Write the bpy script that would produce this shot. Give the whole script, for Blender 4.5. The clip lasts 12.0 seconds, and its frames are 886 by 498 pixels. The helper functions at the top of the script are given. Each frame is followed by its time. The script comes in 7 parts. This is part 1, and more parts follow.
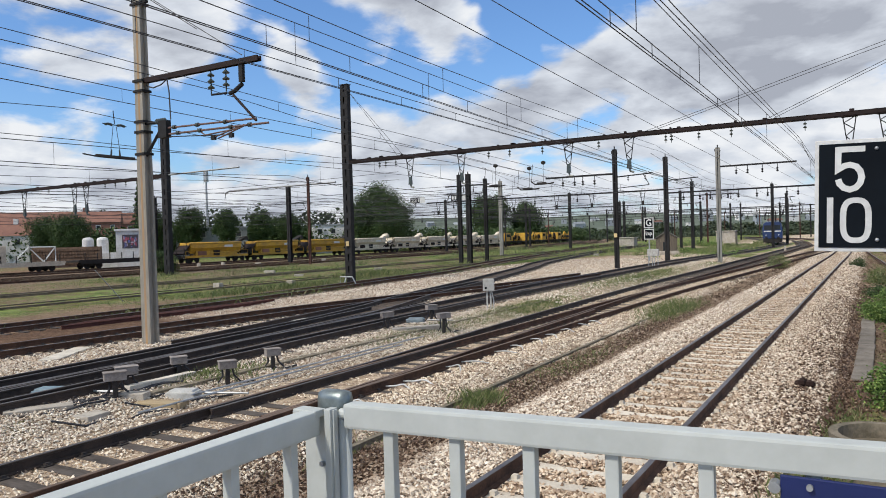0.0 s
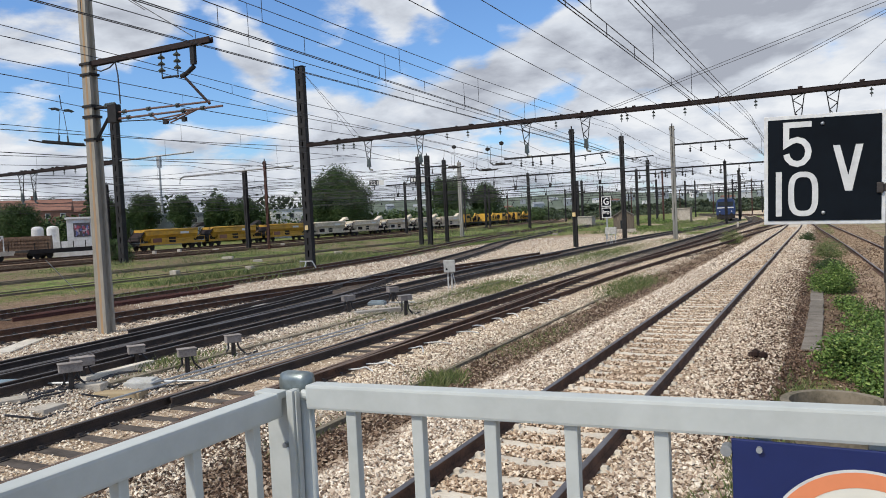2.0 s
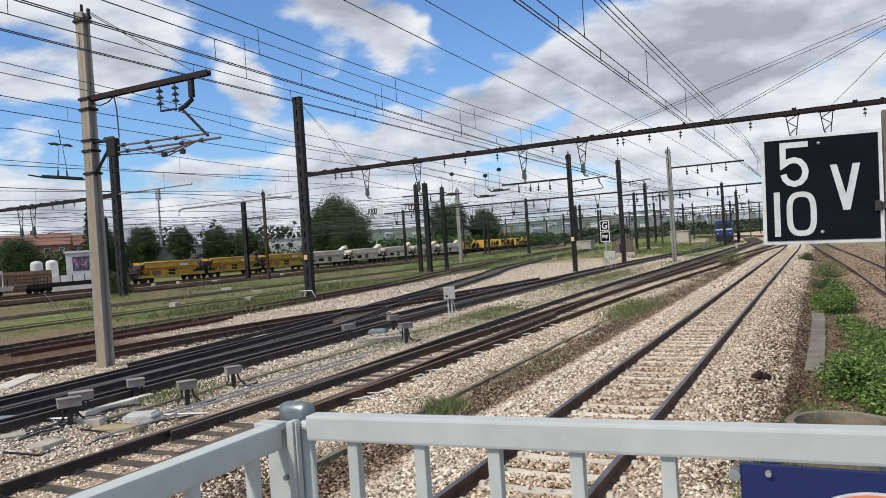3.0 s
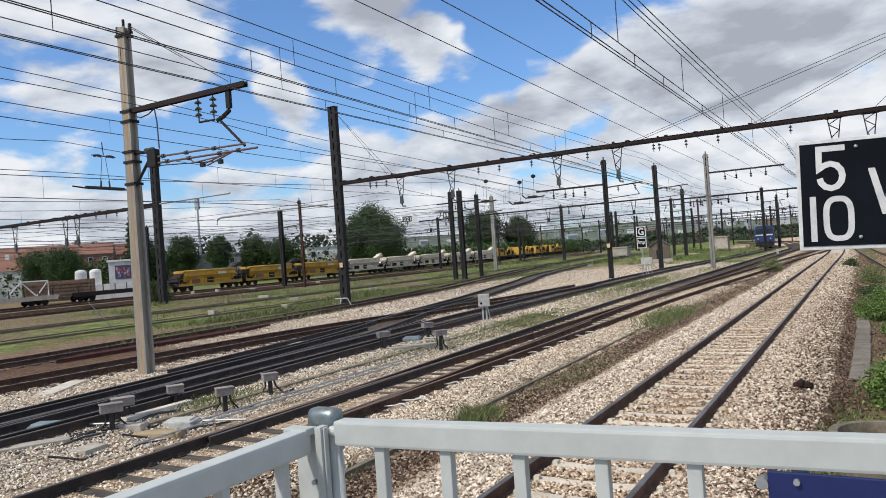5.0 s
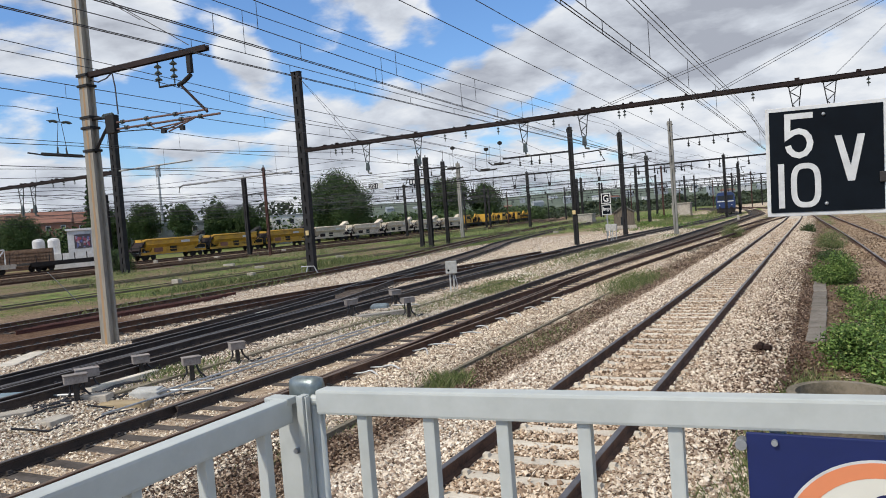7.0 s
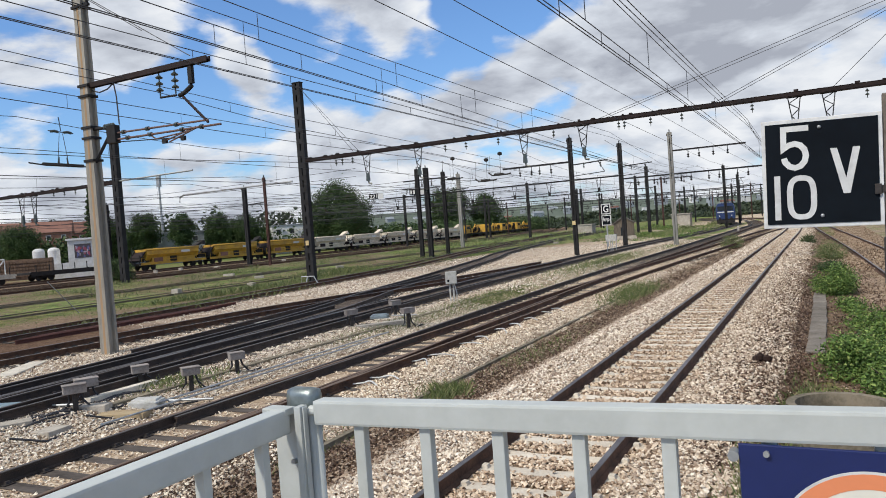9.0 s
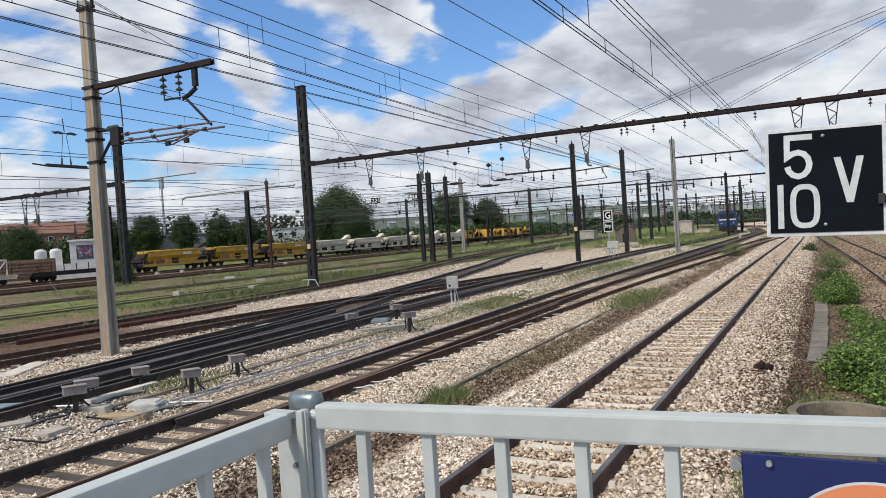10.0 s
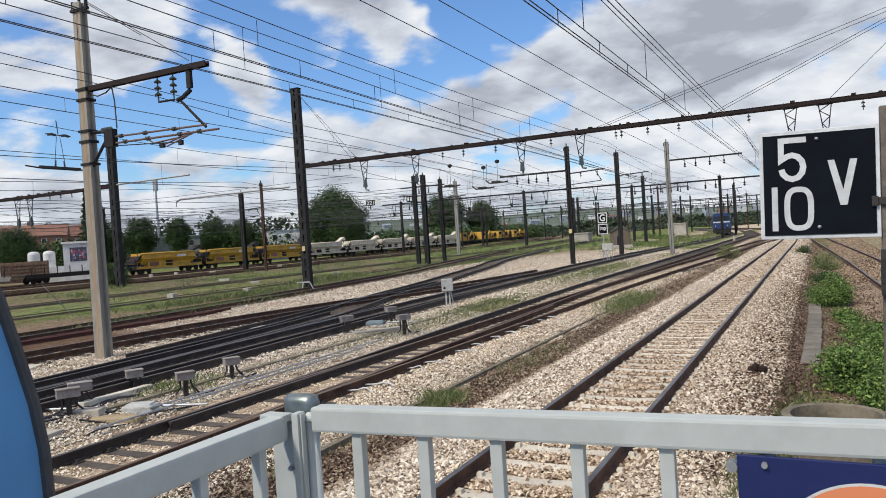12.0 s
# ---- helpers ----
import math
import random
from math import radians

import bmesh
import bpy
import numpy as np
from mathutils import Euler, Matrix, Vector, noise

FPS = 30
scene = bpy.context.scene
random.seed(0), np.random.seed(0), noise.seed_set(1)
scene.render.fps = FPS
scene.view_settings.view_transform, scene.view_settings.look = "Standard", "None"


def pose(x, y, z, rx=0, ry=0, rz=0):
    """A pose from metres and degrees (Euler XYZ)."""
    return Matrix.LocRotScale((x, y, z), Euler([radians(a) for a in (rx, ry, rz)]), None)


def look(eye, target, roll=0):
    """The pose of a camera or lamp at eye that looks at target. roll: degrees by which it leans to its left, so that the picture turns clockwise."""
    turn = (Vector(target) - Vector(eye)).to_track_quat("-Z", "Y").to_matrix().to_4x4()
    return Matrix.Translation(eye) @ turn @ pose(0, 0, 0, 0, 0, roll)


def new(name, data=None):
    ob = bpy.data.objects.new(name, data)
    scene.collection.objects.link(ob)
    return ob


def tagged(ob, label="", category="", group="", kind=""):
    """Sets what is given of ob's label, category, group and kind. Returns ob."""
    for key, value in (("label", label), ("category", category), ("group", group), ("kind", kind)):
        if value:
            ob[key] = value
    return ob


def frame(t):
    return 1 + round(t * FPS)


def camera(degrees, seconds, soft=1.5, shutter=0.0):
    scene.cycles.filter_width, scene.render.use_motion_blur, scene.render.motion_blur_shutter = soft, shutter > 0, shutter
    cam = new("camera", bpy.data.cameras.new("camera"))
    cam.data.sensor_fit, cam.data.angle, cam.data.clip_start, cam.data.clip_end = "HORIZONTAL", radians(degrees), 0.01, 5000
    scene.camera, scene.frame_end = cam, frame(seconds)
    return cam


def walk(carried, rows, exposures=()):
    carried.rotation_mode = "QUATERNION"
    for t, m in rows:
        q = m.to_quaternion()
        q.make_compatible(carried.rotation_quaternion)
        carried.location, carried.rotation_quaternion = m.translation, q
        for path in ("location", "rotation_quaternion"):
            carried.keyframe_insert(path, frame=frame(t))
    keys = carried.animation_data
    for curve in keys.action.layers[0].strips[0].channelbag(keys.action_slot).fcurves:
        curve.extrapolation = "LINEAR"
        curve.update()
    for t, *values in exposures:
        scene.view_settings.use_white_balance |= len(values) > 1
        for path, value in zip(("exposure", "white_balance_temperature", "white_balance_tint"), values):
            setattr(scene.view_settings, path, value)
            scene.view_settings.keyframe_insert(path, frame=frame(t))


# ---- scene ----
cam = camera(62.2, 12.0, soft=0.95)
# seconds, x, y, z, pitch, roll, yaw
PATH = [
    (0, -0.004, 0.026, 2.669, -0.873, 1.681, 30.376),
    (0.5, -0.001, 0.029, 2.664, -1.651, 2.120, 29.427),
    (1, 0.005, 0.022, 2.659, -2.529, 2.747, 29.410),
    (1.5, 0.003, 0.026, 2.660, -2.382, 3.207, 27.762),
    (2, 0.002, 0.021, 2.662, -2.397, 2.745, 27.255),
    (2.5, -0.003, 0.030, 2.662, -0.506, 3.166, 27.643),
    (3, -0.002, 0.029, 2.660, -0.296, 3.813, 27.179),
    (3.2, -0.002, 0.031, 2.661, -0.512, 3.676, 26.904),
    (4.8, 0.014, 0.038, 2.662, -0.781, 3.985, 28.588),
    (5, 0.020, 0.029, 2.658, 0.461, 4.091, 29.897),
    (5.5, 0.017, 0.045, 2.660, -0.515, 5.089, 29.799),
    (6, 0.000, 0.053, 2.674, 1.683, 3.654, 26.455),
    (6.5, -0.006, 0.025, 2.663, -1.258, 3.469, 26.858),
    (7, -0.010, 0.019, 2.662, -2.288, 4.318, 27.265),
    (9, 0.004, 0.008, 2.666, -1.489, 4.224, 27.275),
    (9.5, 0.003, 0.008, 2.667, -1.296, 4.113, 27.263),
    (10, 0.001, 0.005, 2.668, -1.111, 3.662, 27.410),
    (10.5, -0.000, 0.000, 2.670, -0.970, 3.400, 27.400),
    (11, -0.003, 0.000, 2.669, -0.874, 3.323, 27.486),
    (11.5, -0.003, 0.000, 2.669, -0.977, 3.463, 27.192),
    (12, -0.001, 0.003, 2.668, -0.952, 3.639, 27.001),
]
walk(cam, [(t, pose(x, y, z, 90 + p, r, w)) for t, x, y, z, p, r, w in PATH])

# ---- world, sun, exposure ----
SUN_ELEVATION, SUN_TURN = 48.0, 205.0
scene.view_settings.exposure = 0.0


def make_world():
    w = bpy.data.worlds.new("sky")
    w.use_nodes = True
    scene.world = w
    nt = w.node_tree
    nt.nodes.clear()
    N = nt.nodes.new
    L = nt.links.new

    def math_node(op, a, b=0.0, clamp=False):
        n = N("ShaderNodeMath")
        n.operation, n.use_clamp = op, clamp
        for i, v in enumerate((a, b)):
            if isinstance(v, (int, float)):
                n.inputs[i].default_value = v
            else:
                L(v, n.inputs[i])
        return n.outputs[0]

    tc = N("ShaderNodeTexCoord")
    sky = N("ShaderNodeTexSky")
    sky.sky_type = "NISHITA"
    sky.sun_disc = False
    sky.sun_elevation, sky.sun_rotation = radians(SUN_ELEVATION), radians(SUN_TURN)
    sky.air_density, sky.dust_density, sky.ozone_density = 1.1, 0.6, 2.0
    bg_sky = N("ShaderNodeBackground")
    tint = N("ShaderNodeMix")
    tint.data_type, tint.blend_type = "RGBA", "MULTIPLY"
    tint.inputs[0].default_value = 1.0
    L(sky.outputs[0], tint.inputs[6])
    tint.inputs[7].default_value = (0.60, 0.80, 1.06, 1)
    L(tint.outputs[2], bg_sky.inputs[0])
    bg_sky.inputs[1].default_value = 0.15
    sep = N("ShaderNodeSeparateXYZ")
    L(tc.outputs["Generated"], sep.inputs[0])
    up = math_node("MAXIMUM", sep.outputs[2], 0.0)
    low = math_node("ADD", up, 0.34)
    comb = N("ShaderNodeCombineXYZ")
    L(math_node("DIVIDE", sep.outputs[0], low), comb.inputs[0])
    L(math_node("DIVIDE", sep.outputs[1], low), comb.inputs[1])
    L(math_node("MULTIPLY", sep.outputs[2], 2.6), comb.inputs[2])

    def cloud_noise(offset, scale, detail, rough):
        m = N("ShaderNodeMapping")
        m.inputs["Location"].default_value = offset
        L(comb.outputs[0], m.inputs[0])
        n = N("ShaderNodeTexNoise")
        n.inputs["Scale"].default_value = scale
        n.inputs["Detail"].default_value = detail
        n.inputs["Roughness"].default_value = rough
        n.inputs["Distortion"].default_value = 0.15
        L(m.outputs[0], n.inputs["Vector"])
        return n.outputs["Fac"]

    def cover(shift):
        big = cloud_noise((3.1, 1.2, shift), 1.1, 3.0, 0.5)
        fine = cloud_noise((0.4, 5.2, 2.0 + shift), 3.4, 9.0, 0.55)
        return math_node("ADD", math_node("MULTIPLY", big, 0.40), math_node("MULTIPLY", fine, 0.68))

    def toward(d, wide, amount):
        v = Vector(d).normalized()
        dot = N("ShaderNodeVectorMath")
        dot.operation = "DOT_PRODUCT"
        L(tc.outputs["Generated"], dot.inputs[0])
        dot.inputs[1].default_value = v
        near = math_node("SUBTRACT", dot.outputs["Value"], math.cos(radians(wide)))
        near = math_node("DIVIDE", near, 1 - math.cos(radians(wide)), True)
        return math_node("MULTIPLY", near, amount)

    here, beside = cover(0.0), cover(0.13)
    mass = math_node("SUBTRACT", here, 0.048)
    # more cover low over the land and overhead
    mass = math_node("ADD", mass, math_node("MULTIPLY", math_node("SUBTRACT", 0.17, up, True), 1.15))
    mass = math_node("ADD", mass, math_node("MULTIPLY", math_node("SUBTRACT", up, 0.40, True), 0.25))
    for d, wide, amount in CLOUD_BIAS:
        mass = math_node("ADD", mass, toward(d, wide, amount))
    ramp = N("ShaderNodeValToRGB")
    L(mass, ramp.inputs[0])
    ramp.color_ramp.interpolation = "EASE"
    ramp.color_ramp.elements[0].position, ramp.color_ramp.elements[0].color = 0.475, (0, 0, 0, 1)
    ramp.color_ramp.elements[1].position, ramp.color_ramp.elements[1].color = 0.59, (1, 1, 1, 1)
    # the side away from the sun and the thick undersides turn grey
    shade = N("ShaderNodeValToRGB")
    relief = math_node("MULTIPLY", math_node("SUBTRACT", beside, here), 3.4)
    thick = math_node("ADD", math_node("ADD", relief, 0.34), math_node("MULTIPLY", math_node("SUBTRACT", mass, 0.55), 1.1))
    for d, wide, amount in CLOUD_GREY:
        thick = math_node("ADD", thick, toward(d, wide, amount))
    L(thick, shade.inputs[0])
    shade.color_ramp.elements[0].position, shade.color_ramp.elements[0].color = 0.10, (0.86, 0.885, 0.92, 1)
    shade.color_ramp.elements[1].position, shade.color_ramp.elements[1].color = 0.85, (0.40, 0.43, 0.50, 1)
    e2 = shade.color_ramp.elements.new(0.42)
    e2.color = (0.67, 0.715, 0.79, 1)
    bg_cloud = N("ShaderNodeBackground")
    L(shade.outputs[0], bg_cloud.inputs[0])
    bg_cloud.inputs[1].default_value = 1.0
    mix = N("ShaderNodeMixShader")
    L(ramp.outputs[0], mix.inputs[0])
    L(bg_sky.outputs[0], mix.inputs[1])
    L(bg_cloud.outputs[0], mix.inputs[2])
    out = N("ShaderNodeOutputWorld")
    L(mix.outputs[0], out.inputs[0])


# directions in which the cover thickens or breaks: direction, half width in degrees, amount
CLOUD_BIAS = [
    ((-0.797, 0.551, 0.248), 7, 0.10), ((-0.811, 0.555, 0.185), 4, 0.05), ((-0.770, 0.625, 0.132), 5, -0.10), ((-0.822, 0.556, 0.120), 4, 0.06),
    ((-0.716, 0.637, 0.284), 5, 0.10), ((-0.730, 0.643, 0.233), 4, 0.10), ((-0.700, 0.690, 0.180), 4.5, -0.13), ((-0.645, 0.721, 0.253), 3, 0.10), ((-0.690, 0.680, 0.250), 3, -0.08),
    ((-0.645, 0.740, 0.205), 3.5, 0.11), ((-0.595, 0.757, 0.267), 4, -0.08), ((-0.536, 0.790, 0.296), 6, 0.20), ((-0.817, 0.556, 0.153), 4, -0.12), ((-0.560, 0.795, 0.220), 5.5, -0.16),
    ((-0.490, 0.845, 0.212), 4.5, -0.13), ((-0.470, 0.845, 0.258), 4, 0.21), ((-0.366, 0.890, 0.265), 5, -0.22), ((-0.430, 0.870, 0.232), 4, -0.12),
    ((-0.390, 0.898, 0.203), 5, 0.15), ((-0.458, 0.875, 0.158), 5, 0.10), ((-0.539, 0.830, 0.141), 5, 0.08), ((-0.585, 0.795, 0.159), 3.5, 0.05),
    ((-0.326, 0.920, 0.208), 4, 0.12), ((-0.253, 0.945, 0.208), 6, 0.15), ((-0.305, 0.937, 0.169), 2.2, -0.11), ((-0.202, 0.968, 0.147), 2.6, -0.13),
    ((-0.115, 0.966, 0.220), 9, 0.15), ((-0.023, 0.987, 0.155), 6, 0.10), ((0.010, 0.985, 0.170), 1.8, -0.11), ((-0.665, 0.732, 0.155), 4, -0.06),
    ((0.10, 0.96, 0.25), 10, 0.12), ((-0.158, 0.982, 0.106), 5, 0.04),
]
CLOUD_GREY = [((-0.14, 0.955, 0.250), 8, 0.26), ((-0.22, 0.955, 0.178), 3, 0.14), ((-0.392, 0.903, 0.188), 3, 0.12), ((-0.03, 0.985, 0.180), 4, 0.10), ((-0.36, 0.905, 0.225), 3, -0.15), ((0.0, 0.99, 0.135), 4, -0.16)]
make_world()

sun_data = bpy.data.lights.new("sun", "SUN")
sun_data.energy, sun_data.angle, sun_data.color = 3.5, radians(5), (1.0, 0.93, 0.82)
sun = new("sun", sun_data)
a, e = radians(SUN_TURN), radians(SUN_ELEVATION)
sun_from = Vector((math.sin(a) * math.cos(e), math.cos(a) * math.cos(e), math.sin(e)))
sun.matrix_world = look(sun_from * 100, (0, 0, 0))

# ---- materials ----
def ramp_of(nt, fac, stops):
    n = nt.nodes.new("ShaderNodeValToRGB")
    els = n.color_ramp.elements
    while len(els) < len(stops):
        els.new(0.5)
    for el, (p, c) in zip(els, stops):
        el.position, el.color = p, (*c, 1)
    nt.links.new(fac, n.inputs[0])
    return n.outputs[0]


def noise_of(nt, coord, scale, detail=5.0, rough=0.6, kind="ShaderNodeTexNoise"):
    n = nt.nodes.new(kind)
    n.inputs["Scale"].default_value = scale
    if "Detail" in n.inputs:
        n.inputs["Detail"].default_value = detail
        n.inputs["Roughness"].default_value = rough
    nt.links.new(coord, n.inputs["Vector"])
    return n


def mix_of(nt, fac, a, b, blend="MIX"):
    n = nt.nodes.new("ShaderNodeMix")
    n.data_type, n.blend_type = "RGBA", blend
    for i, v in ((0, fac), (6, a), (7, b)):
        if isinstance(v, (int, float)):
            n.inputs[i].default_value = v
        elif isinstance(v, tuple):
            n.inputs[i].default_value = (*v, 1)
        else:
            nt.links.new(v, n.inputs[i])
    return n.outputs[2]


def calc(nt, op, a, b=0.0, clamp=False):
    n = nt.nodes.new("ShaderNodeMath")
    n.operation, n.use_clamp = op, clamp
    for i, v in enumerate((a, b)):
        if isinstance(v, (int, float)):
            n.inputs[i].default_value = v
        else:
            nt.links.new(v, n.inputs[i])
    return n.outputs[0]


def material(name):
    m = bpy.data.materials.new(name)
    m.use_nodes = True
    return m, m.node_tree, m.node_tree.nodes["Principled BSDF"]


def surface(name, base, worn, grain=30.0, patch=2.0, rough=0.7, metal=0.0, bump=0.3, amount=0.6, depth=0.004, stretch=(1, 1, 1), vary=0.12):
    """Two colours broken at two scales, with fine relief; each object takes a slightly different tone."""
    m, nt, p = material(name)
    tc = nt.nodes.new("ShaderNodeTexCoord")
    mp = nt.nodes.new("ShaderNodeMapping")
    mp.inputs["Scale"].default_value = stretch
    nt.links.new(tc.outputs["Object"], mp.inputs[0])
    info = nt.nodes.new("ShaderNodeObjectInfo")
    add = nt.nodes.new("ShaderNodeVectorMath")
    add.operation = "MULTIPLY_ADD"
    cb = nt.nodes.new("ShaderNodeCombineXYZ")
    for i in range(3):
        nt.links.new(info.outputs["Random"], cb.inputs[i])
    nt.links.new(cb.outputs[0], add.inputs[0])
    add.inputs[1].default_value = (17, 31, 23)
    nt.links.new(mp.outputs[0], add.inputs[2])
    fine = noise_of(nt, add.outputs[0], grain, 4, 0.65).outputs["Fac"]
    wide = noise_of(nt, add.outputs[0], patch, 4, 0.6).outputs["Fac"]
    both = calc(nt, "ADD", calc(nt, "MULTIPLY", fine, 0.45), calc(nt, "MULTIPLY", wide, 0.55))
    col = ramp_of(nt, both, [(0.5 - 0.16 / max(amount, 0.05) * 0.5, worn), (0.5 + 0.10, base)])
    tone = calc(nt, "ADD", calc(nt, "MULTIPLY", info.outputs["Random"], 2 * vary), 1 - vary)
    col = mix_of(nt, 1.0, col, tone, "MULTIPLY")
    nt.links.new(col, p.inputs["Base Color"])
    nt.links.new(calc(nt, "ADD", calc(nt, "MULTIPLY", fine, 0.3), rough - 0.15, True), p.inputs["Roughness"])
    p.inputs["Metallic"].default_value = metal
    if rough > 0.7:
        p.inputs["Specular IOR Level"].default_value = 0.2
    b = nt.nodes.new("ShaderNodeBump")
    b.inputs["Strength"].default_value = bump
    b.inputs["Distance"].default_value = depth
    nt.links.new(fine, b.inputs["Height"])
    nt.links.new(b.outputs[0], p.inputs["Normal"])
    return m


def plain(name, color, rough=0.5, metal=0.0):
    m, nt, p = material(name)
    p.inputs["Base Color"].default_value = (*color, 1)
    p.inputs["Roughness"].default_value = rough
    p.inputs["Metallic"].default_value = metal
    return m


STONES = [(0.0, (0.11, 0.08, 0.062)), (0.13, (0.32, 0.245, 0.19)), (0.40, (0.53, 0.45, 0.375)), (0.70, (0.73, 0.66, 0.57)), (1.0, (0.93, 0.89, 0.81))]


def ground_material():
    m, nt, p = material("ballast_ground")
    tc = nt.nodes.new("ShaderNodeTexCoord")
    co = tc.outputs["Object"]
    sep = nt.nodes.new("ShaderNodeSeparateXYZ")
    nt.links.new(co, sep.inputs[0])
    wob = noise_of(nt, co, 0.55, 6, 0.65).outputs["Fac"]
    wob2 = noise_of(nt, co, 0.12, 4, 0.6).outputs["Fac"]
    # position across the tracks, with ragged edges
    x = calc(nt, "ADD", sep.outputs[0], calc(nt, "MULTIPLY", calc(nt, "SUBTRACT", wob, 0.5), 3.4))
    x01 = calc(nt, "DIVIDE", calc(nt, "ADD", x, 120.0), 130.0, True)
    P = lambda v: (v + 120.0) / 130.0
    clean, dirt, rusty, pale = (1.04, 0.98, 0.885), (0.25, 0.195, 0.155), (0.52, 0.40, 0.32), (1.36, 1.33, 1.25)
    zones = ramp_of(nt, x01, [(P(-110), rusty), (P(-48), (0.52, 0.46, 0.38)), (P(-30), (0.55, 0.46, 0.38)), (P(-28), (0.85, 0.76, 0.68)), (P(-25), (1.1, 1.05, 1.0)), (P(-21), pale), (P(-13.4), pale),
                              (P(-12.6), (1.1, 1.05, 0.98)), (P(-11.0), (1.15, 1.09, 0.98)), (P(-8.0), (1.2, 1.13, 1.02)), (P(-7.3), (1.15, 1.08, 0.98)), (P(-6.9), dirt), (P(-5.9), dirt), (P(-5.4), clean),
                              (P(-4.2), clean), (P(-3.6), (0.88, 0.79, 0.69)), (P(-2.4), (0.88, 0.79, 0.69)), (P(-1.9), clean), (P(-0.9), clean), (P(-0.6), (0.36, 0.29, 0.24)), (P(0.2), (0.34, 0.28, 0.22)),
                              (P(1.2), (0.8, 0.72, 0.64)), (P(6.0), (0.8, 0.74, 0.66))])
    cells = noise_of(nt, co, 17.0, kind="ShaderNodeTexVoronoi")
    sepc = nt.nodes.new("ShaderNodeSeparateColor")
    nt.links.new(cells.outputs["Color"], sepc.inputs[0])
    stone = ramp_of(nt, sepc.outputs[0], STONES)
    # crevice shade between the stones, multiplied into their colour
    gap = ramp_of(nt, cells.outputs["Distance"], [(0.3, (1, 1, 1)), (0.85, (0.5, 0.46, 0.43))])
    col = mix_of(nt, 1.0, stone, gap, "MULTIPLY")
    col = mix_of(nt, 1.0, col, zones, "MULTIPLY")
    # old brown bed between the two sidings, up to the points
    bx = ramp_of(nt, x01, [(P(-27.2), (0, 0, 0)), (P(-26.4), (1, 1, 1)), (P(-22.6), (1, 1, 1)), (P(-21.2), (0, 0, 0))])
    ragged = calc(nt, "ADD", sep.outputs[1], calc(nt, "MULTIPLY", calc(nt, "SUBTRACT", wob, 0.5), 12.0))
    by = ramp_of(nt, calc(nt, "DIVIDE", ragged, 60.0, True), [(0.31, (1, 1, 1)), (0.39, (0, 0, 0))])
    col = mix_of(nt, mix_of(nt, 1.0, bx, by, "MULTIPLY"), col, mix_of(nt, 1.0, col, (0.30, 0.225, 0.18), "MULTIPLY"))
    lumps = noise_of(nt, co, 6.0, 6, 0.75).outputs["Fac"]
    col = mix_of(nt, 1.0, col, ramp_of(nt, lumps, [(0.36, (0.55, 0.5, 0.46)), (0.60, (1.12, 1.1, 1.08))]), "MULTIPLY")
    coarse = noise_of(nt, co, 1.6, 8, 0.8).outputs["Fac"]
    col = mix_of(nt, 1.0, col, ramp_of(nt, coarse, [(0.36, (0.68, 0.63, 0.58)), (0.62, (1.15, 1.14, 1.12))]), "MULTIPLY")
    # grass and weeds take hold in the old yard and in strips
    gz = ramp_of(nt, x01, [(P(-120), (0.5, 0, 0)), (P(-98), (0.34, 0, 0)), (P(-60), (0.27, 0, 0)), (P(-54), (0.36, 0, 0)), (P(-49), (0.56, 0, 0)), (P(-33), (0.57, 0, 0)), (P(-29.5), (0.36, 0, 0)), (P(-24), (0.22, 0, 0)), (P(-22), (0.1, 0, 0)),
                           (P(-14), (0.15, 0, 0)), (P(-12.7), (0.50, 0, 0)), (P(-11.7), (0.46, 0, 0)), (P(-11), (0.1, 0, 0)), (P(-7.4), (0.12, 0, 0)), (P(-6.6), (0.36, 0, 0)),
                           (P(-5.8), (0.2, 0, 0)), (P(-5.0), (0, 0, 0)), (P(-1), (0.1, 0, 0)), (P(0.2), (0.52, 0, 0)), (P(1.2), (0.3, 0, 0)), (P(9), (0.5, 0, 0))])
    sg = nt.nodes.new("ShaderNodeSeparateColor")
    nt.links.new(gz, sg.inputs[0])
    far = calc(nt, "MULTIPLY", calc(nt, "SUBTRACT", sep.outputs[1], 62.0), 0.0060, True)
    g = calc(nt, "ADD", sg.outputs[0], calc(nt, "MINIMUM", far, 0.24))
    clump = noise_of(nt, co, 3.5, 6, 0.7).outputs["Fac"]
    g = calc(nt, "ADD", g, calc(nt, "MULTIPLY", calc(nt, "SUBTRACT", calc(nt, "ADD", calc(nt, "MULTIPLY", wob2, 0.5), calc(nt, "MULTIPLY", clump, 0.5)), 0.5), 2.5))
    gm = ramp_of(nt, g, [(0.46, (0, 0, 0)), (0.66, (1, 1, 1))])
    blade = noise_of(nt, co, 22.0, 4, 0.7).outputs["Fac"]
    grass = ramp_of(nt, calc(nt, "ADD", calc(nt, "MULTIPLY", blade, 0.6), calc(nt, "MULTIPLY", wob, 0.4)), [(0.34, (0.035, 0.05, 0.018)), (0.48, (0.12, 0.165, 0.045)), (0.62, (0.30, 0.31, 0.13))])
    grass = mix_of(nt, 1.0, grass, ramp_of(nt, noise_of(nt, co, 0.3, 5, 0.7).outputs["Fac"], [(0.38, (0.78, 0.66, 0.55)), (0.60, (1.06, 1.15, 1.0))]), "MULTIPLY")
    tuft = noise_of(nt, co, 1.3, 7, 0.75).outputs["Fac"]
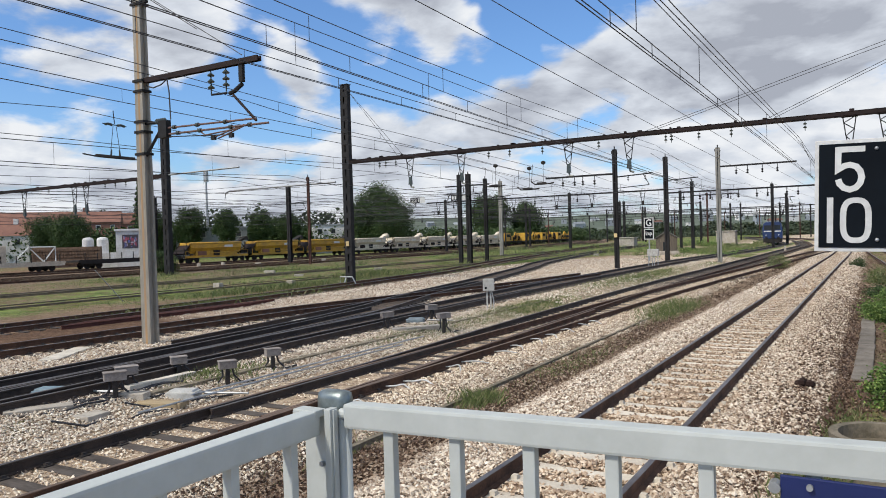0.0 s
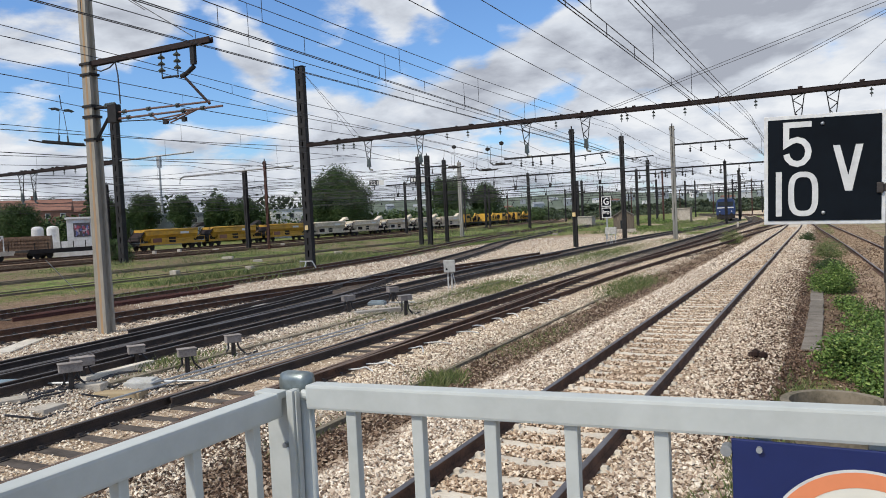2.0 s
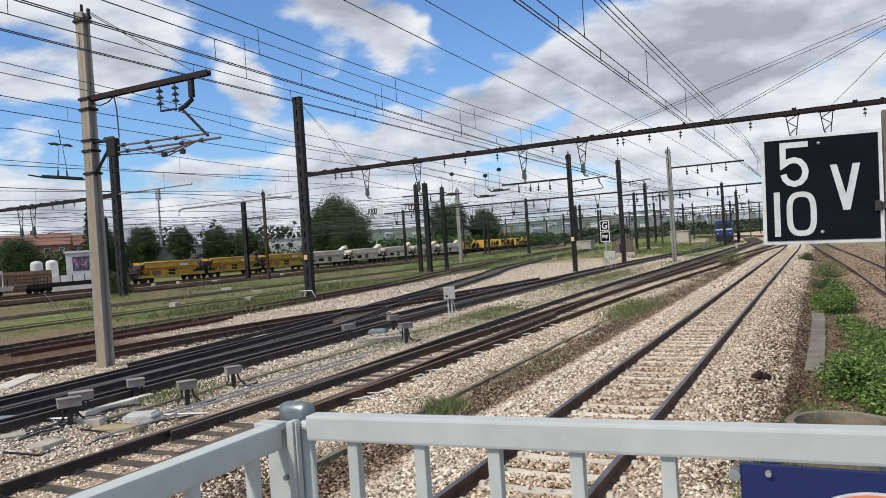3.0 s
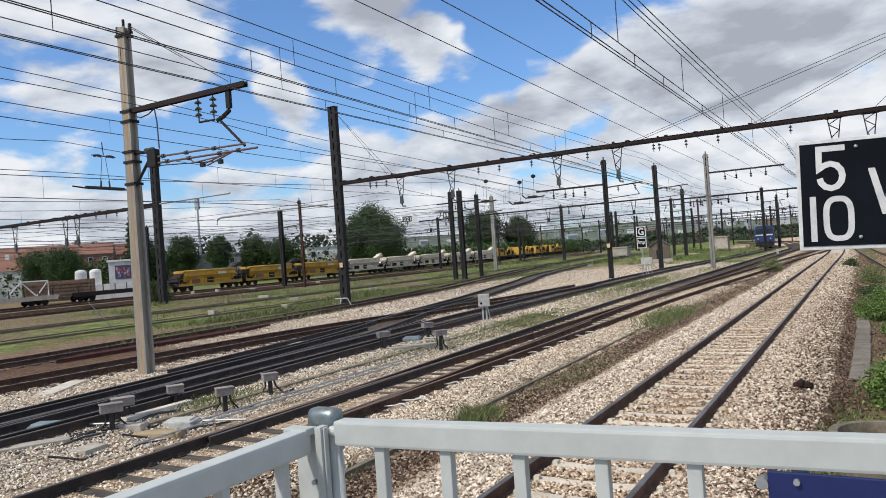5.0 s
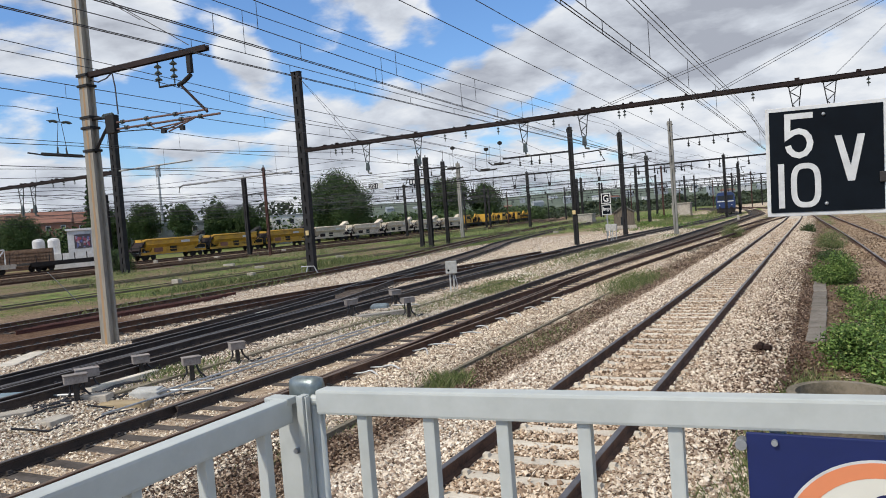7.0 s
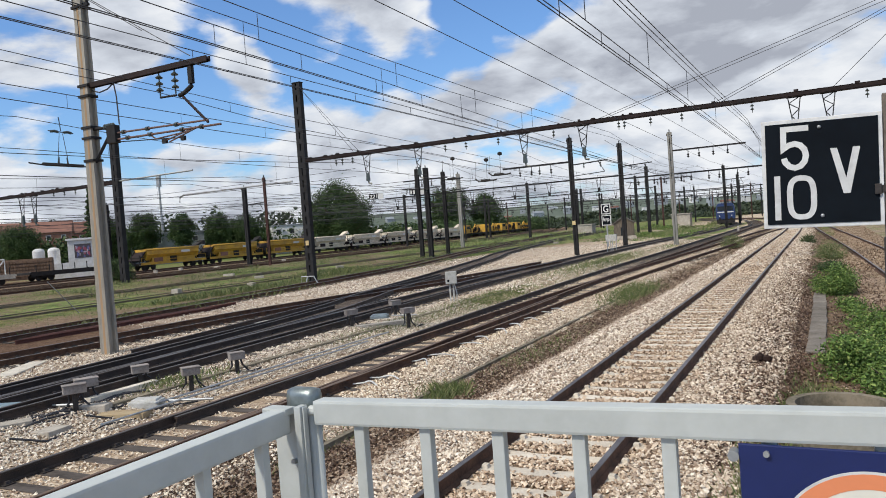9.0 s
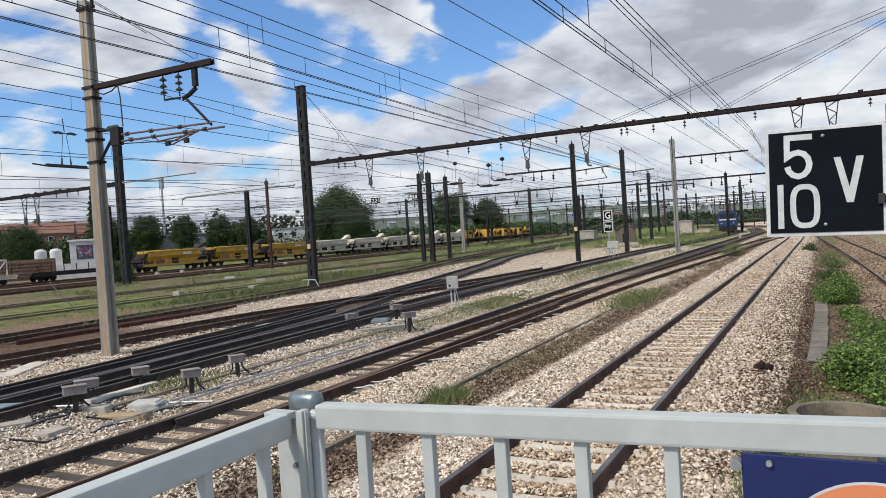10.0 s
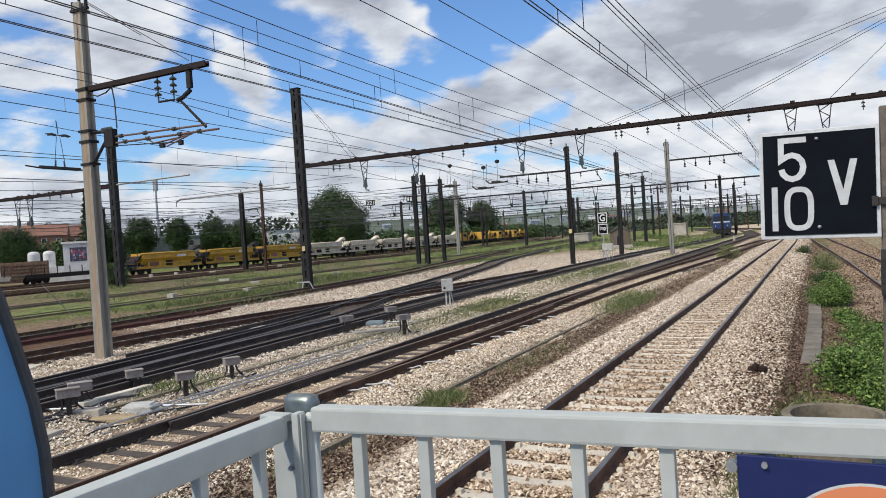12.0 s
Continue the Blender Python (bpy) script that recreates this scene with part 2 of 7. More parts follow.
    grass = mix_of(nt, 1.0, grass, ramp_of(nt, tuft, [(0.36, (0.45, 0.48, 0.42)), (0.52, (1, 1, 1)), (0.66, (1.25, 1.2, 0.95))]), "MULTIPLY")
    col = mix_of(nt, gm, col, grass)
    nt.links.new(col, p.inputs["Base Color"])
    p.inputs["Roughness"].default_value = 0.95
    p.inputs["Specular IOR Level"].default_value = 0.2
    b = nt.nodes.new("ShaderNodeBump")
    b.inputs["Strength"].default_value = 0.8
    b.inputs["Distance"].default_value = 0.03
    nt.links.new(calc(nt, "SUBTRACT", 1.0, cells.outputs["Distance"]), b.inputs["Height"])
    nt.links.new(b.outputs[0], p.inputs["Normal"])
    return m


def stone_material():
    m, nt, p = material("ballast_stone")
    geo = nt.nodes.new("ShaderNodeNewGeometry")
    tc = nt.nodes.new("ShaderNodeTexCoord")
    col = ramp_of(nt, geo.outputs["Random Per Island"], STONES)
    n = noise_of(nt, tc.outputs["Object"], 60, 3).outputs["Fac"]
    col = mix_of(nt, 0.5, col, ramp_of(nt, n, [(0.3, (0.55, 0.5, 0.45)), (0.7, (1, 1, 1))]), "MULTIPLY")
    sep = nt.nodes.new("ShaderNodeSeparateXYZ")
    nt.links.new(tc.outputs["Object"], sep.inputs[0])
    w = noise_of(nt, tc.outputs["Object"], 0.7, 5).outputs["Fac"]
    x = calc(nt, "ADD", sep.outputs[0], calc(nt, "MULTIPLY", calc(nt, "SUBTRACT", w, 0.5), 1.6))
    x01 = calc(nt, "DIVIDE", calc(nt, "ADD", x, 12.0), 14.0, True)
    P = lambda v: (v + 12.0) / 14.0
    z = ramp_of(nt, x01, [(P(-12), (1.02, 1.01, 0.97)), (P(-8.5), (1.12, 1.07, 0.97)), (P(-7.2), (1.05, 1.01, 0.93)), (P(-6.9), (0.48, 0.41, 0.35)), (P(-5.8), (0.48, 0.41, 0.35)), (P(-5.2), (1, 0.97, 0.92)), (P(-4.2), (1, 0.97, 0.92)),
                          (P(-3.7), (0.9, 0.81, 0.71)), (P(-2.4), (0.9, 0.81, 0.71)), (P(-1.9), (0.93, 0.885, 0.82)), (P(-0.9), (0.90, 0.85, 0.78)), (P(-0.5), (0.42, 0.34, 0.28)), (P(1), (0.5, 0.42, 0.34))])
    nt.links.new(mix_of(nt, 1.0, col, z, "MULTIPLY"), p.inputs["Base Color"])
    p.inputs["Roughness"].default_value = 0.9
    p.inputs["Specular IOR Level"].default_value = 0.25
    return m


def leaf_material(name, dark, light, dry=(0.16, 0.15, 0.05)):
    m, nt, p = material(name)
    geo = nt.nodes.new("ShaderNodeNewGeometry")
    col = ramp_of(nt, geo.outputs["Random Per Island"], [(0.0, dark), (0.75, light), (1.0, dry)])
    nt.links.new(col, p.inputs["Base Color"])
    p.inputs["Roughness"].default_value = 0.6
    p.inputs["Specular IOR Level"].default_value = 0.25
    return m


def bed_material(name, tone):
    m, nt, p = material(name)
    co = nt.nodes.new("ShaderNodeTexCoord").outputs["Object"]
    cells = noise_of(nt, co, 16.0, kind="ShaderNodeTexVoronoi")
    sepc = nt.nodes.new("ShaderNodeSeparateColor")
    nt.links.new(cells.outputs["Color"], sepc.inputs[0])
    patch = ramp_of(nt, noise_of(nt, co, 0.8, 5).outputs["Fac"], [(0.35, tone), (0.68, tuple(min(1, c * 2.2) for c in tone))])
    col = mix_of(nt, 1.0, ramp_of(nt, sepc.outputs[0], STONES), patch, "MULTIPLY")
    speck = noise_of(nt, co, 4.0, 9, 0.85).outputs["Fac"]
    col = mix_of(nt, 1.0, col, ramp_of(nt, speck, [(0.40, (0.5, 0.48, 0.46)), (0.62, (1.7, 1.65, 1.6))]), "MULTIPLY")
    nt.links.new(col, p.inputs["Base Color"])
    p.inputs["Roughness"].default_value = 0.9
    p.inputs["Specular IOR Level"].default_value = 0.2
    b = nt.nodes.new("ShaderNodeBump")
    b.inputs["Distance"].default_value = 0.03
    nt.links.new(calc(nt, "SUBTRACT", 1.0, cells.outputs["Distance"]), b.inputs["Height"])
    nt.links.new(b.outputs[0], p.inputs["Normal"])
    return m


OILY = bed_material("oily_ballast", (0.075, 0.063, 0.057))
BROWNBED = bed_material("rust_brown_ballast", (0.18, 0.13, 0.10))
GROUND = ground_material()
STONE = stone_material()
RUST = surface("rusty_rail_side", (0.15, 0.085, 0.058), (0.052, 0.034, 0.027), 40, 3, 0.85, 0.2)
GREASE = surface("greasy_rail_side", (0.07, 0.048, 0.038), (0.027, 0.021, 0.018), 40, 3, 0.7, 0.2)
HEAD = surface("rail_head_steel", (0.20, 0.19, 0.19), (0.09, 0.07, 0.062), 60, 2, 0.48, 0.7, 0.1)
RUSTHEAD = surface("dull_rusty_rail_head", (0.27, 0.22, 0.16), (0.16, 0.125, 0.09), 60, 2, 0.8, 0.1, 0.1)
BROWNHEAD = surface("brown_stained_rail_head", (0.20, 0.135, 0.095), (0.10, 0.066, 0.048), 60, 2, 0.65, 0.3, 0.1)
DARKHEAD = surface("greasy_rail_head", (0.105, 0.09, 0.082), (0.04, 0.033, 0.03), 60, 2, 0.52, 0.2, 0.1)
CONC_SLEEPER = surface("concrete_sleeper", (0.62, 0.57, 0.48), (0.44, 0.38, 0.31), 35, 3, 0.9, 0, 0.4)
WOOD_SLEEPER = surface("tarred_timber", (0.115, 0.098, 0.086), (0.042, 0.035, 0.030), 25, 4, 0.85, 0, 0.6, stretch=(0.25, 1, 1))
PLATE = surface("oily_iron_plate", (0.07, 0.06, 0.055), (0.03, 0.028, 0.028), 40, 5, 0.6, 0.5)
FENCE = surface("grey_painted_steel", (0.455, 0.48, 0.465), (0.37, 0.39, 0.375), 18, 3.0, 0.55, 0.0, 0.08, 0.45, 0.001, vary=0.02)
STEEL = surface("galvanised_steel", (0.42, 0.44, 0.45), (0.27, 0.28, 0.29), 40, 6, 0.5, 0.6, 0.1)
BLACKSTEEL = surface("black_weathered_steel", (0.030, 0.030, 0.032), (0.016, 0.015, 0.015), 12, 1.2, 0.75, 0.1, 0.3)
RUSTBEAM = surface("rust_brown_steel", (0.032, 0.021, 0.020), (0.016, 0.013, 0.013), 10, 0.8, 0.8, 0.1, 0.3)
POLE_CONC = surface("weathered_concrete_pole", (0.315, 0.295, 0.255), (0.20, 0.185, 0.16), 14, 1.1, 0.9, 0, 0.4, stretch=(1, 1, 0.18))
POLE_GREY = surface("grey_concrete_pole", (0.30, 0.295, 0.275), (0.19, 0.185, 0.17), 14, 1.1, 0.9, 0, 0.4, stretch=(1, 1, 0.18))
TUBE = surface("red_brown_tube", (0.15, 0.085, 0.07), (0.08, 0.05, 0.045), 20, 4, 0.7, 0.1)
SPARE = surface("red_rusty_steel", (0.12, 0.052, 0.042), (0.07, 0.032, 0.028), 12, 1.5, 0.85)
WIRE = plain("dark_wire", (0.035, 0.035, 0.04), 0.6, 0.2)
INSULATOR = surface("brown_green_insulator", (0.05, 0.065, 0.06), (0.03, 0.035, 0.03), 20, 5, 0.3)
BOXGREY = surface("dusty_grey_box", (0.30, 0.27, 0.25), (0.18, 0.155, 0.14), 30, 5, 0.8)
PALEBOX = surface("pale_grey_cabinet", (0.50, 0.50, 0.48), (0.33, 0.32, 0.29), 30, 5, 0.7)
CONCRETE = surface("old_concrete", (0.46, 0.42, 0.36), (0.26, 0.235, 0.20), 22, 2, 0.92, 0, 0.5)
PALE_CONC = surface("bleached_concrete", (0.66, 0.61, 0.52), (0.44, 0.40, 0.34), 22, 2, 0.9, 0, 0.4)
KERB = surface("worn_kerb_concrete", (0.21, 0.185, 0.155), (0.11, 0.095, 0.078), 24, 2.5, 0.95, 0, 0.6)
MOSSY = surface("mossy_concrete", (0.23, 0.195, 0.145), (0.10, 0.088, 0.062), 20, 3, 0.95, 0, 0.6)
SIGN_BLACK = surface("sign_black", (0.006, 0.009, 0.013), (0.004, 0.006, 0.009), 30, 6, 0.85, 0, 0.05)
SIGN_WHITE = surface("sign_white", (0.62, 0.63, 0.62), (0.46, 0.46, 0.46), 30, 6, 0.6, 0, 0.05)
NAVY = surface("navy_enamel", (0.004, 0.012, 0.085), (0.003, 0.010, 0.070), 20, 4, 0.5, 0, 0.03)
CREAM_ENAMEL = surface("cream_enamel", (0.74, 0.72, 0.63), (0.68, 0.66, 0.58), 20, 4, 0.4, 0, 0.03)
ORANGE = surface("faded_orange_enamel", (0.80, 0.27, 0.12), (0.70, 0.24, 0.11), 20, 4, 0.4, 0, 0.03)
YELLOW = surface("wagon_yellow", (0.58, 0.33, 0.022), (0.28, 0.16, 0.035), 6, 0.8, 0.6, 0, 0.2)
WAGON_WHITE = surface("dusty_cream_paint", (0.70, 0.63, 0.51), (0.42, 0.36, 0.28), 5, 0.8, 0.75, 0, 0.2)
UNDER = surface("dark_underframe", (0.035, 0.032, 0.03), (0.02, 0.018, 0.017), 10, 2, 0.8)
LOCO_BLUE = surface("locomotive_blue", (0.012, 0.034, 0.12), (0.008, 0.022, 0.075), 8, 1, 0.5)
TRAIN_BLUE = surface("train_blue", (0.10, 0.30, 0.58), (0.09, 0.27, 0.53), 12, 1.4, 0.6, 0, 0.04, vary=0.0)
RUBBER = surface("dark_grey_rubber", (0.055, 0.058, 0.065), (0.03, 0.032, 0.036), 30, 6, 0.6)
GLASS = plain("dark_glass", (0.02, 0.025, 0.03), 0.08)
WHITEWALL = surface("white_render", (0.68, 0.68, 0.68), (0.5, 0.49, 0.47), 5, 0.7, 0.85)
BRICK_RED = surface("red_brick_wall", (0.27, 0.135, 0.10), (0.19, 0.10, 0.08), 4, 0.5, 0.9)
ROOF_TILE = surface("terracotta_roof", (0.22, 0.115, 0.085), (0.15, 0.08, 0.065), 5, 0.5, 0.9)
GREYWALL = surface("grey_cladding", (0.30, 0.33, 0.36), (0.22, 0.24, 0.26), 4, 0.5, 0.7)
BARK = surface("bark", (0.10, 0.075, 0.055), (0.05, 0.04, 0.03), 12, 2, 0.95)
LEAF = leaf_material("tree_leaves", (0.018, 0.038, 0.012), (0.055, 0.095, 0.028), (0.08, 0.11, 0.035))
LEAF_BRIGHT = leaf_material("bramble_leaves", (0.03, 0.06, 0.014), (0.135, 0.225, 0.05), (0.27, 0.33, 0.10))
GRASSY = leaf_material("dry_grass", (0.075, 0.102, 0.036), (0.16, 0.195, 0.07), (0.31, 0.28, 0.155))
LITTER = leaf_material("dead_leaves", (0.05, 0.03, 0.022), (0.13, 0.08, 0.055), (0.24, 0.16, 0.11))
WOODS = leaf_material("far_woods", (0.035, 0.05, 0.03), (0.062, 0.082, 0.046), (0.08, 0.10, 0.058))
SIGN_BLACK.node_tree.nodes["Principled BSDF"].inputs["Specular IOR Level"].default_value = 0.1

# ---- building helpers ----
class Shape:
    """Collects solid pieces; mesh() makes one mesh of them."""

    def __init__(self):
        self.v, self.f, self.m = [], [], []

    def add(self, verts, faces, slot=0):
        n = len(self.v)
        self.v += [tuple(p) for p in verts]
        self.f += [tuple(i + n for i in f) for f in faces]
        self.m += [slot] * len(faces)
        return self

    def box(self, x0, x1, y0, y1, z0, z1, m=None, taper=0.0, slot=0):
        t = taper
        p = [Vector(q) for q in ((x0, y0, z0), (x1, y0, z0), (x1, y1, z0), (x0, y1, z0), (x0 + t, y0 + t, z1), (x1 - t, y0 + t, z1), (x1 - t, y1 - t, z1), (x0 + t, y1 - t, z1))]
        if m is not None:
            p = [m @ q for q in p]
        return self.add(p, [(3, 2, 1, 0), (4, 5, 6, 7), (0, 1, 5, 4), (1, 2, 6, 5), (2, 3, 7, 6), (3, 0, 4, 7)], slot)

    def tube(self, pts, r, seg=6, r2=None, slot=0):
        pts = [Vector(p) for p in pts]
        rows = []
        for i, p in enumerate(pts):
            d = (pts[min(i + 1, len(pts) - 1)] - pts[max(i - 1, 0)]).normalized()
            u = d.cross(Vector((0, 0, 1)) if abs(d.z) < 0.9 else Vector((1, 0, 0))).normalized()
            w = u.cross(d)
            k = r if r2 is None else r + (r2 - r) * i / (len(pts) - 1)
            rows.append([p + (u * math.cos(2 * math.pi * j / seg) + w * math.sin(2 * math.pi * j / seg)) * k for j in range(seg)])
        faces = [(i * seg + j, i * seg + (j + 1) % seg, (i + 1) * seg + (j + 1) % seg, (i + 1) * seg + j) for i in range(len(pts) - 1) for j in range(seg)]
        faces += [tuple(range(seg))[::-1], tuple((len(pts) - 1) * seg + j for j in range(seg))]
        return self.add([p for row in rows for p in row], faces, slot)

    def prism(self, outline, y0, y1, m=None, slot=0):
        """An outline in x, z drawn out along y."""
        n = len(outline)
        p = [Vector((x, y, z)) for y in (y0, y1) for x, z in outline]
        if m is not None:
            p = [m @ q for q in p]
        return self.add(p, [tuple(range(n)), tuple(range(2 * n - 1, n - 1, -1))] + [(i, i + n, (i + 1) % n + n, (i + 1) % n) for i in range(n)], slot)

    def lathe(self, cx, cy, rings, seg=16, slot=0, close=True):
        v = [(cx + r * math.cos(2 * math.pi * j / seg), cy + r * math.sin(2 * math.pi * j / seg), z) for r, z in rings for j in range(seg)]
        f = [(i * seg + j, i * seg + (j + 1) % seg, (i + 1) * seg + (j + 1) % seg, (i + 1) * seg + j) for i in range(len(rings) - 1) for j in range(seg)]
        if close:
            f += [tuple(range(seg))[::-1], tuple((len(rings) - 1) * seg + j for j in range(seg))]
        return self.add(v, f, slot)

    def mesh(self, name, mats, bevel=0.0, smooth=False):
        me = bpy.data.meshes.new(name)
        me.from_pydata(self.v, [], self.f)
        for mt in mats if isinstance(mats, (list, tuple)) else [mats]:
            me.materials.append(mt)
        me.polygons.foreach_set("material_index", self.m)
        bm = bmesh.new()
        bm.from_mesh(me)
        bmesh.ops.recalc_face_normals(bm, faces=bm.faces)
        if bevel:
            bmesh.ops.bevel(bm, geom=bm.edges[:], offset=bevel, segments=2, affect="EDGES", profile=0.6, clamp_overlap=True)
        bm.to_mesh(me)
        bm.free()
        if smooth:
            me.polygons.foreach_set("use_smooth", [True] * len(me.polygons))
        return me


def part(name, shape, mats, parent=None, label="", bevel=0.0, at=None, smooth=False):
    me = shape.mesh(name, mats, bevel, smooth) if isinstance(shape, Shape) else shape
    ob = new(name, me)
    ob.parent = parent
    if at is not None:
        ob.matrix_basis = at
    if label:
        tagged(ob, label)
    return ob


def thing(name, label, category, at=None, group="", kind=""):
    ob = new(name)
    ob.empty_display_size = 0.2
    if at is not None:
        ob.matrix_basis = at
    return tagged(ob, label, category, group, kind)


def glide(points, step):
    """A smooth line through points (y, x, z), as a list of vectors about step metres apart."""
    P = [Vector((x, y, z)) for y, x, z in points]
    P = [2 * P[0] - P[1]] + P + [2 * P[-1] - P[-2]]
    out = []
    for i in range(1, len(P) - 2):
        n = max(1, int((P[i + 1] - P[i]).length / step))
        for k in range(n):
            t = k / n
            a, b, c, d = P[i - 1], P[i], P[i + 1], P[i + 2]
            # tangents scaled to the spacing of the points
            lb = (c - b).length
            m1 = (c - a) / max((c - a).length, 1e-6) * lb
            m2 = (d - b) / max((d - b).length, 1e-6) * lb
            out.append((2 * t**3 - 3 * t**2 + 1) * b + (t**3 - 2 * t**2 + t) * m1 + (3 * t**2 - 2 * t**3) * c + (t**3 - t**2) * m2)
    out.append(P[-2])
    return out


# ---- ground ----
def smooth01(v, a, b):
    t = np.clip((v - a) / (b - a), 0, 1)
    return t * t * (3 - 2 * t)


def ground_height(x, y):
    xs = [-2000, -88, -48, -34, -12.6, -11.6, -7.6, -6.9, -5.9, -4.9, -4.1, -3.75, -2.35, -2.0, -1.2, -0.4, 0.8, 1.6, 9, 14, 2000]
    hs = [-0.3, -0.42, 0.32, -0.21, -0.205, -0.384, -0.384, -0.58, -0.56, -0.19, -0.165, -0.188, -0.188, -0.165, -0.19, -0.34, -0.37, -0.20, -0.20, -0.3, -0.3]
    h = np.interp(x, xs, hs)
    flat = np.interp(x, [-2000, -88, -48, -34, 2000], [-0.3, -0.42, 0.32, -0.2, -0.2])
    return h + (flat - h) * smooth01(np.asarray(y, float), 60, 110)


def build_ground():
    xs = np.concatenate([-np.geomspace(2600, 62, 22), np.arange(-60, -14, 1.0), np.arange(-14, 6, 0.25), np.arange(6, 20, 1.0), np.geomspace(22, 2600, 22)])
    ys = np.concatenate([-np.geomspace(900, 22, 12), np.arange(-20, 2, 2.0), np.arange(2, 36, 0.3), np.arange(36, 120, 1.5), np.geomspace(122, 4200, 26)])
    X, Y = np.meshgrid(xs, ys)
    Z = ground_height(X, Y)
    rough = np.array([noise.noise(Vector((a * 1.1, b * 1.1, 0))) * 0.010 + noise.noise(Vector((a * 0.3, b * 0.3, 5))) * 0.012 for a, b in zip(X.ravel(), Y.ravel())]).reshape(X.shape)
    Z = Z + rough * smooth01(-np.abs(X), -80, -5)
    n = len(xs)
    v = np.stack([X.ravel(), Y.ravel(), Z.ravel()], 1)
    i = np.arange(len(ys) - 1)[:, None] * n + np.arange(n - 1)[None]
    f = np.stack([i, i + 1, i + n + 1, i + n], -1).reshape(-1, 4)
    me = bpy.data.meshes.new("ground")
    me.from_pydata(v.tolist(), [], f.tolist())
    me.materials.append(GROUND)
    me.polygons.foreach_set("use_smooth", [True] * len(me.polygons))
    tagged(new("ground", me), "railway yard ground of pale ballast, dark soil and weeds", "ground", kind="structure")


build_ground()

# ---- tracks ----
RAIL = [(-0.07, -0.172), (0.07, -0.172), (0.07, -0.158), (0.012, -0.14), (0.012, -0.045), (0.036, -0.034), (0.036, -0.006), (0.028, 0.0), (-0.028, 0.0), (-0.036, -0.006), (-0.036, -0.034), (-0.012, -0.045), (-0.012, -0.14), (-0.07, -0.158)]


def rail_mesh(line, side, head=None, flank=None):
    s = Shape()
    n = len(RAIL)
    pts = []
    for i, p in enumerate(line):
        d = (line[min(i + 1, len(line) - 1)] - line[max(i - 1, 0)])
        d.z = 0
        d.normalize()
        r = Vector((d.y, -d.x, 0))
        pts += [p + r * (side + px) + Vector((0, 0, pz)) for px, pz in RAIL]
    faces, slots = [], []
    for i in range(len(line) - 1):
        for j in range(n):
            faces.append((i * n + j, i * n + (j + 1) % n, (i + 1) * n + (j + 1) % n, (i + 1) * n + j))
            slots.append(1 if j in (6, 7, 8) else 0)
    if flank is None and head is DARKHEAD:
        flank = GREASE
    s.v, s.f, s.m = [tuple(p) for p in pts], faces + [tuple(range(n)), tuple(range((len(line) - 1) * n, len(line) * n))[::-1]], slots + [0, 0]
    return s.mesh("rail", [flank or RUST, head or HEAD])


def concrete_sleeper_mesh():
    s = Shape()
    st = [(-1.25, 0.11, -0.175), (-1.1, 0.12, -0.165), (-0.45, 0.12, -0.168), (-0.25, 0.105, -0.176), (0.25, 0.105, -0.176), (0.45, 0.12, -0.168), (1.1, 0.12, -0.165), (1.25, 0.11, -0.175)]
    v = [q for x, w, z in st for q in ((x, -w - 0.02, -0.40), (x, -w, z), (x, w, z), (x, w + 0.02, -0.40))]
    f = [(i * 4 + j, i * 4 + j + 1, i * 4 + j + 5, i * 4 + j + 4) for i in range(7) for j in range(3)] + [(0, 1, 2, 3), (31, 30, 29, 28)]
    s.add(v, f)
    for x in (-0.87, -0.63, 0.63, 0.87):
        s.box(x - 0.045, x + 0.045, -0.05, 0.05, -0.168, -0.125, taper=0.012)
    return s.mesh("sleeper", CONC_SLEEPER)


def timber_sleeper_mesh(half=1.3):
    s = Shape().box(-half, half, -0.125, 0.125, -0.36, -0.172, taper=0.008)
    for x in (-0.75, 0.75):
        s.box(x - 0.17, x + 0.17, -0.08, 0.08, -0.173, -0.155, slot=1)
        for e in (-0.11, 0.11):
            s.box(x + e - 0.03, x + e + 0.03, -0.04, 0.04, -0.156, -0.12, taper=0.008, slot=1)
    return s.mesh("sleeper", [WOOD_SLEEPER, PLATE])


SLEEPER_C, SLEEPER_T = concrete_sleeper_mesh(), timber_sleeper_mesh()


def bed_mesh(line, mat, half=1.25, low=-0.197):
    rng = random.Random(len(line))
    s = Shape()
    v, f = [], []
    for i, p in enumerate(line):
        d = line[min(i + 1, len(line) - 1)] - line[max(i - 1, 0)]
        d.z = 0
        d.normalize()
        r = Vector((d.y, -d.x, 0))
        for u, z in ((-1.0, -0.35), (-0.85, 0), (0, 0.012), (0.85, 0), (1.0, -0.35)):
            v.append(p + r * (u * (half + rng.uniform(-0.12, 0.12))) + Vector((0, 0, low + z)))
    for i in range(len(line) - 1):
        for j in range(4):
            f.append((i * 5 + j, i * 5 + j + 1, i * 5 + j + 6, i * 5 + j + 5))
    s.add(v, f)
    return s.mesh("ballast_bed", mat)


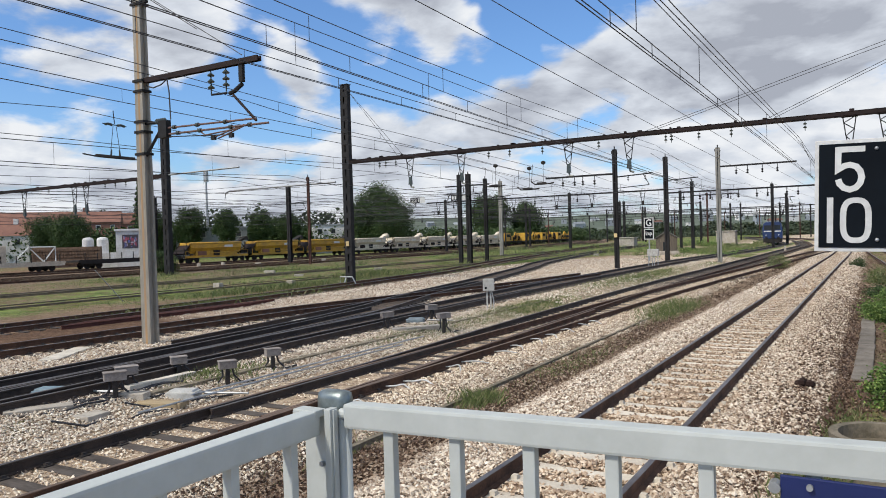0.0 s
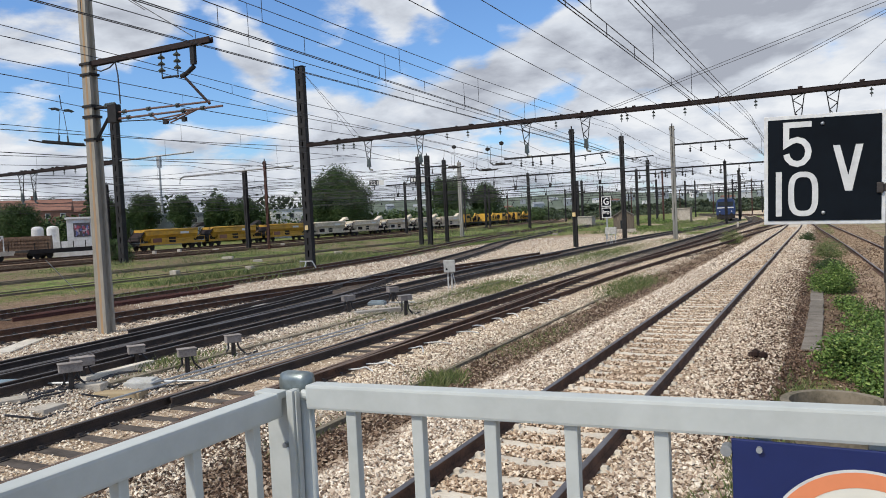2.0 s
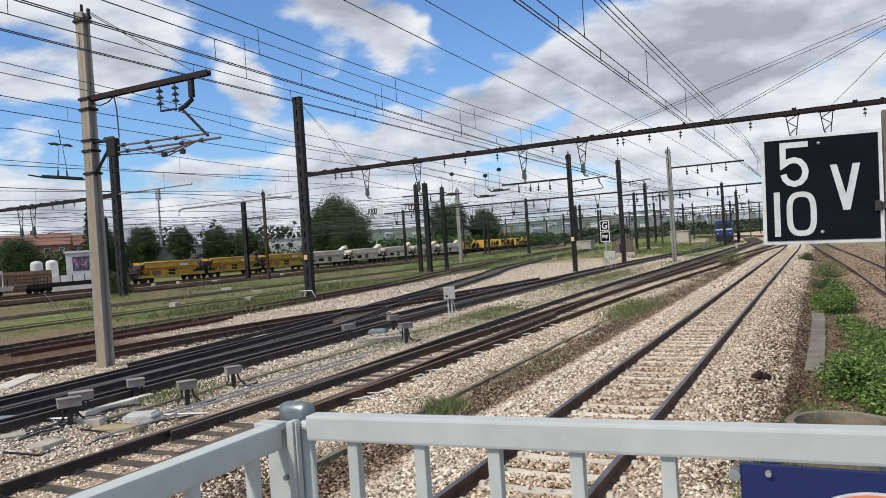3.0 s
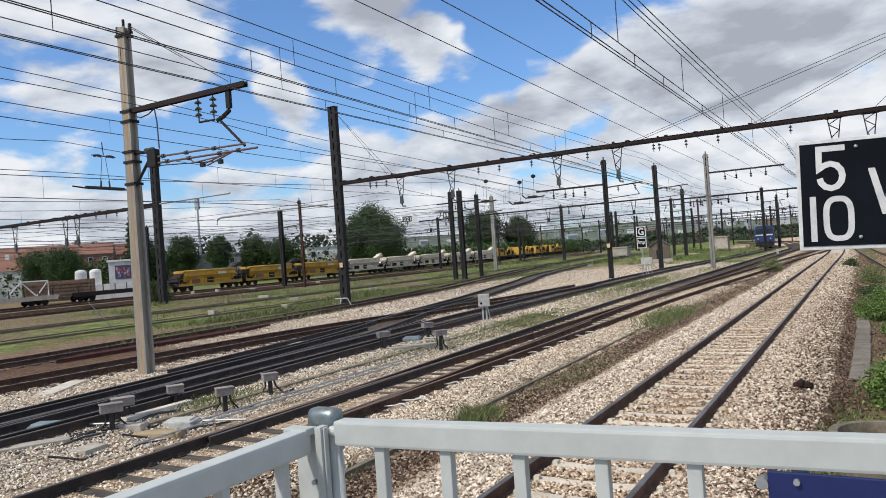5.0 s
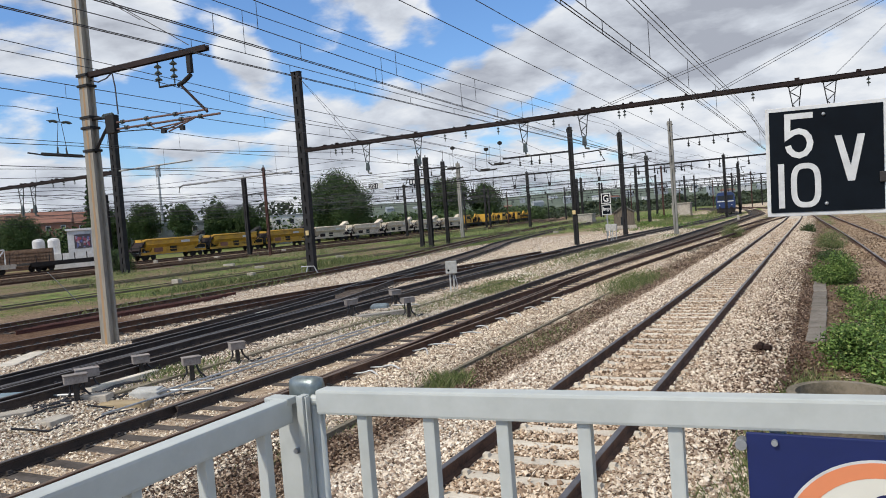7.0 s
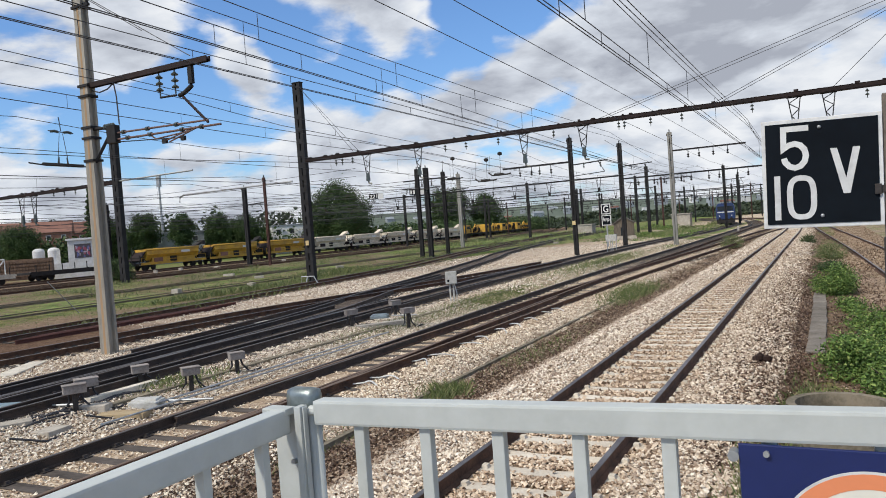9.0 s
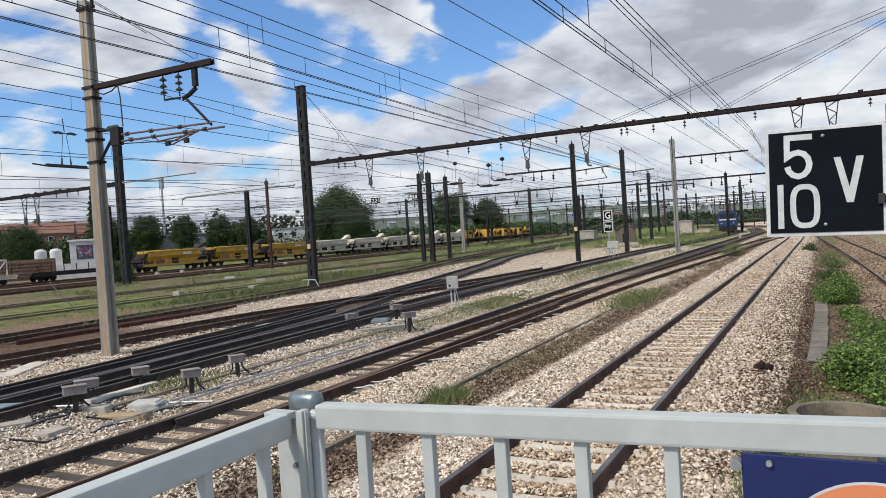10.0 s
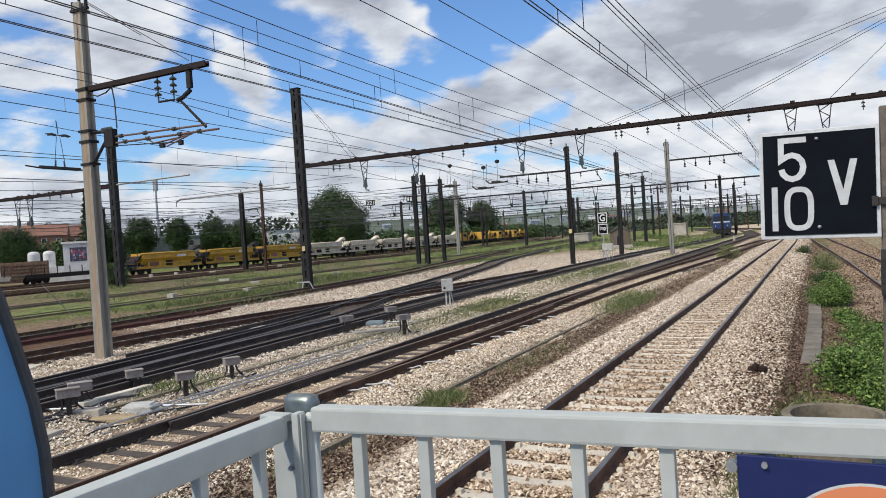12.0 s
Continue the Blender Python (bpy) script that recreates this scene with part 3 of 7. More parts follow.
def track(points, label, sleeper, near=(4, 60), gap=0.6, head=None, joined=True, bed=None, right_head=None):
    line = glide(points, 2.0)
    t = thing("railway_track", label, "track", kind="structure", group="tracks of the yard")
    for side in (-0.75, 0.75):
        part("rail", rail_mesh(line, side, right_head if right_head and side > 0 else head, head if head is RUSTHEAD and sleeper is None else None), None, t)
    if bed:
        part("ballast_bed", bed_mesh(line, bed, 0.92 if bed is OILY else 1.15, low=-0.160 if bed is OILY else -0.180), None, t)
    if sleeper is None:
        return t
    fine = glide(points, 0.1)
    rest = Shape()
    go, last = 0.0, fine[0]
    rnd = random.Random(7)
    for i in range(1, len(fine)):
        go += (fine[i] - last).length
        last = fine[i]
        if go < gap:
            continue
        go -= gap
        d = fine[i] - fine[i - 1]
        m = Matrix.Translation(fine[i] + Vector((0, rnd.uniform(-0.03, 0.03), rnd.uniform(-0.012, 0.004)))) @ Matrix.Rotation(math.atan2(d.y, d.x) - math.pi / 2 + rnd.uniform(-0.012, 0.012), 4, "Z")
        if near and near[0] < fine[i].y < near[1]:
            ob = part("sleeper", sleeper, None, t)
            ob.matrix_basis = m
        elif fine[i].y < 170 and fine[i].y > -6:
            rest.box(-1.28, 1.28, -0.125, 0.125, -0.36, -0.172, m)
    if joined and rest.v:
        tagged(part("distant_sleepers", rest, sleeper.materials[0], t), kind="stuff")
    return t


SLEEPER_ROWS = {}


def note_sleepers(key, t):
    """Where the sleepers of a track lie, so that loose stones can keep off them."""
    at = sorted((ob.matrix_basis.translation.y, ob.matrix_basis.translation.x) for ob in t.children if ob.name.startswith("sleeper"))
    SLEEPER_ROWS[key] = np.array(at)


def on_sleeper(key, x, y, half, width):
    rows = SLEEPER_ROWS[key]
    i = np.clip(np.searchsorted(rows[:, 0], y), 1, len(rows) - 1)
    near = np.minimum(np.abs(y - rows[i, 0]), np.abs(y - rows[i - 1, 0]))
    return (near < width) & (np.abs(x - rows[i, 1]) < half)


def build_tracks():
    first = track([(-60, -3.05, 0), (0, -3.05, 0), (25, -3.0, 0), (60, -2.88, 0), (85, -2.8, 0), (110, -3.3, 0), (140, -5.5, 0), (200, -16, 0), (300, -48, 0)], "straight single track on pale concrete sleepers", SLEEPER_C, (3, 80))
    note_sleepers("concrete", first)
    second = track([(-60, -8.9, -0.2), (0, -9.4, -0.2), (12, -9.5, -0.2), (24, -10.0, -0.2), (40, -10.35, -0.2), (61, -10.0, -0.15), (100, -9.3, 0), (130, -9.5, 0), (200, -19, 0), (300, -50, 0)], "track with dark greasy rails on tarred timber sleepers", SLEEPER_T, (3, 60), head=DARKHEAD, right_head=BROWNHEAD)
    note_sleepers("timber", second)
    track([(8, -9.52, -0.196), (20, -9.25, -0.196), (33, -8.95, -0.196), (45, -8.4, -0.19), (63, -7.1, -0.12), (79, -6.1, -0.04), (110, -4.2, 0.0), (135, -4.6, 0.0)], "turnout branch that leaves the timber-sleepered track", None, None, head=BROWNHEAD, joined=False)
    track([(-60, -12.6, 0), (0, -13.8, 0), (10, -14.05, 0), (29, -15.2, 0), (45, -15.6, 0), (68, -15.5, 0), (108, -13.7, 0), (150, -15.1, 0), (260, -38, 0)], "dark oily yard track between white ballast", SLEEPER_T, (4, 50), head=DARKHEAD, bed=OILY)
    track([(-40, -11.6, 0.003), (0, -14.5, 0.003), (9.6, -15.3, 0.003), (15, -15.85, 0.003), (20.3, -16.45, 0.003), (25, -17.6, 0.003), (30, -19.1, 0.003), (35, -20.2, 0.003), (39.3, -21.1, 0.003), (47, -23.0, 0.003), (58, -25.7, 0.003), (68, -28.6, 0.0), (94, -33.6, 0.0), (112, -35.9, 0.1), (145, -39.5, 0.2), (260, -66, 0.2)], "dark crossover track that branches through the yard", SLEEPER_T, (4, 50), head=DARKHEAD, bed=OILY)
    track([(-40, -21.8, 0), (0, -21.1, 0), (13, -20.8, 0), (18, -20.6, 0), (22, -20.4, 0.002), (26, -19.8, 0.002), (30, -19.0, 0.002), (34, -18.2, 0.002), (39, -17.4, 0.002), (48, -16.6, 0.002)], "brown rusty siding beside the concrete pole", SLEEPER_T, (6, 30))
    track([(-40, -25.6, 0), (0, -26.5, 0), (16, -26.8, 0), (25, -27.3, 0), (32, -27.8, 0), (41, -28.9, 0), (51, -30.4, 0), (69, -34.3, 0.08), (100, -40.0, 0.25), (145, -46, 0.42), (260, -70, 0.1)], "brown rusty siding at the edge of the grass", SLEEPER_T, (6, 36), bed=BROWNBED)
    for x, z, far in ((-36.5, -0.03, -50), (-42, 0.20, -56), (-56, 0.38, -70), (-61, 0.29, -75), (-67, 0.18, -81), (-85, -0.14, -99), (-94.26, -0.2, -100)):
        track([(-60, x - 1, z), (30, x, z), (90, x - 0.3, z), (170, x - 4, z), (280, far - 20, z)], "old siding with weeds between its rusty rails", None if x > -50 else SLEEPER_T, None, head=RUSTHEAD, bed=None if x > -50 else BROWNBED)
    track([(-40, 5.9, -0.02), (0, 4.0, -0.02), (31, 2.65, -0.02), (46, 2.1, -0.02), (75, 0.72, -0.02), (120, -1.6, 0), (160, -6, 0)], "track on rust-stained ballast beyond the weeds", None, None)

    for k in range(4):
        t = thing("spare_rail", "old reddish rail lying on the ballast beside the siding", "rail", group="spare rails")
        line = [Vector((-24.95 - 0.17 * k, 15.6 + 0.4 * k, -0.06)), Vector((-24.75 - 0.17 * k, 24.6 + 0.7 * k, -0.06))]
        part("rail", rail_mesh(line, 0.0, SPARE, SPARE), None, t)
    # check rails and point blades of the turnouts
    for pts, head in (([(-10, -13.1, -0.01), (6, -14.3, -0.01), (16, -15.2, -0.01), (26, -16.2, -0.01)], DARKHEAD), ([(6, -13.5, -0.01), (20, -14.4, -0.01), (34, -15.0, -0.01)], DARKHEAD), ([(-10, -13.6, -0.012), (6, -14.72, -0.012), (16, -15.45, -0.012), (24, -16.5, -0.012)], DARKHEAD),
                      ([(2, -14.0, -0.012), (12, -15.02, -0.012), (20, -15.55, -0.012), (30, -16.1, -0.012), (44, -16.9, -0.012)], DARKHEAD), ([(8, -15.6, -0.012), (16, -16.3, -0.012), (24, -17.5, -0.012)], DARKHEAD), ([(14, -17.2, -0.01), (28, -19.4, -0.01), (40, -21.0, -0.01)], DARKHEAD),
                      ([(9, -8.86, -0.21), (18, -8.98, -0.21), (27, -9.2, -0.21)], BROWNHEAD), ([(9, -10.08, -0.21), (18, -10.05, -0.21), (27, -9.9, -0.21)], DARKHEAD)):
        t = thing("point_blade", "loose dark steel point blade between the rails", "rail", kind="structure", group="point blades")
        part("blade", rail_mesh(glide(pts, 2.0), 0.0, head), None, t)


build_tracks()


# ---- platform end with its fence ----
def build_platform():
    s = Shape().box(-1.22, 2.3, -40, 1.55, -0.6, 1.18)
    tagged(part("platform", s, CONCRETE, bevel=0.02), "grey concrete station platform end", "platform", kind="structure")


def build_fence():
    fence = thing("platform_fence", "light grey painted steel railing with square bars round the platform end", "fence")
    # corner post: web plate, front rib, tube and domed cap
    part("post_web", Shape().box(-1.097, -1.020, 1.262, 1.274, 1.18, 2.300), FENCE, fence, bevel=0.002)
    part("post_lug", Shape().box(-1.098, -1.034, 1.225, 1.261, 2.292, 2.308), FENCE, fence, bevel=0.003)
    part("post_rib", Shape().box(-1.020, -1.003, 1.236, 1.262, 1.18, 2.312).box(-1.003, -0.998, 1.242, 1.256, 1.18, 2.310), FENCE, fence, bevel=0.002)
    part("post", Shape().lathe(-1.001, 1.279, [(0.0165, 1.18), (0.0165, 2.30)], 20), FENCE, fence, smooth=True)
    part("post_cap", Shape().box(-1.079, -0.996, 1.2765, 1.318, 2.24, 2.342), surface("bare_galvanised_cap", (0.26, 0.30, 0.30), (0.12, 0.145, 0.145), 30, 14, 0.35, 0.7, 0.1), fence, "bare galvanised cap", bevel=0.0205, smooth=True)
    part("sleeve", Shape().tube([(-1.0, 1.268, 2.298), (-0.962, 1.268, 2.298)], 0.011, 12), FENCE, fence)
    # front panel, along x, rising slightly
    tilt = pose(-0.980, 1.25, 2.297, 0, -1.45, 0)
    part("top_rail", Shape().box(0.0, 3.2, 0.0, 0.042, -0.0262, 0.0262), FENCE, fence, bevel=0.006, at=tilt)
    part("bottom_rail", Shape().box(-0.984, 2.2, 1.253, 1.289, 1.28, 1.32), FENCE, fence, bevel=0.004)
    bar = Shape().box(-0.0125, 0.0125, -0.0105, 0.0105, 1.318, 2.276).mesh("bar", FENCE, 0.003)
    for k in range(20):
        part("bar", bar, None, fence, at=pose(-0.873 + 0.1568 * k, 1.271, 0.0245 * 0.157 * k))
    # side panel, along the track
    part("top_rail", Shape().box(-1.077, -1.035, -2.5, 1.243, 2.252, 2.306), FENCE, fence, bevel=0.006)
    part("bottom_rail", Shape().box(-1.074, -1.037, -2.5, 1.205, 1.28, 1.32), FENCE, fence, bevel=0.004)
    for k in range(22):
        part("bar", bar, None, fence, at=pose(-1.056, 1.168 - 0.163 * k, -0.022))
    bolt = Shape().tube([(-1.044, 1.25, 2.187), (-1.044, 1.264, 2.187)], 0.006, 6)
    part("bolt", bolt, STEEL, fence)


def ring(s, cx, y, cz, r0, r1, depth, seg=48, slot=0):
    v = []
    for i in range(seg):
        a = 2 * math.pi * i / seg
        for r, dy in ((r0, 0), (r1, 0), (r1, -depth), (r0, -depth)):
            v.append((cx + r * math.cos(a), y + dy, cz + r * math.sin(a)))
    f = [(i * 4 + j, i * 4 + (j + 1) % 4, ((i + 1) % seg) * 4 + (j + 1) % 4, ((i + 1) % seg) * 4 + j) for i in range(seg) for j in range(4)]
    s.add(v, f, slot)


def build_panel():
    board = thing("warning_panel", "navy blue enamel panel with an orange ring bolted to railing", "sign")
    y = 1.244
    part("plate", Shape().box(-0.134, 0.38, y, y + 0.006, 1.72, 2.292), NAVY, board, bevel=0.002)
    s = Shape()
    ring(s, 0.050, y - 0.0005, 2.122, 0.1135, 0.1365, 0.0012, 64)
    part("orange_ring", s, ORANGE, board)
    s = Shape()
    ring(s, 0.050, y - 0.0005, 2.122, 0.136, 0.1405, 0.001, 64)
    part("white_edge", s, SIGN_WHITE, board)
    s = Shape()
    s.add([(0.050 + 0.115 * math.cos(2 * math.pi * i / 64), y - 0.0012, 2.122 + 0.115 * math.sin(2 * math.pi * i / 64)) for i in range(64)], [tuple(range(64))])
    part("white_disc", s, CREAM_ENAMEL, board)
    s = Shape()
    ring(s, 0.054, y - 0.0014, 2.189, 0.0005, 0.0225, 0.0006, 24)
    part("dark_disc", s, NAVY, board, "dark round figure in the ring")
    for x, z in ((-0.093, 2.279), (0.33, 2.279)):
        part("bolt", Shape().tube([(x, y - 0.007, z), (x, y + 0.002, z)], 0.0048, 10), STEEL, board)
    part("clamp", Shape().tube([(-0.142, 1.24, 2.272), (-0.142, 1.262, 2.272)], 0.009, 10), STEEL, board)


def letters(text, x, z, height, width, y, parent, weight=0.0):
    cu = bpy.data.curves.new("letters", "FONT")
    cu.body, cu.size, cu.extrude, cu.offset = text, 1.0, 0.002, weight
    tmp = new("letters", cu)
    me = bpy.data.meshes.new_from_object(tmp)
    bpy.data.objects.remove(tmp)
    co = np.array([v.co for v in me.vertices])
    lo, hi = co.min(0), co.max(0)
    for v in me.vertices:
        q = v.co
        v.co = (x + (q.x - lo[0]) / (hi[0] - lo[0]) * width, y - q.z * 0.4, z + (q.y - lo[1]) / (hi[1] - lo[1]) * height)
    me.materials.clear()
    me.materials.append(SIGN_WHITE)
    ob = new("numeral" if text.isdigit() or text == "I" else "letter", me)
    ob.parent = parent
    return ob


def stroke_figure(name, path, x, z, height, width, thick, y, parent, closed=False):
    """A painted figure: a band of even width along a line given in its own square."""
    pts = [Vector((x + u * width, z + v * height)) for u, v in path]
    n = len(pts)
    v, f = [], []
    for i, p in enumerate(pts):
        a = pts[i - 1] if (i or closed) else p
        b = pts[(i + 1) % n] if (i < n - 1 or closed) else p
        d0, d1 = p - a, b - p
        d0 = d0.normalized() if d0.length > 1e-6 else d1.normalized()
        d1 = d1.normalized() if d1.length > 1e-6 else d0
        m = (d0 + d1).normalized()
        nrm = Vector((-m.y, m.x)) * (thick / 2 / max(m.dot(d0), 0.5))
        for q in (p + nrm, p - nrm):
            v += [(q.x, y, q.y), (q.x, y + 0.002, q.y)]
    for i in range(n if closed else n - 1):
        j = (i + 1) % n
        for a, b in ((0, 2), (2, 3), (3, 1), (1, 0)):
            f.append((i * 4 + a, i * 4 + b, j * 4 + b, j * 4 + a))
    s = Shape()
    s.add(v, f)
    return part(name, s, SIGN_WHITE, parent)


FIVE = [(1.0, 0.935), (0.11, 0.935), (0.10, 0.50), (0.30, 0.575), (0.50, 0.60), (0.70, 0.56), (0.84, 0.46), (0.89, 0.33), (0.84, 0.20), (0.70, 0.10), (0.50, 0.062), (0.30, 0.10), (0.16, 0.19), (0.11, 0.29)]
NOUGHT = [(0.5 + 0.40 * math.copysign(abs(math.cos(a)) ** 0.72, math.cos(a)), 0.5 + 0.44 * math.copysign(abs(math.sin(a)) ** 0.60, math.sin(a))) for a in (2 * math.pi * (k + 0.5) / 36 for k in range(36))]


def build_stop_sign():
    sign = thing("stop_marker_sign", "square black sign with white border and white figures on post", "sign", pose(0.010, 3.28, 2.784, 0, 1.5, 0))
    part("border", Shape().box(-0.2125, 0.2125, 0, 0.008, -0.217, 0.217), SIGN_WHITE, sign, bevel=0.002)
    part("black_face", Shape().box(-0.198, 0.198, -0.003, 0.001, -0.2015, 0.2015), SIGN_BLACK, sign)
    stroke_figure("numeral", FIVE, -0.142, 0.012, 0.178, 0.102, 0.0225, -0.0045, sign)
    stroke_figure("numeral", [(0.5, 0.0), (0.5, 1.0)], -0.169, -0.184, 0.178, 0.022, 0.022, -0.0045, sign)
    stroke_figure("numeral", NOUGHT, -0.124, -0.184, 0.176, 0.1075, 0.0215, -0.0045, sign, True)
    vee = [(0.034, 0.090), (0.058, 0.090), (0.087, -0.028), (0.112, 0.090), (0.137, 0.090), (0.100, -0.088), (0.076, -0.088)]
    s = Shape()
    s.add([(u, -0.0045, w) for u, w in vee] + [(u, -0.0025, w) for u, w in vee], [(0, 1, 2, 6), (2, 3, 4, 5), (2, 5, 6)] + [(i, (i + 1) % 7, (i + 1) % 7 + 7, i + 7) for i in range(7)])
    part("letter", s, SIGN_WHITE, sign)
    for u, w in ((-0.0025, 0.1775), (0.0015, -0.1715)):
        part("rivet", Shape().lathe(0, 0, [(0.0075, 0.0), (0.007, 0.004), (0.004, 0.0065), (0.001, 0.007)], 14), STEEL, sign, "domed steel rivet", at=pose(u, -0.003, w, 90, 0, 0), smooth=True)
    part("post", Shape().box(0.2145, 0.273, 0.010, 0.050, -3.15, 0.285), surface("weathered_sign_post", (0.20, 0.17, 0.14), (0.09, 0.075, 0.065), 30, 4, 0.85), sign, bevel=0.004)
    part("bracket", Shape().box(0.182, 0.232, -0.004, 0.03, -0.094, -0.064).box(0.182, 0.204, -0.012, 0.012, -0.099, -0.059), PLATE, sign, bevel=0.002)
    part("latch", Shape().box(0.208, 0.232, -0.012, 0.012, -0.444, -0.264), PLATE, sign, bevel=0.003)


build_platform()
build_fence()
build_panel()
build_stop_sign()


# ---- masts, portals and wires ----
def lattice_mast(label, at, h, w=0.42, d=0.30, group="black portal masts"):
    """Two channels joined by batten plates."""
    t = thing("portal_mast", label, "mast", at, group)
    for sx in (-1, 1):
        u0, u1 = sorted((sx * 0.05, sx * (w / 2 + 0.05)))
        s = Shape().box(u0, u1, -d / 2, -d / 2 + 0.02, -1.2, h).box(u0, u1, d / 2 - 0.02, d / 2, -1.2, h)
        s.box(sx * (w / 2 + 0.035) - 0.015, sx * (w / 2 + 0.035) + 0.015, -d / 2 + 0.02, d / 2 - 0.02, -1.2, h)
        part("channel", s, BLACKSTEEL, t)
    plate = Shape().box(-w / 2, w / 2, -d / 2 - 0.012, -d / 2 + 0.003, -0.17, 0.17).mesh("batten", BLACKSTEEL)
    z = 0.4
    while z < h - 0.2:
        part("batten", plate, None, t, at=pose(0, 0, z))
        part("batten", plate, None, t, at=pose(0, d + 0.008, z))
        z += 0.82
    part("cap", Shape().box(-w / 2 - 0.09, w / 2 + 0.09, -d / 2 - 0.03, d / 2 + 0.03, h, h + 0.05), BLACKSTEEL, t)
    return t


def insulator_mesh(n=3, r=0.10):
    s = Shape().tube([(0, 0, 0), (0, 0, -0.18 * n - 0.1)], 0.02, 6)
    for k in range(n):
        z = -0.12 - 0.17 * k
        s.lathe(0, 0, [(0.03, z + 0.06), (r, z), (r * 0.9, z - 0.025), (0.03, z - 0.04)], 12)
    return s.mesh("insulator", INSULATOR)


INS3, INS2 = insulator_mesh(3), insulator_mesh(2, 0.09)


def portal_hanger(x, y, z, size=1.0):
    """A tapering lattice drop bracket under the beam, that carries one line."""
    t = thing("drop_bracket", "dark lattice drop bracket under the portal beam", "bracket", pose(x, y, z) @ Matrix.Diagonal((size, size, size, 1)), "drop brackets")
    s = Shape()
    for sx in (-1, 1):
        s.tube([(sx * 0.29, 0, 0.05), (sx * 0.11, 0, -1.25)], 0.026, 5)
    for k in range(4):
        a, b = k / 4, (k + 1) / 4
        wa, wb = 0.29 - 0.18 * a, 0.29 - 0.18 * b
        s.tube([(-wa, 0, -1.25 * a), (wb, 0, -1.25 * b)] if k % 2 else [(wa, 0, -1.25 * a), (-wb, 0, -1.25 * b)], 0.022, 4)
    s.box(-0.36, 0.36, -0.06, 0.06, -0.06, 0.03)
    part("frame", s, BLACKSTEEL, t)
    part("foot", Shape().box(-0.12, 0.12, -0.08, 0.08, -1.72, -1.22, taper=0.03).tube([(0.0, 0, -1.7), (0.05, 0, -1.88), (0.25, 0, -1.93)], 0.06, 8), INSULATOR, t)
    return t


def beam(x0, x1, y, z, deep=0.26, wide=0.34, parent=None):
    s = Shape()
    for dz in (0, deep):
        s.box(x0, x1, y - wide / 2, y + wide / 2, z + dz - 0.02, z + dz + 0.02)
    s.box(x0, x1, y - wide / 2, y - wide / 2 + 0.02, z, z + deep)
    s.box(x0, x1, y + wide / 2 - 0.02, y + wide / 2, z, z + deep)
    k = x0
    while k < x1:
        s.box(k - 0.04, k + 0.04, y - wide / 2 - 0.012, y - wide / 2 + 0.002, z - 0.03, z + deep + 0.03)
        k += 1.4
    lumps = random.Random(int(x1 * 10))
    for i in range(int((x1 - x0) * 0.9)):
        c, w, h = lumps.uniform(x0, x1 - 0.4), lumps.uniform(0.05, 0.22), lumps.uniform(0.03, 0.13)
        s.box(c, c + w, y - 0.1, y + 0.1, z + deep, z + deep + h)
    part("beam", s, RUSTBEAM, parent)


def build_main_portal():
    lattice_mast("tall black riveted portal mast standing in the grass", pose(-30.9, 40.1, -0.1), 13.35, 0.50, 0.36)
    lattice_mast("black riveted portal mast beyond the concrete pole", pose(-49.8, 40.5, 0.5), 12.05, 0.56, 0.40)
    lattice_mast("black riveted portal mast", pose(9.5, 40.1, -0.3), 9.5, 0.5, 0.36)
    p = thing("portal_beam", "long rust-brown steel beam of the track portal", "beam")
    beam(-30.6, 9.3, 40.1, 7.90, 0.20, 0.30, p)
    p = thing("portal_beam", "rust-brown steel beam of the next portal", "beam")
    beam(-86, -50.1, 40.5, 8.25, 0.22, 0.30, p)
    p = thing("bracket_arm", "slim pale steel bracket arm on the black mast", "arm")
    part("arm", Shape().tube([(-49.5, 40.5, 8.45), (-41.5, 40.5, 8.5)], 0.07, 6), STEEL, p)
    for x in (-25.8, -22.0, -15.0, -11.5, -0.9, 0.6, -60.4, -62.1, -70):
        portal_hanger(x, 40.1 if x > -40 else 40.5, 7.9 if x > -40 else 8.25, 1.0 if x > -40 else 1.35)
    for x in (-28.2, -27.7, -26.9, -20.1, -18.7, -16.6, -13.2, -9.5, -9.2, -7.8, -6.2, -2.8, 2.2, -53, -54.9, -56.3, -57.7, -66):
        t = thing("suspension_insulator", "dark ribbed insulator hanging from the portal beam", "insulator", pose(x, 40.1 if x > -40 else 40.5, 7.84 if x > -40 else 8.28), "insulators under the portal")
        part("ribs", INS2, None, t)


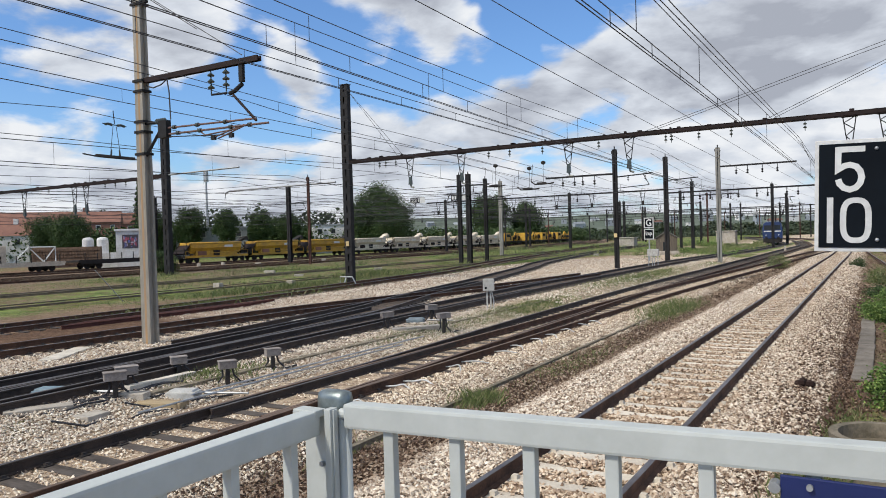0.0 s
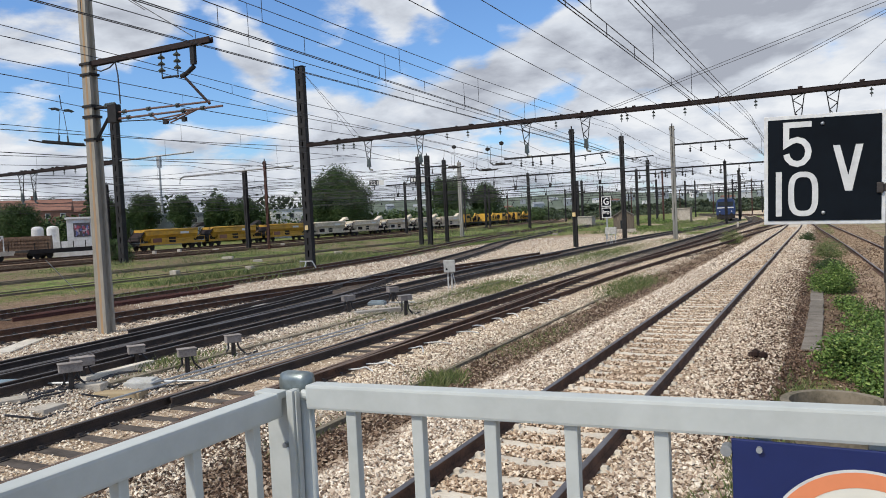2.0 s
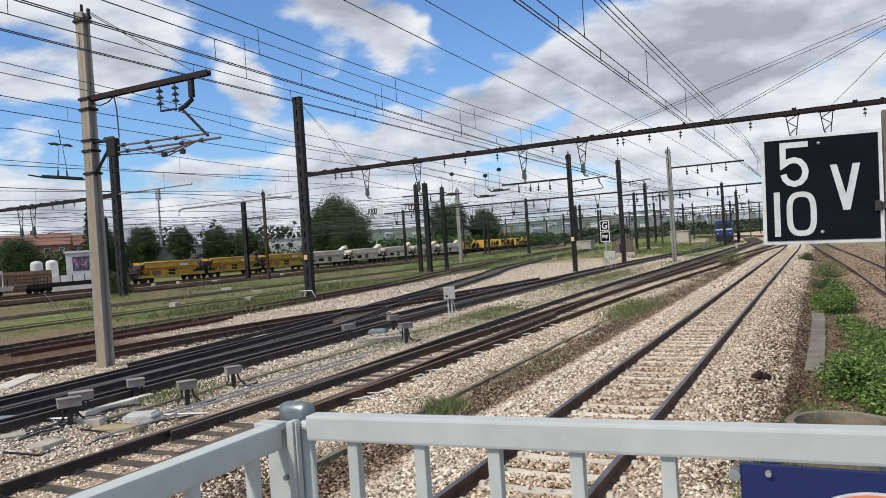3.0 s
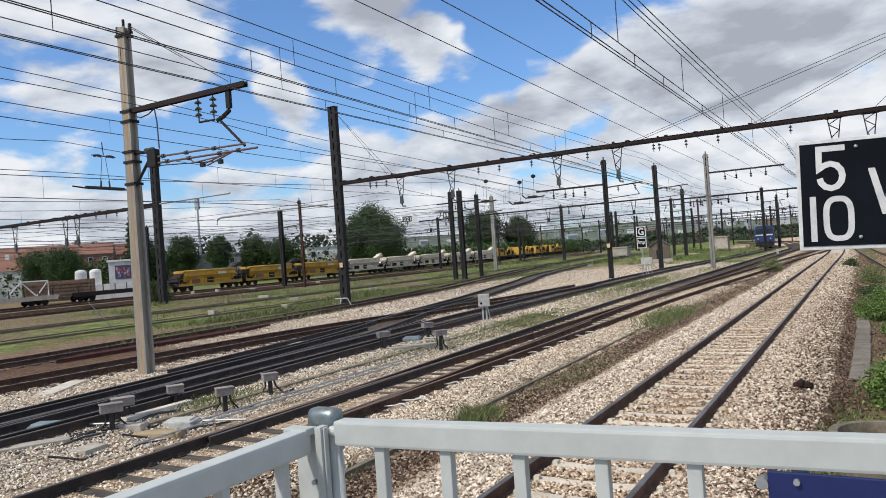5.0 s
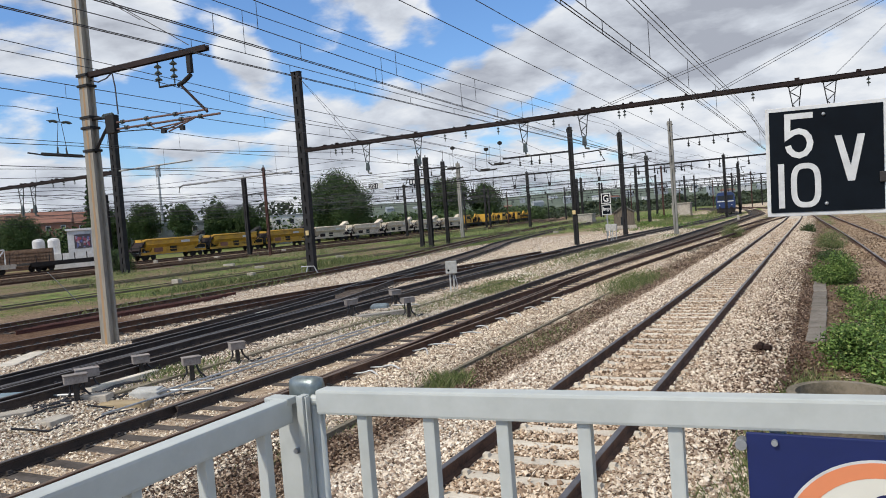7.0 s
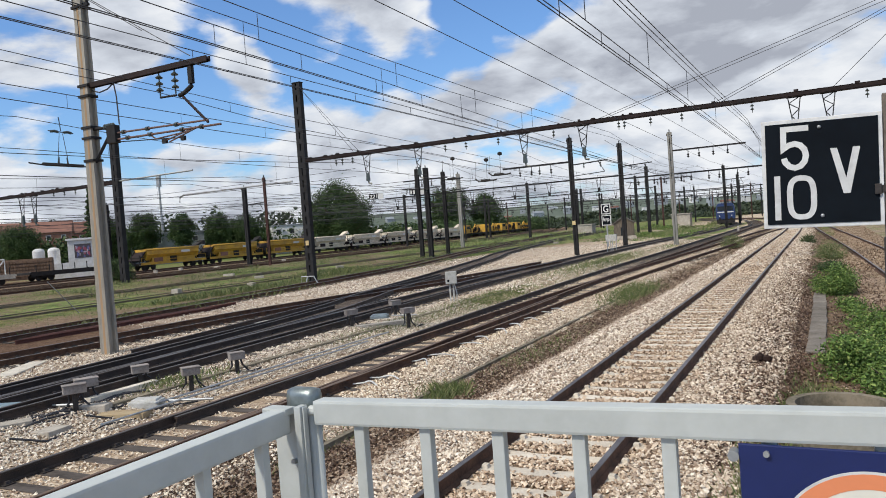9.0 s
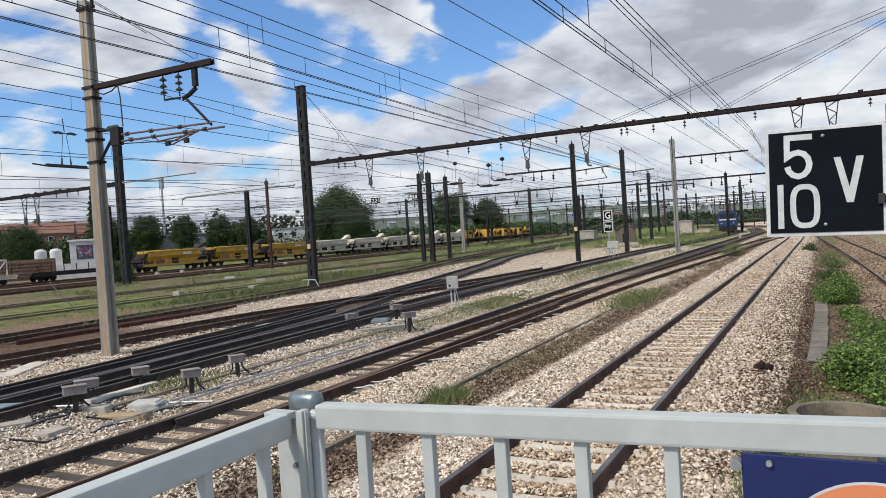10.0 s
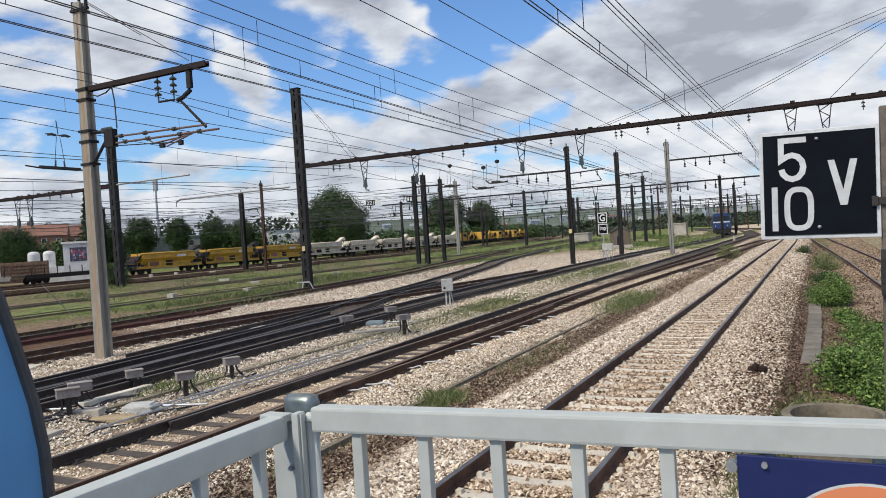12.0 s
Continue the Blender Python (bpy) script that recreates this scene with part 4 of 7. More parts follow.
def build_concrete_pole():
    t = thing("catenary_pole", "tall weathered concrete catenary pole with a rusty streak", "pole", pose(-18.6, 14.4, -0.2))
    s = Shape()
    # I-shaped shaft, slimmer at the top
    out0 = [(-0.19, -0.15), (0.19, -0.15), (0.19, -0.08), (0.10, -0.05), (0.10, 0.05), (0.19, 0.08), (0.19, 0.15), (-0.19, 0.15), (-0.19, 0.08), (-0.10, 0.05), (-0.10, -0.05), (-0.19, -0.08)]
    n = len(out0)
    v = [(x * k, y * k, z) for z, k in ((-0.8, 1.06), (10.25, 0.80)) for x, y in out0]
    s.add(v, [tuple(range(n)), tuple(range(n, 2 * n))[::-1]] + [(i, (i + 1) % n, (i + 1) % n + n, i + n) for i in range(n)])
    part("shaft", s, POLE_CONC, t)
    part("rust_streak", Shape().add([(-0.03, -0.1605, -0.5), (0.07, -0.1605, -0.5), (0.055, -0.126, 10.0), (-0.02, -0.126, 10.0)], [(0, 1, 2, 3)]), surface("rust_streaked_concrete", (0.38, 0.24, 0.12), (0.25, 0.18, 0.12), 12, 1.2, 0.9, stretch=(1, 1, 0.1)), t, "tan rust streak down the face")
    for z in (10.0, 7.75, 7.45, 6.55, 6.25, 5.6):
        part("band", Shape().box(-0.21, 0.21, -0.17, 0.17, z - 0.035, z + 0.035), BLACKSTEEL, t)
    part("head_fitting", Shape().box(-0.34, 0.34, -0.05, 0.05, 10.02, 10.10).tube([(-0.28, 0, 10.1), (-0.28, 0, 10.32)], 0.05, 8).tube([(0.28, 0, 10.1), (0.28, 0, 10.32)], 0.05, 8).tube([(0, 0, 10.1), (0, 0, 10.5)], 0.04, 8), BLACKSTEEL, t)
    arm = Shape().box(0.15, 4.72, -0.08, -0.04, 7.68, 7.82).box(0.15, 4.72, 0.04, 0.08, 7.68, 7.82).box(0.15, 4.72, -0.04, 0.04, 7.74, 7.76)
    part("upper_arm", arm, RUSTBEAM, t, "rust-red twin channel arm")
    for x in (2.9, 3.48):
        part("insulator", INS3, None, t, at=pose(x, 0, 7.66))
    part("dropper_fork", Shape().box(4.0, 4.14, -0.05, 0.05, 7.2, 7.75).tube([(4.08, 0, 7.15), (3.8, 0, 7.0), (3.6, 0, 6.95)], 0.06, 8).tube([(2.9, 0, 7.0), (3.5, 0, 6.98)], 0.03, 6), BLACKSTEEL, t)
    part("strut", Shape().tube([(3.68, 0, 6.95), (4.55, 0, 6.12)], 0.035, 6), RUSTBEAM, t)
    part("lower_tube", Shape().tube([(0.9, 0, 6.28), (4.55, 0, 6.18)], 0.028, 8), TUBE, t)
    part("registration_tube", Shape().tube([(0.7, 0, 6.10), (4.98, 0, 6.02)], 0.03, 8), TUBE, t)
    part("steady_arm", Shape().tube([(2.3, 0, 6.12), (2.6, 0, 5.92), (3.9, 0, 5.98)], 0.022, 6).tube([(2.9, 0, 5.82), (4.1, 0, 6.06)], 0.02, 6).tube([(3.1, 0, 5.78), (4.2, 0, 6.05)], 0.02, 6), TUBE, t)
    part("contact_clamp", Shape().tube([(1.1, 0, 6.02), (3.6, 0, 5.84)], 0.016, 6).box(2.85, 3.0, -0.04, 0.04, 5.76, 5.88).box(3.55, 3.68, -0.04, 0.04, 5.76, 5.88), BLACKSTEEL, t)
    for x, z in ((1.35, 6.27), (2.3, 6.24), (3.4, 6.21), (1.5, 6.09), (2.4, 6.07), (3.6, 6.05), (4.3, 6.04)):
        part("clamp", Shape().tube([(x - 0.05, 0, z), (x + 0.05, 0, z)], 0.06, 8), INSULATOR, t)
    for k in range(5):
        part("rod_insulator", Shape().lathe(0.62 + 0.08 * k, 0, [(0.02, 6.42), (0.06, 6.46), (0.06, 6.54), (0.02, 6.58)], 10), INSULATOR, t)
    part("bracket", Shape().tube([(0.1, 0, 5.55), (0.95, 0, 6.45)], 0.045, 6).tube([(0.1, 0, 6.5), (1.0, 0, 6.45)], 0.05, 6).box(0.75, 1.1, -0.09, 0.09, 6.0, 6.5), BLACKSTEEL, t)
    part("earth_cable", Shape().tube([(1.1, 0, 7.68), (1.15, 0.02, 7.3), (1.2, 0, 6.5)], 0.02, 5).tube([(0.2, 0, 7.6), (0.5, 0, 7.5), (0.85, 0, 7.55), (1.1, 0, 7.68)], 0.02, 5), WIRE, t)


build_main_portal()
build_concrete_pole()

# x, y, foot height, height, half width
MASTS_BLACK = [(-37.3, 67.3, 0.2, 9, 0.20), (-36.4, 67.6, 0.25, 9, 0.24), (-36.5, 71.7, 0, 9, 0.18), (-44.8, 119.6, 0.3, 9.4, 0.22), (-17.7, 57.6, 0.1, 9.2, 0.17), (-44.6, 147.7, 0, 9, 0.22),
               (-43.8, 148, 0, 9, 0.22), (-17.1, 71.7, 0.3, 9.5, 0.2), (-26.2, 119, 0, 9, 0.2), (-22.3, 108.8, 0.3, 9.4, 0.22), (-12.7, 117.2, 0.1, 9.1, 0.2), (-13.6, 147.3, 0, 9, 0.22), (-61.1, 67.5, 0.5, 9, 0.24), (-87.7, 69.3, 0.6, 9, 0.2)]
MASTS_OTHER = [(-69.9, 120.5, 0.6, 9.2, 0.2), (-62.3, 140.6, 0.2, 9, 0.2), (-69.9, 160, 0.1, 9, 0.2), (-32.7, 168, 0, 9, 0.2), (-30, 190, 0, 9, 0.2), (-20, 200, 0, 9, 0.2), (-50, 185, 0, 9, 0.2), (-9, 190, 0, 9, 0.2)]
MASTS_RUST = [(-26.9, 144.4, 0.3, 9.4, 0.2), (-52.2, 60.8, 0.6, 9, 0.17)]
MASTS_GREY = [(-41.7, 86.2, 0.4, 9.4, 0.22), (-56, 150, 0.3, 8, 0.12), (-12.05, 70.1, 0, 10.1, 0.19)]


def thin_mast(x, y, z, h, w, mat, label, group, arm=0.0):
    t = thing("catenary_mast", label, "mast", pose(x, y, z), group)
    s = Shape().box(-w, w, -w * 0.8, -w * 0.8 + 0.03, -1.3, h).box(-w, w, w * 0.8 - 0.03, w * 0.8, -1.3, h).box(-0.03, 0.03, -w * 0.8, w * 0.8, -1.3, h)
    part("shaft", s, mat, t)
    part("top_fitting", Shape().box(-0.26, 0.26, -0.04, 0.04, h - 0.35, h - 0.28).tube([(0.0, 0, h - 0.3), (0.0, 0, h + 0.25)], 0.05, 6).tube([(-0.22, 0, h - 0.3), (-0.22, 0, h - 0.1)], 0.05, 6), BLACKSTEEL, t)
    if arm:
        z = h * 0.76
        part("arm", Shape().tube([(0, 0, z), (arm, 0, z + 0.15)], 0.055, 6).tube([(0, 0, z - 0.9), (arm * 0.9, 0, z - 0.75)], 0.035, 6).tube([(arm * 0.75, 0, z + 0.1), (arm * 0.9, 0, z - 0.75)], 0.03, 6), BLACKSTEEL, t)
        for k in (0.35, 0.8):
            part("insulator", INS2, None, t, at=pose(arm * k, 0, z + 0.05))
    return t


RED_MAST = surface("red_oxide_mast", (0.11, 0.055, 0.045), (0.05, 0.03, 0.028), 10, 1.0, 0.8, 0.1)
ROWS_FAR = [(x, y, 0, 8.6 + (x * 7 + y) % 3 * 0.4, 0.17) for y in (176, 206, 243, 285) for x in (-84, -66, -47, -30, -16, -6, 5)]
for x, y, z, h, w in MASTS_BLACK + MASTS_OTHER + ROWS_FAR[::2]:
    thin_mast(x, y, z, h, w, BLACKSTEEL, "slim black steel catenary mast in the yard", "black catenary masts", 0.0 if y > 170 else (3.0 if int(x * 10 + y) % 2 else -3.0))
for x, y, z, h, w in MASTS_RUST + ROWS_FAR[1::2]:
    thin_mast(x, y, z, h, w * 0.75, RED_MAST, "rust-red steel catenary mast in the yard", "rusty catenary masts")
for x, y, z, h, w in MASTS_GREY:
    thin_mast(x, y, z, h, w, POLE_GREY, "grey concrete catenary mast in the yard", "grey catenary masts")


# ---- overhead wires ----
def sag(a, b, drop, n=8):
    a, b = Vector(a), Vector(b)
    return [a.lerp(b, i / n) - Vector((0, 0, drop * 4 * (i / n) * (1 - i / n))) for i in range(n + 1)]


def wire_line(label, runs, r=0.010, droppers=(), group="overhead wires"):
    t = thing("overhead_line", label, "wire", group=group)
    for pts in runs:
        part("wire", Shape().tube(pts, r, 5), WIRE, t)
    for a, b in droppers:
        part("dropper", Shape().tube([a, b], 0.007, 4), WIRE, t)
    return t


def catenary(label, xs, ys, low, high, r=0.010, step=5.5, dip=0.75):
    """Messenger and contact wire with droppers over a track, from support to support."""
    runs, drops = [[], []], []
    for k in range(len(ys) - 1):
        a, b = (xs[k], ys[k]), (xs[k + 1], ys[k + 1])
        m = sag((a[0], a[1], high), (b[0], b[1], high), dip, 10)
        c = sag((a[0], a[1], low), (b[0], b[1], low), 0.06, 10)
        runs[0] += m[(1 if k else 0):]
        runs[1] += c[(1 if k else 0):]
        n = max(2, int(abs(b[1] - a[1]) / step))
        for i in range(1, n):
            f = i / n
            x, y = a[0] + (b[0] - a[0]) * f, a[1] + (b[1] - a[1]) * f
            drops.append(((x, y, high - dip * 4 * f * (1 - f)), (x, y, low - 0.06 * 4 * f * (1 - f))))
    return wire_line(label, runs, r, drops)


def near_wire(x, zp, y1, z1, low=0.0, double=0.0, label="thin dark overhead wire above the tracks"):
    """From the portal at y 40 past a known point, on behind the platform."""
    k = (zp - z1) / (40.1 - y1)
    far = sag((x, 40.1, zp), (x * 0.97 - 0.4, 95, zp - 0.5), 0.5)
    back = sag((x, 40.1, zp), (x, y1 - 22, z1 - 22 * k * 0.5), 0.25, 10)
    runs = [back[::-1] + far[1:]]
    if double:
        runs.append([p + Vector((double, 0, 0.05)) for p in runs[0]])
    drops = []
    if low:
        runs.append([p - Vector((0, 0, low)) for p in runs[0]])
        for i in range(2, 10):
            drops.append((back[i], back[i] - Vector((0, 0, low))))
    return wire_line(label, runs, 0.014, drops)


def compound(label, x, slant, contact, aux, carrier, short, long):
    """Two contact wires, an auxiliary wire close above and a carrying wire; heights at y 5 and y 40, the carrier's at given y."""
    line = lambda ends, y: ends[0] + (ends[1] - ends[0]) * (y - 5) / 35
    hung = lambda y: float(np.interp(y, [k for k, _ in carrier], [z for _, z in carrier]))
    at = lambda y, z, dx=0.0: (x + slant * (y - 5) + dx, y, z)
    ys = (-25, 5, 12, 20, 30, 40, 60, 90)
    runs = [[at(y, line(contact, min(y, 40)), dx) for y in ys] for dx in (0.0, 0.06)]
    runs.append([at(y, line(aux, min(y, 40))) for y in ys])
    runs.append([at(y, hung(y)) for y in ys])
    drops = [(at(y, line(aux, y)), at(y, line(contact, y))) for y in short] + [(at(y, hung(y)), at(y, line(aux, y))) for y in long]
    return wire_line(label, runs, 0.0085, drops)


def build_wires():
    compound("double contact wires with auxiliary and carrying wire above the straight track", -3.05, 0.0, (5.48, 5.52), (5.72, 5.67), [(-25, 7.0), (13, 6.46), (25, 6.48), (40, 6.75), (60, 6.4), (90, 6.9)], (4.2, 8.0, 9.9, 12.1, 14.1, 17.9, 21.5), (6.5, 11.2, 15.9, 21.0, 27.0))
    wire_line("pair of feeder wires above the straight track", [[(-3.05 + d, -25, 6.35), (-3.05 + d, 13.5, 6.59), (-3.05 + d, 19.8, 6.66), (-3.1 + d, 30.6, 6.86), (-3.2 + d, 40.1, 7.1), (-3.6, 90, 6.6)] for d in (0, 0.12)], 0.010)
    compound("double contact wires with auxiliary and carrying wire above the branch", -7.9, -0.06, (5.74, 5.72), (6.09, 5.86), [(-25, 7.2), (5, 6.50), (9, 6.48), (14.7, 6.56), (19.7, 6.66), (25.4, 6.84), (34, 7.10), (40, 7.3), (60, 6.7), (90, 7.3)], (5.2, 8.6, 10.9, 13.7, 16.0, 18.6, 21.5), (5.4, 9.7, 14.7, 19.7, 25.4))
    compound("double contact wires with auxiliary and carrying wire above the points", -9.9, 0.0, (6.05, 5.63), (6.31, 5.72), [(-25, 8.2), (5, 7.18), (9.7, 7.09), (16.4, 6.93), (21, 6.86), (26.4, 6.87), (31, 6.90), (40, 7.0), (60, 6.6), (90, 7.0)], (5.5, 7.6, 9.9, 12.65, 15.1, 17.8, 20.5), (6.5, 11.3, 16.4, 21.1, 26.4))
    wire_line("thin dark overhead wire above the tracks", [[(-5.0, -25, 6.35), (-5.0, 8.3, 5.71), (-5.0, 21.2, 5.46), (-5.0, 40, 5.2), (-5.0, 90, 5.6)]], 0.0065)
    wire_line("thin dark overhead wire above the tracks", [[(-4.3, -25, 5.9), (-4.3, 8.9, 5.79), (-4.3, 22.9, 5.75), (-4.3, 40, 5.7), (-4.3, 90, 5.9)]], 0.0065)
    wire_line("contact and carrying wires above the dark yard track", [[(-14.0, -25, 7.9), (-14.0, 9, 6.8), (-14.0, 17.9, 6.39), (-14.6, 40, 5.9)], [(-14.0, -25, 7.3), (-14.0, 9, 6.59), (-14.0, 12.7, 6.48), (-14.0, 17.3, 6.09), (-14.6, 40, 5.5)]], 0.009, [((-14.0, 15.2, 6.52), (-14.0, 15.2, 6.28)), ((-14.0, 20.0, 6.33), (-14.0, 20.0, 6.02))])
    near_wire(-21.7, 7.6, 13.9, 8.5, low=0.45, label="overhead wire pair with droppers above the siding")
    wire_line("stay wires from the pole head to its arm", [[(-18.4, 14.4, 10.1), (-14.5, 14.4, 7.72)], [(-18.4, 14.4, 10.05), (-16.2, 14.4, 8.7)]], 0.012)
    wire_line("stay wires from the black mast to the portal beam", [sag((-30.8, 40.1, 13.0), (-26.8, 40.1, 8.2), 0.0), sag((-30.7, 40.1, 12.9), (-26.4, 40.1, 8.2), 0.0)], 0.014)
    wire_line("stay wires above the portal beam", [[(-11.21, 40.1, 7.95), (2.76, 40.1, 11.83), (9.4, 40.1, 13.7)], [(-11.0, 40.1, 7.9), (2.98, 40.1, 11.70), (9.4, 40.1, 13.5)], [(-4.97, 40.1, 7.95), (3.14, 40.1, 11.44), (9.4, 40.1, 14.1)], [(-4.65, 40.1, 7.95), (3.14, 40.1, 11.29), (9.4, 40.1, 13.9)], [(0.69, 40.1, 8.0), (3.08, 40.1, 10.2), (7.0, 40.1, 14.0)]], 0.014)
    for x in (-27.0, -36.5, -42.0, -56.0, -61.0, -67.0, -74.0, -85.0, -94.0):
        catenary("overhead wires with droppers above an old siding", (x - 1, x, x - 0.3, x - 2, x - 6), (-22, 40.5, 69, 119, 170), 6.0, 7.5, 0.016 if x > -50 else 0.022, 7.0)
    catenary("overhead wires with droppers above the yard tracks", (-15.4, -16.5, -15.5, -17), (40, 72, 119, 170), 5.6, 6.9, 0.010, 6)
    catenary("overhead wires with droppers above the timber-sleepered track", (-10.3, -10, -9.3, -12), (40, 72, 119, 170), 5.6, 6.9, 0.010, 6)
    catenary("overhead wires with droppers above the straight track", (-3.0, -3.0, -3.6, -9), (40, 72, 119, 170), 5.6, 6.9, 0.010, 6)
    catenary("overhead wires with droppers above the branching track", (-20.5, -25.5, -33, -42), (40, 72, 119, 170), 5.6, 6.9, 0.010, 6)
    catenary("overhead wires with droppers held by the concrete pole", (-24, -22.0, -21.6, -22, -26), (-25, 14.4, 40.1, 72, 119), 6.15, 7.15, 0.011, 3.2, 0.55)
    # cross-span wires between far portals
    for y, z in ((54, 8.6), (69, 7.9), (82, 8.4), (95, 7.2), (108, 8.6), (119, 7.6), (133, 8.2), (147, 7.4)):
        wire_line("cross-span wires of a far portal", [sag((-96, y, z + 0.8), (-36, y, z), 0.5), sag((-96, y, z + 0.1), (-36, y, z - 0.7), 0.2), sag((-96, y, z - 1.2), (-30, y, z - 1.6), 0.2)], 0.02)


def far_portal(x0, x1, y, z, label="slim dark steel beam of a far track portal", gap=3.1):
    t = thing("portal_beam", label, "beam", group="far portal beams")
    part("beam", Shape().box(x0, x1, y - 0.08, y + 0.08, z, z + 0.14), BLACKSTEEL, t)
    x = x0 + 1.5
    k = 0
    while x < x1 - 0.5:
        s = Shape().tube([(x - 0.25, y, z), (x - 0.08, y, z - 0.95)], 0.03, 4).tube([(x + 0.25, y, z), (x + 0.08, y, z - 0.95)], 0.03, 4).box(x - 0.12, x + 0.12, y - 0.06, y + 0.06, z - 1.3, z - 0.9)
        if k % 2 or gap < 1.5:
            s = Shape().tube([(x, y, z), (x, y, z - 0.35)], 0.03, 4).lathe(x, y, [(0.03, z - 0.3), (0.12, z - 0.4), (0.03, z - 0.5)], 8)
            s.lathe(x, y, [(0.03, z - 0.5), (0.12, z - 0.6), (0.03, z - 0.7)], 8)
        part("hanger", s, BLACKSTEEL, t)
        x += gap * (1 + 0.35 * math.sin(5.1 * x))
        k += 1


build_wires()
for x, z, txt in ((-45.5, 7.05, "221"), (-40.1, 7.08, "")):
    t = thing("track_number_board", "black track number board with white figures and pale plate", "sign", pose(x, 71.5, z), "track number boards")
    part("board", Shape().box(-0.62, 0.62, 0, 0.03, -0.30, 0.34), SIGN_BLACK, t, bevel=0.01)
    part("pale_plate", Shape().box(0.66, 1.35, 0, 0.03, -0.30, 0.34), SIGN_WHITE, t, bevel=0.01)
    part("post", Shape().box(-0.05, 0.05, 0.03, 0.08, -0.75, 0.2), BLACKSTEEL, t)
    if txt:
        letters(txt, -0.52, -0.20, 0.44, 1.04, -0.004, t, 0.02)
    else:
        for u in (-0.5, -0.15, 0.2):
            part("figure_bar", Shape().box(u, u + 0.22, -0.006, 0.001, -0.18, 0.22), SIGN_WHITE, t)
for x, y, z in ((-19.28, 44.0, 5.62), (-18.3, 44.0, 5.92), (-21.7, 44.0, 5.97)):
    t = thing("section_insulator", "dark curved section insulator hanging in the overhead wires", "insulator", pose(x, y, z), "hanging section insulators")
    part("skid", Shape().tube([(-0.75, 0, 0.22), (-0.5, 0, 0.02), (0.0, 0, 0.0), (0.55, 0, 0.02), (0.8, 0, 0.06)], 0.045, 6), UNDER, t)
    part("body", Shape().box(-0.35, 0.3, -0.1, 0.1, 0.02, 0.13, taper=0.03), UNDER, t)
    part("hanger", Shape().tube([(-0.72, 0, 0.2), (-0.62, 0, 1.3)], 0.014, 5), WIRE, t)
    part("hanger", Shape().tube([(0.1, 0, 0.1), (0.12, 0, 1.25)], 0.012, 5), WIRE, t)
    part("weight", Shape().lathe(0.12, 0, [(0.03, 1.25), (0.15, 1.31), (0.15, 1.44), (0.03, 1.5)], 10), UNDER, t)
t = thing("section_insulator", "dark flat section insulator hanging in the overhead wires", "insulator", pose(-27.0, 19.5, 6.36, 0, 0, 2))
part("runner", Shape().prism([(-0.12, 0), (0.12, 0), (0.05, 0.10), (-0.05, 0.10)], -0.9, 0.9), UNDER, t)
part("skid", Shape().tube([(0, -1.5, 0.06), (0, -0.8, 0.0), (0, 0.8, 0.0), (0, 1.5, 0.06)], 0.03, 6), UNDER, t)
for y in (-0.25, 0.25):
    part("hanger", Shape().tube([(0, y, 0.05), (0, y * 0.3, 1.32)], 0.012, 5), WIRE, t)
    part("rod_insulator", Shape().tube([(0, y * 0.8, 0.1), (0, y * 0.75, 0.35)], 0.03, 8), INSULATOR, t)
t = thing("wire_clamp", "dark double insulator clamp on the overhead wires", "insulator", pose(-27.0, 19.5, 7.72))
part("bar", Shape().tube([(0, -0.55, 0.02), (0, 0.55, 0.0)], 0.022, 6), UNDER, t)
for y in (-0.28, 0.30):
    part("bell", Shape().tube([(0, y - 0.16, 0.0), (0, y, 0.03), (0, y + 0.16, 0.0)], 0.055, 10), INSULATOR, t)
part("dropper", Shape().tube([(0, 0.0, 0.05), (0, -0.05, 0.6)], 0.02, 6), UNDER, t)
far_portal(-17.0, -3.9, 71.7, 6.25, gap=1.3)
far_portal(-44, -17.0, 71.7, 6.6, gap=2.0)
far_portal(-28.2, -7.0, 119, 5.85, gap=1.8)
far_portal(-23.6, -17.7, 57.6, 7.3, "cross-arm with many insulators on a black mast", gap=0.9)
far_portal(-12.0, -5.6, 70.1, 8.3, "cross-arm with many insulators on the grey mast", gap=0.9)
far_portal(-41.5, -36.0, 71.7, 8.3, "cross-arm with many insulators on a black mast", gap=0.9)
far_portal(-22.3, -16.0, 108.8, 7.6, "cross-arm with many insulators on a black mast", gap=1.0)
far_portal(-76, -28, 119.4, 7.0)
far_portal(-45, -12, 147.6, 6.4)
far_portal(-70, -45, 148, 7.2)
far_portal(-30, 0, 190, 6.4)
for y in (176, 206, 243, 285):
    far_portal(-84, -30, y, 6.9)
    far_portal(-30, 5, y, 6.5)
t = thing("bracket_arm", "long pale tubular arm with a bent end over the sidings", "arm")
part("arm", Shape().tube([(-64.9, 61, 8.0), (-64.8, 61, 8.55), (-64.2, 61, 8.8), (-48.6, 61, 8.85)], 0.10, 8), STEEL, t)


# ---- rolling stock in the yard ----
def bogie(t, x, y, z, mat=UNDER):
    s = Shape().box(x - 1.0, x + 1.0, y - 1.2, y + 1.2, z + 0.45, z + 0.75)
    part("bogie_frame", s, mat, t)
    for dy in (-0.9, 0.9):
        for dx in (-0.75, 0.75):
            part("wheel", Shape().tube([(x + dx - 0.07, y + dy, z + 0.46), (x + dx + 0.07, y + dy, z + 0.46)], 0.46, 14), UNDER, t)


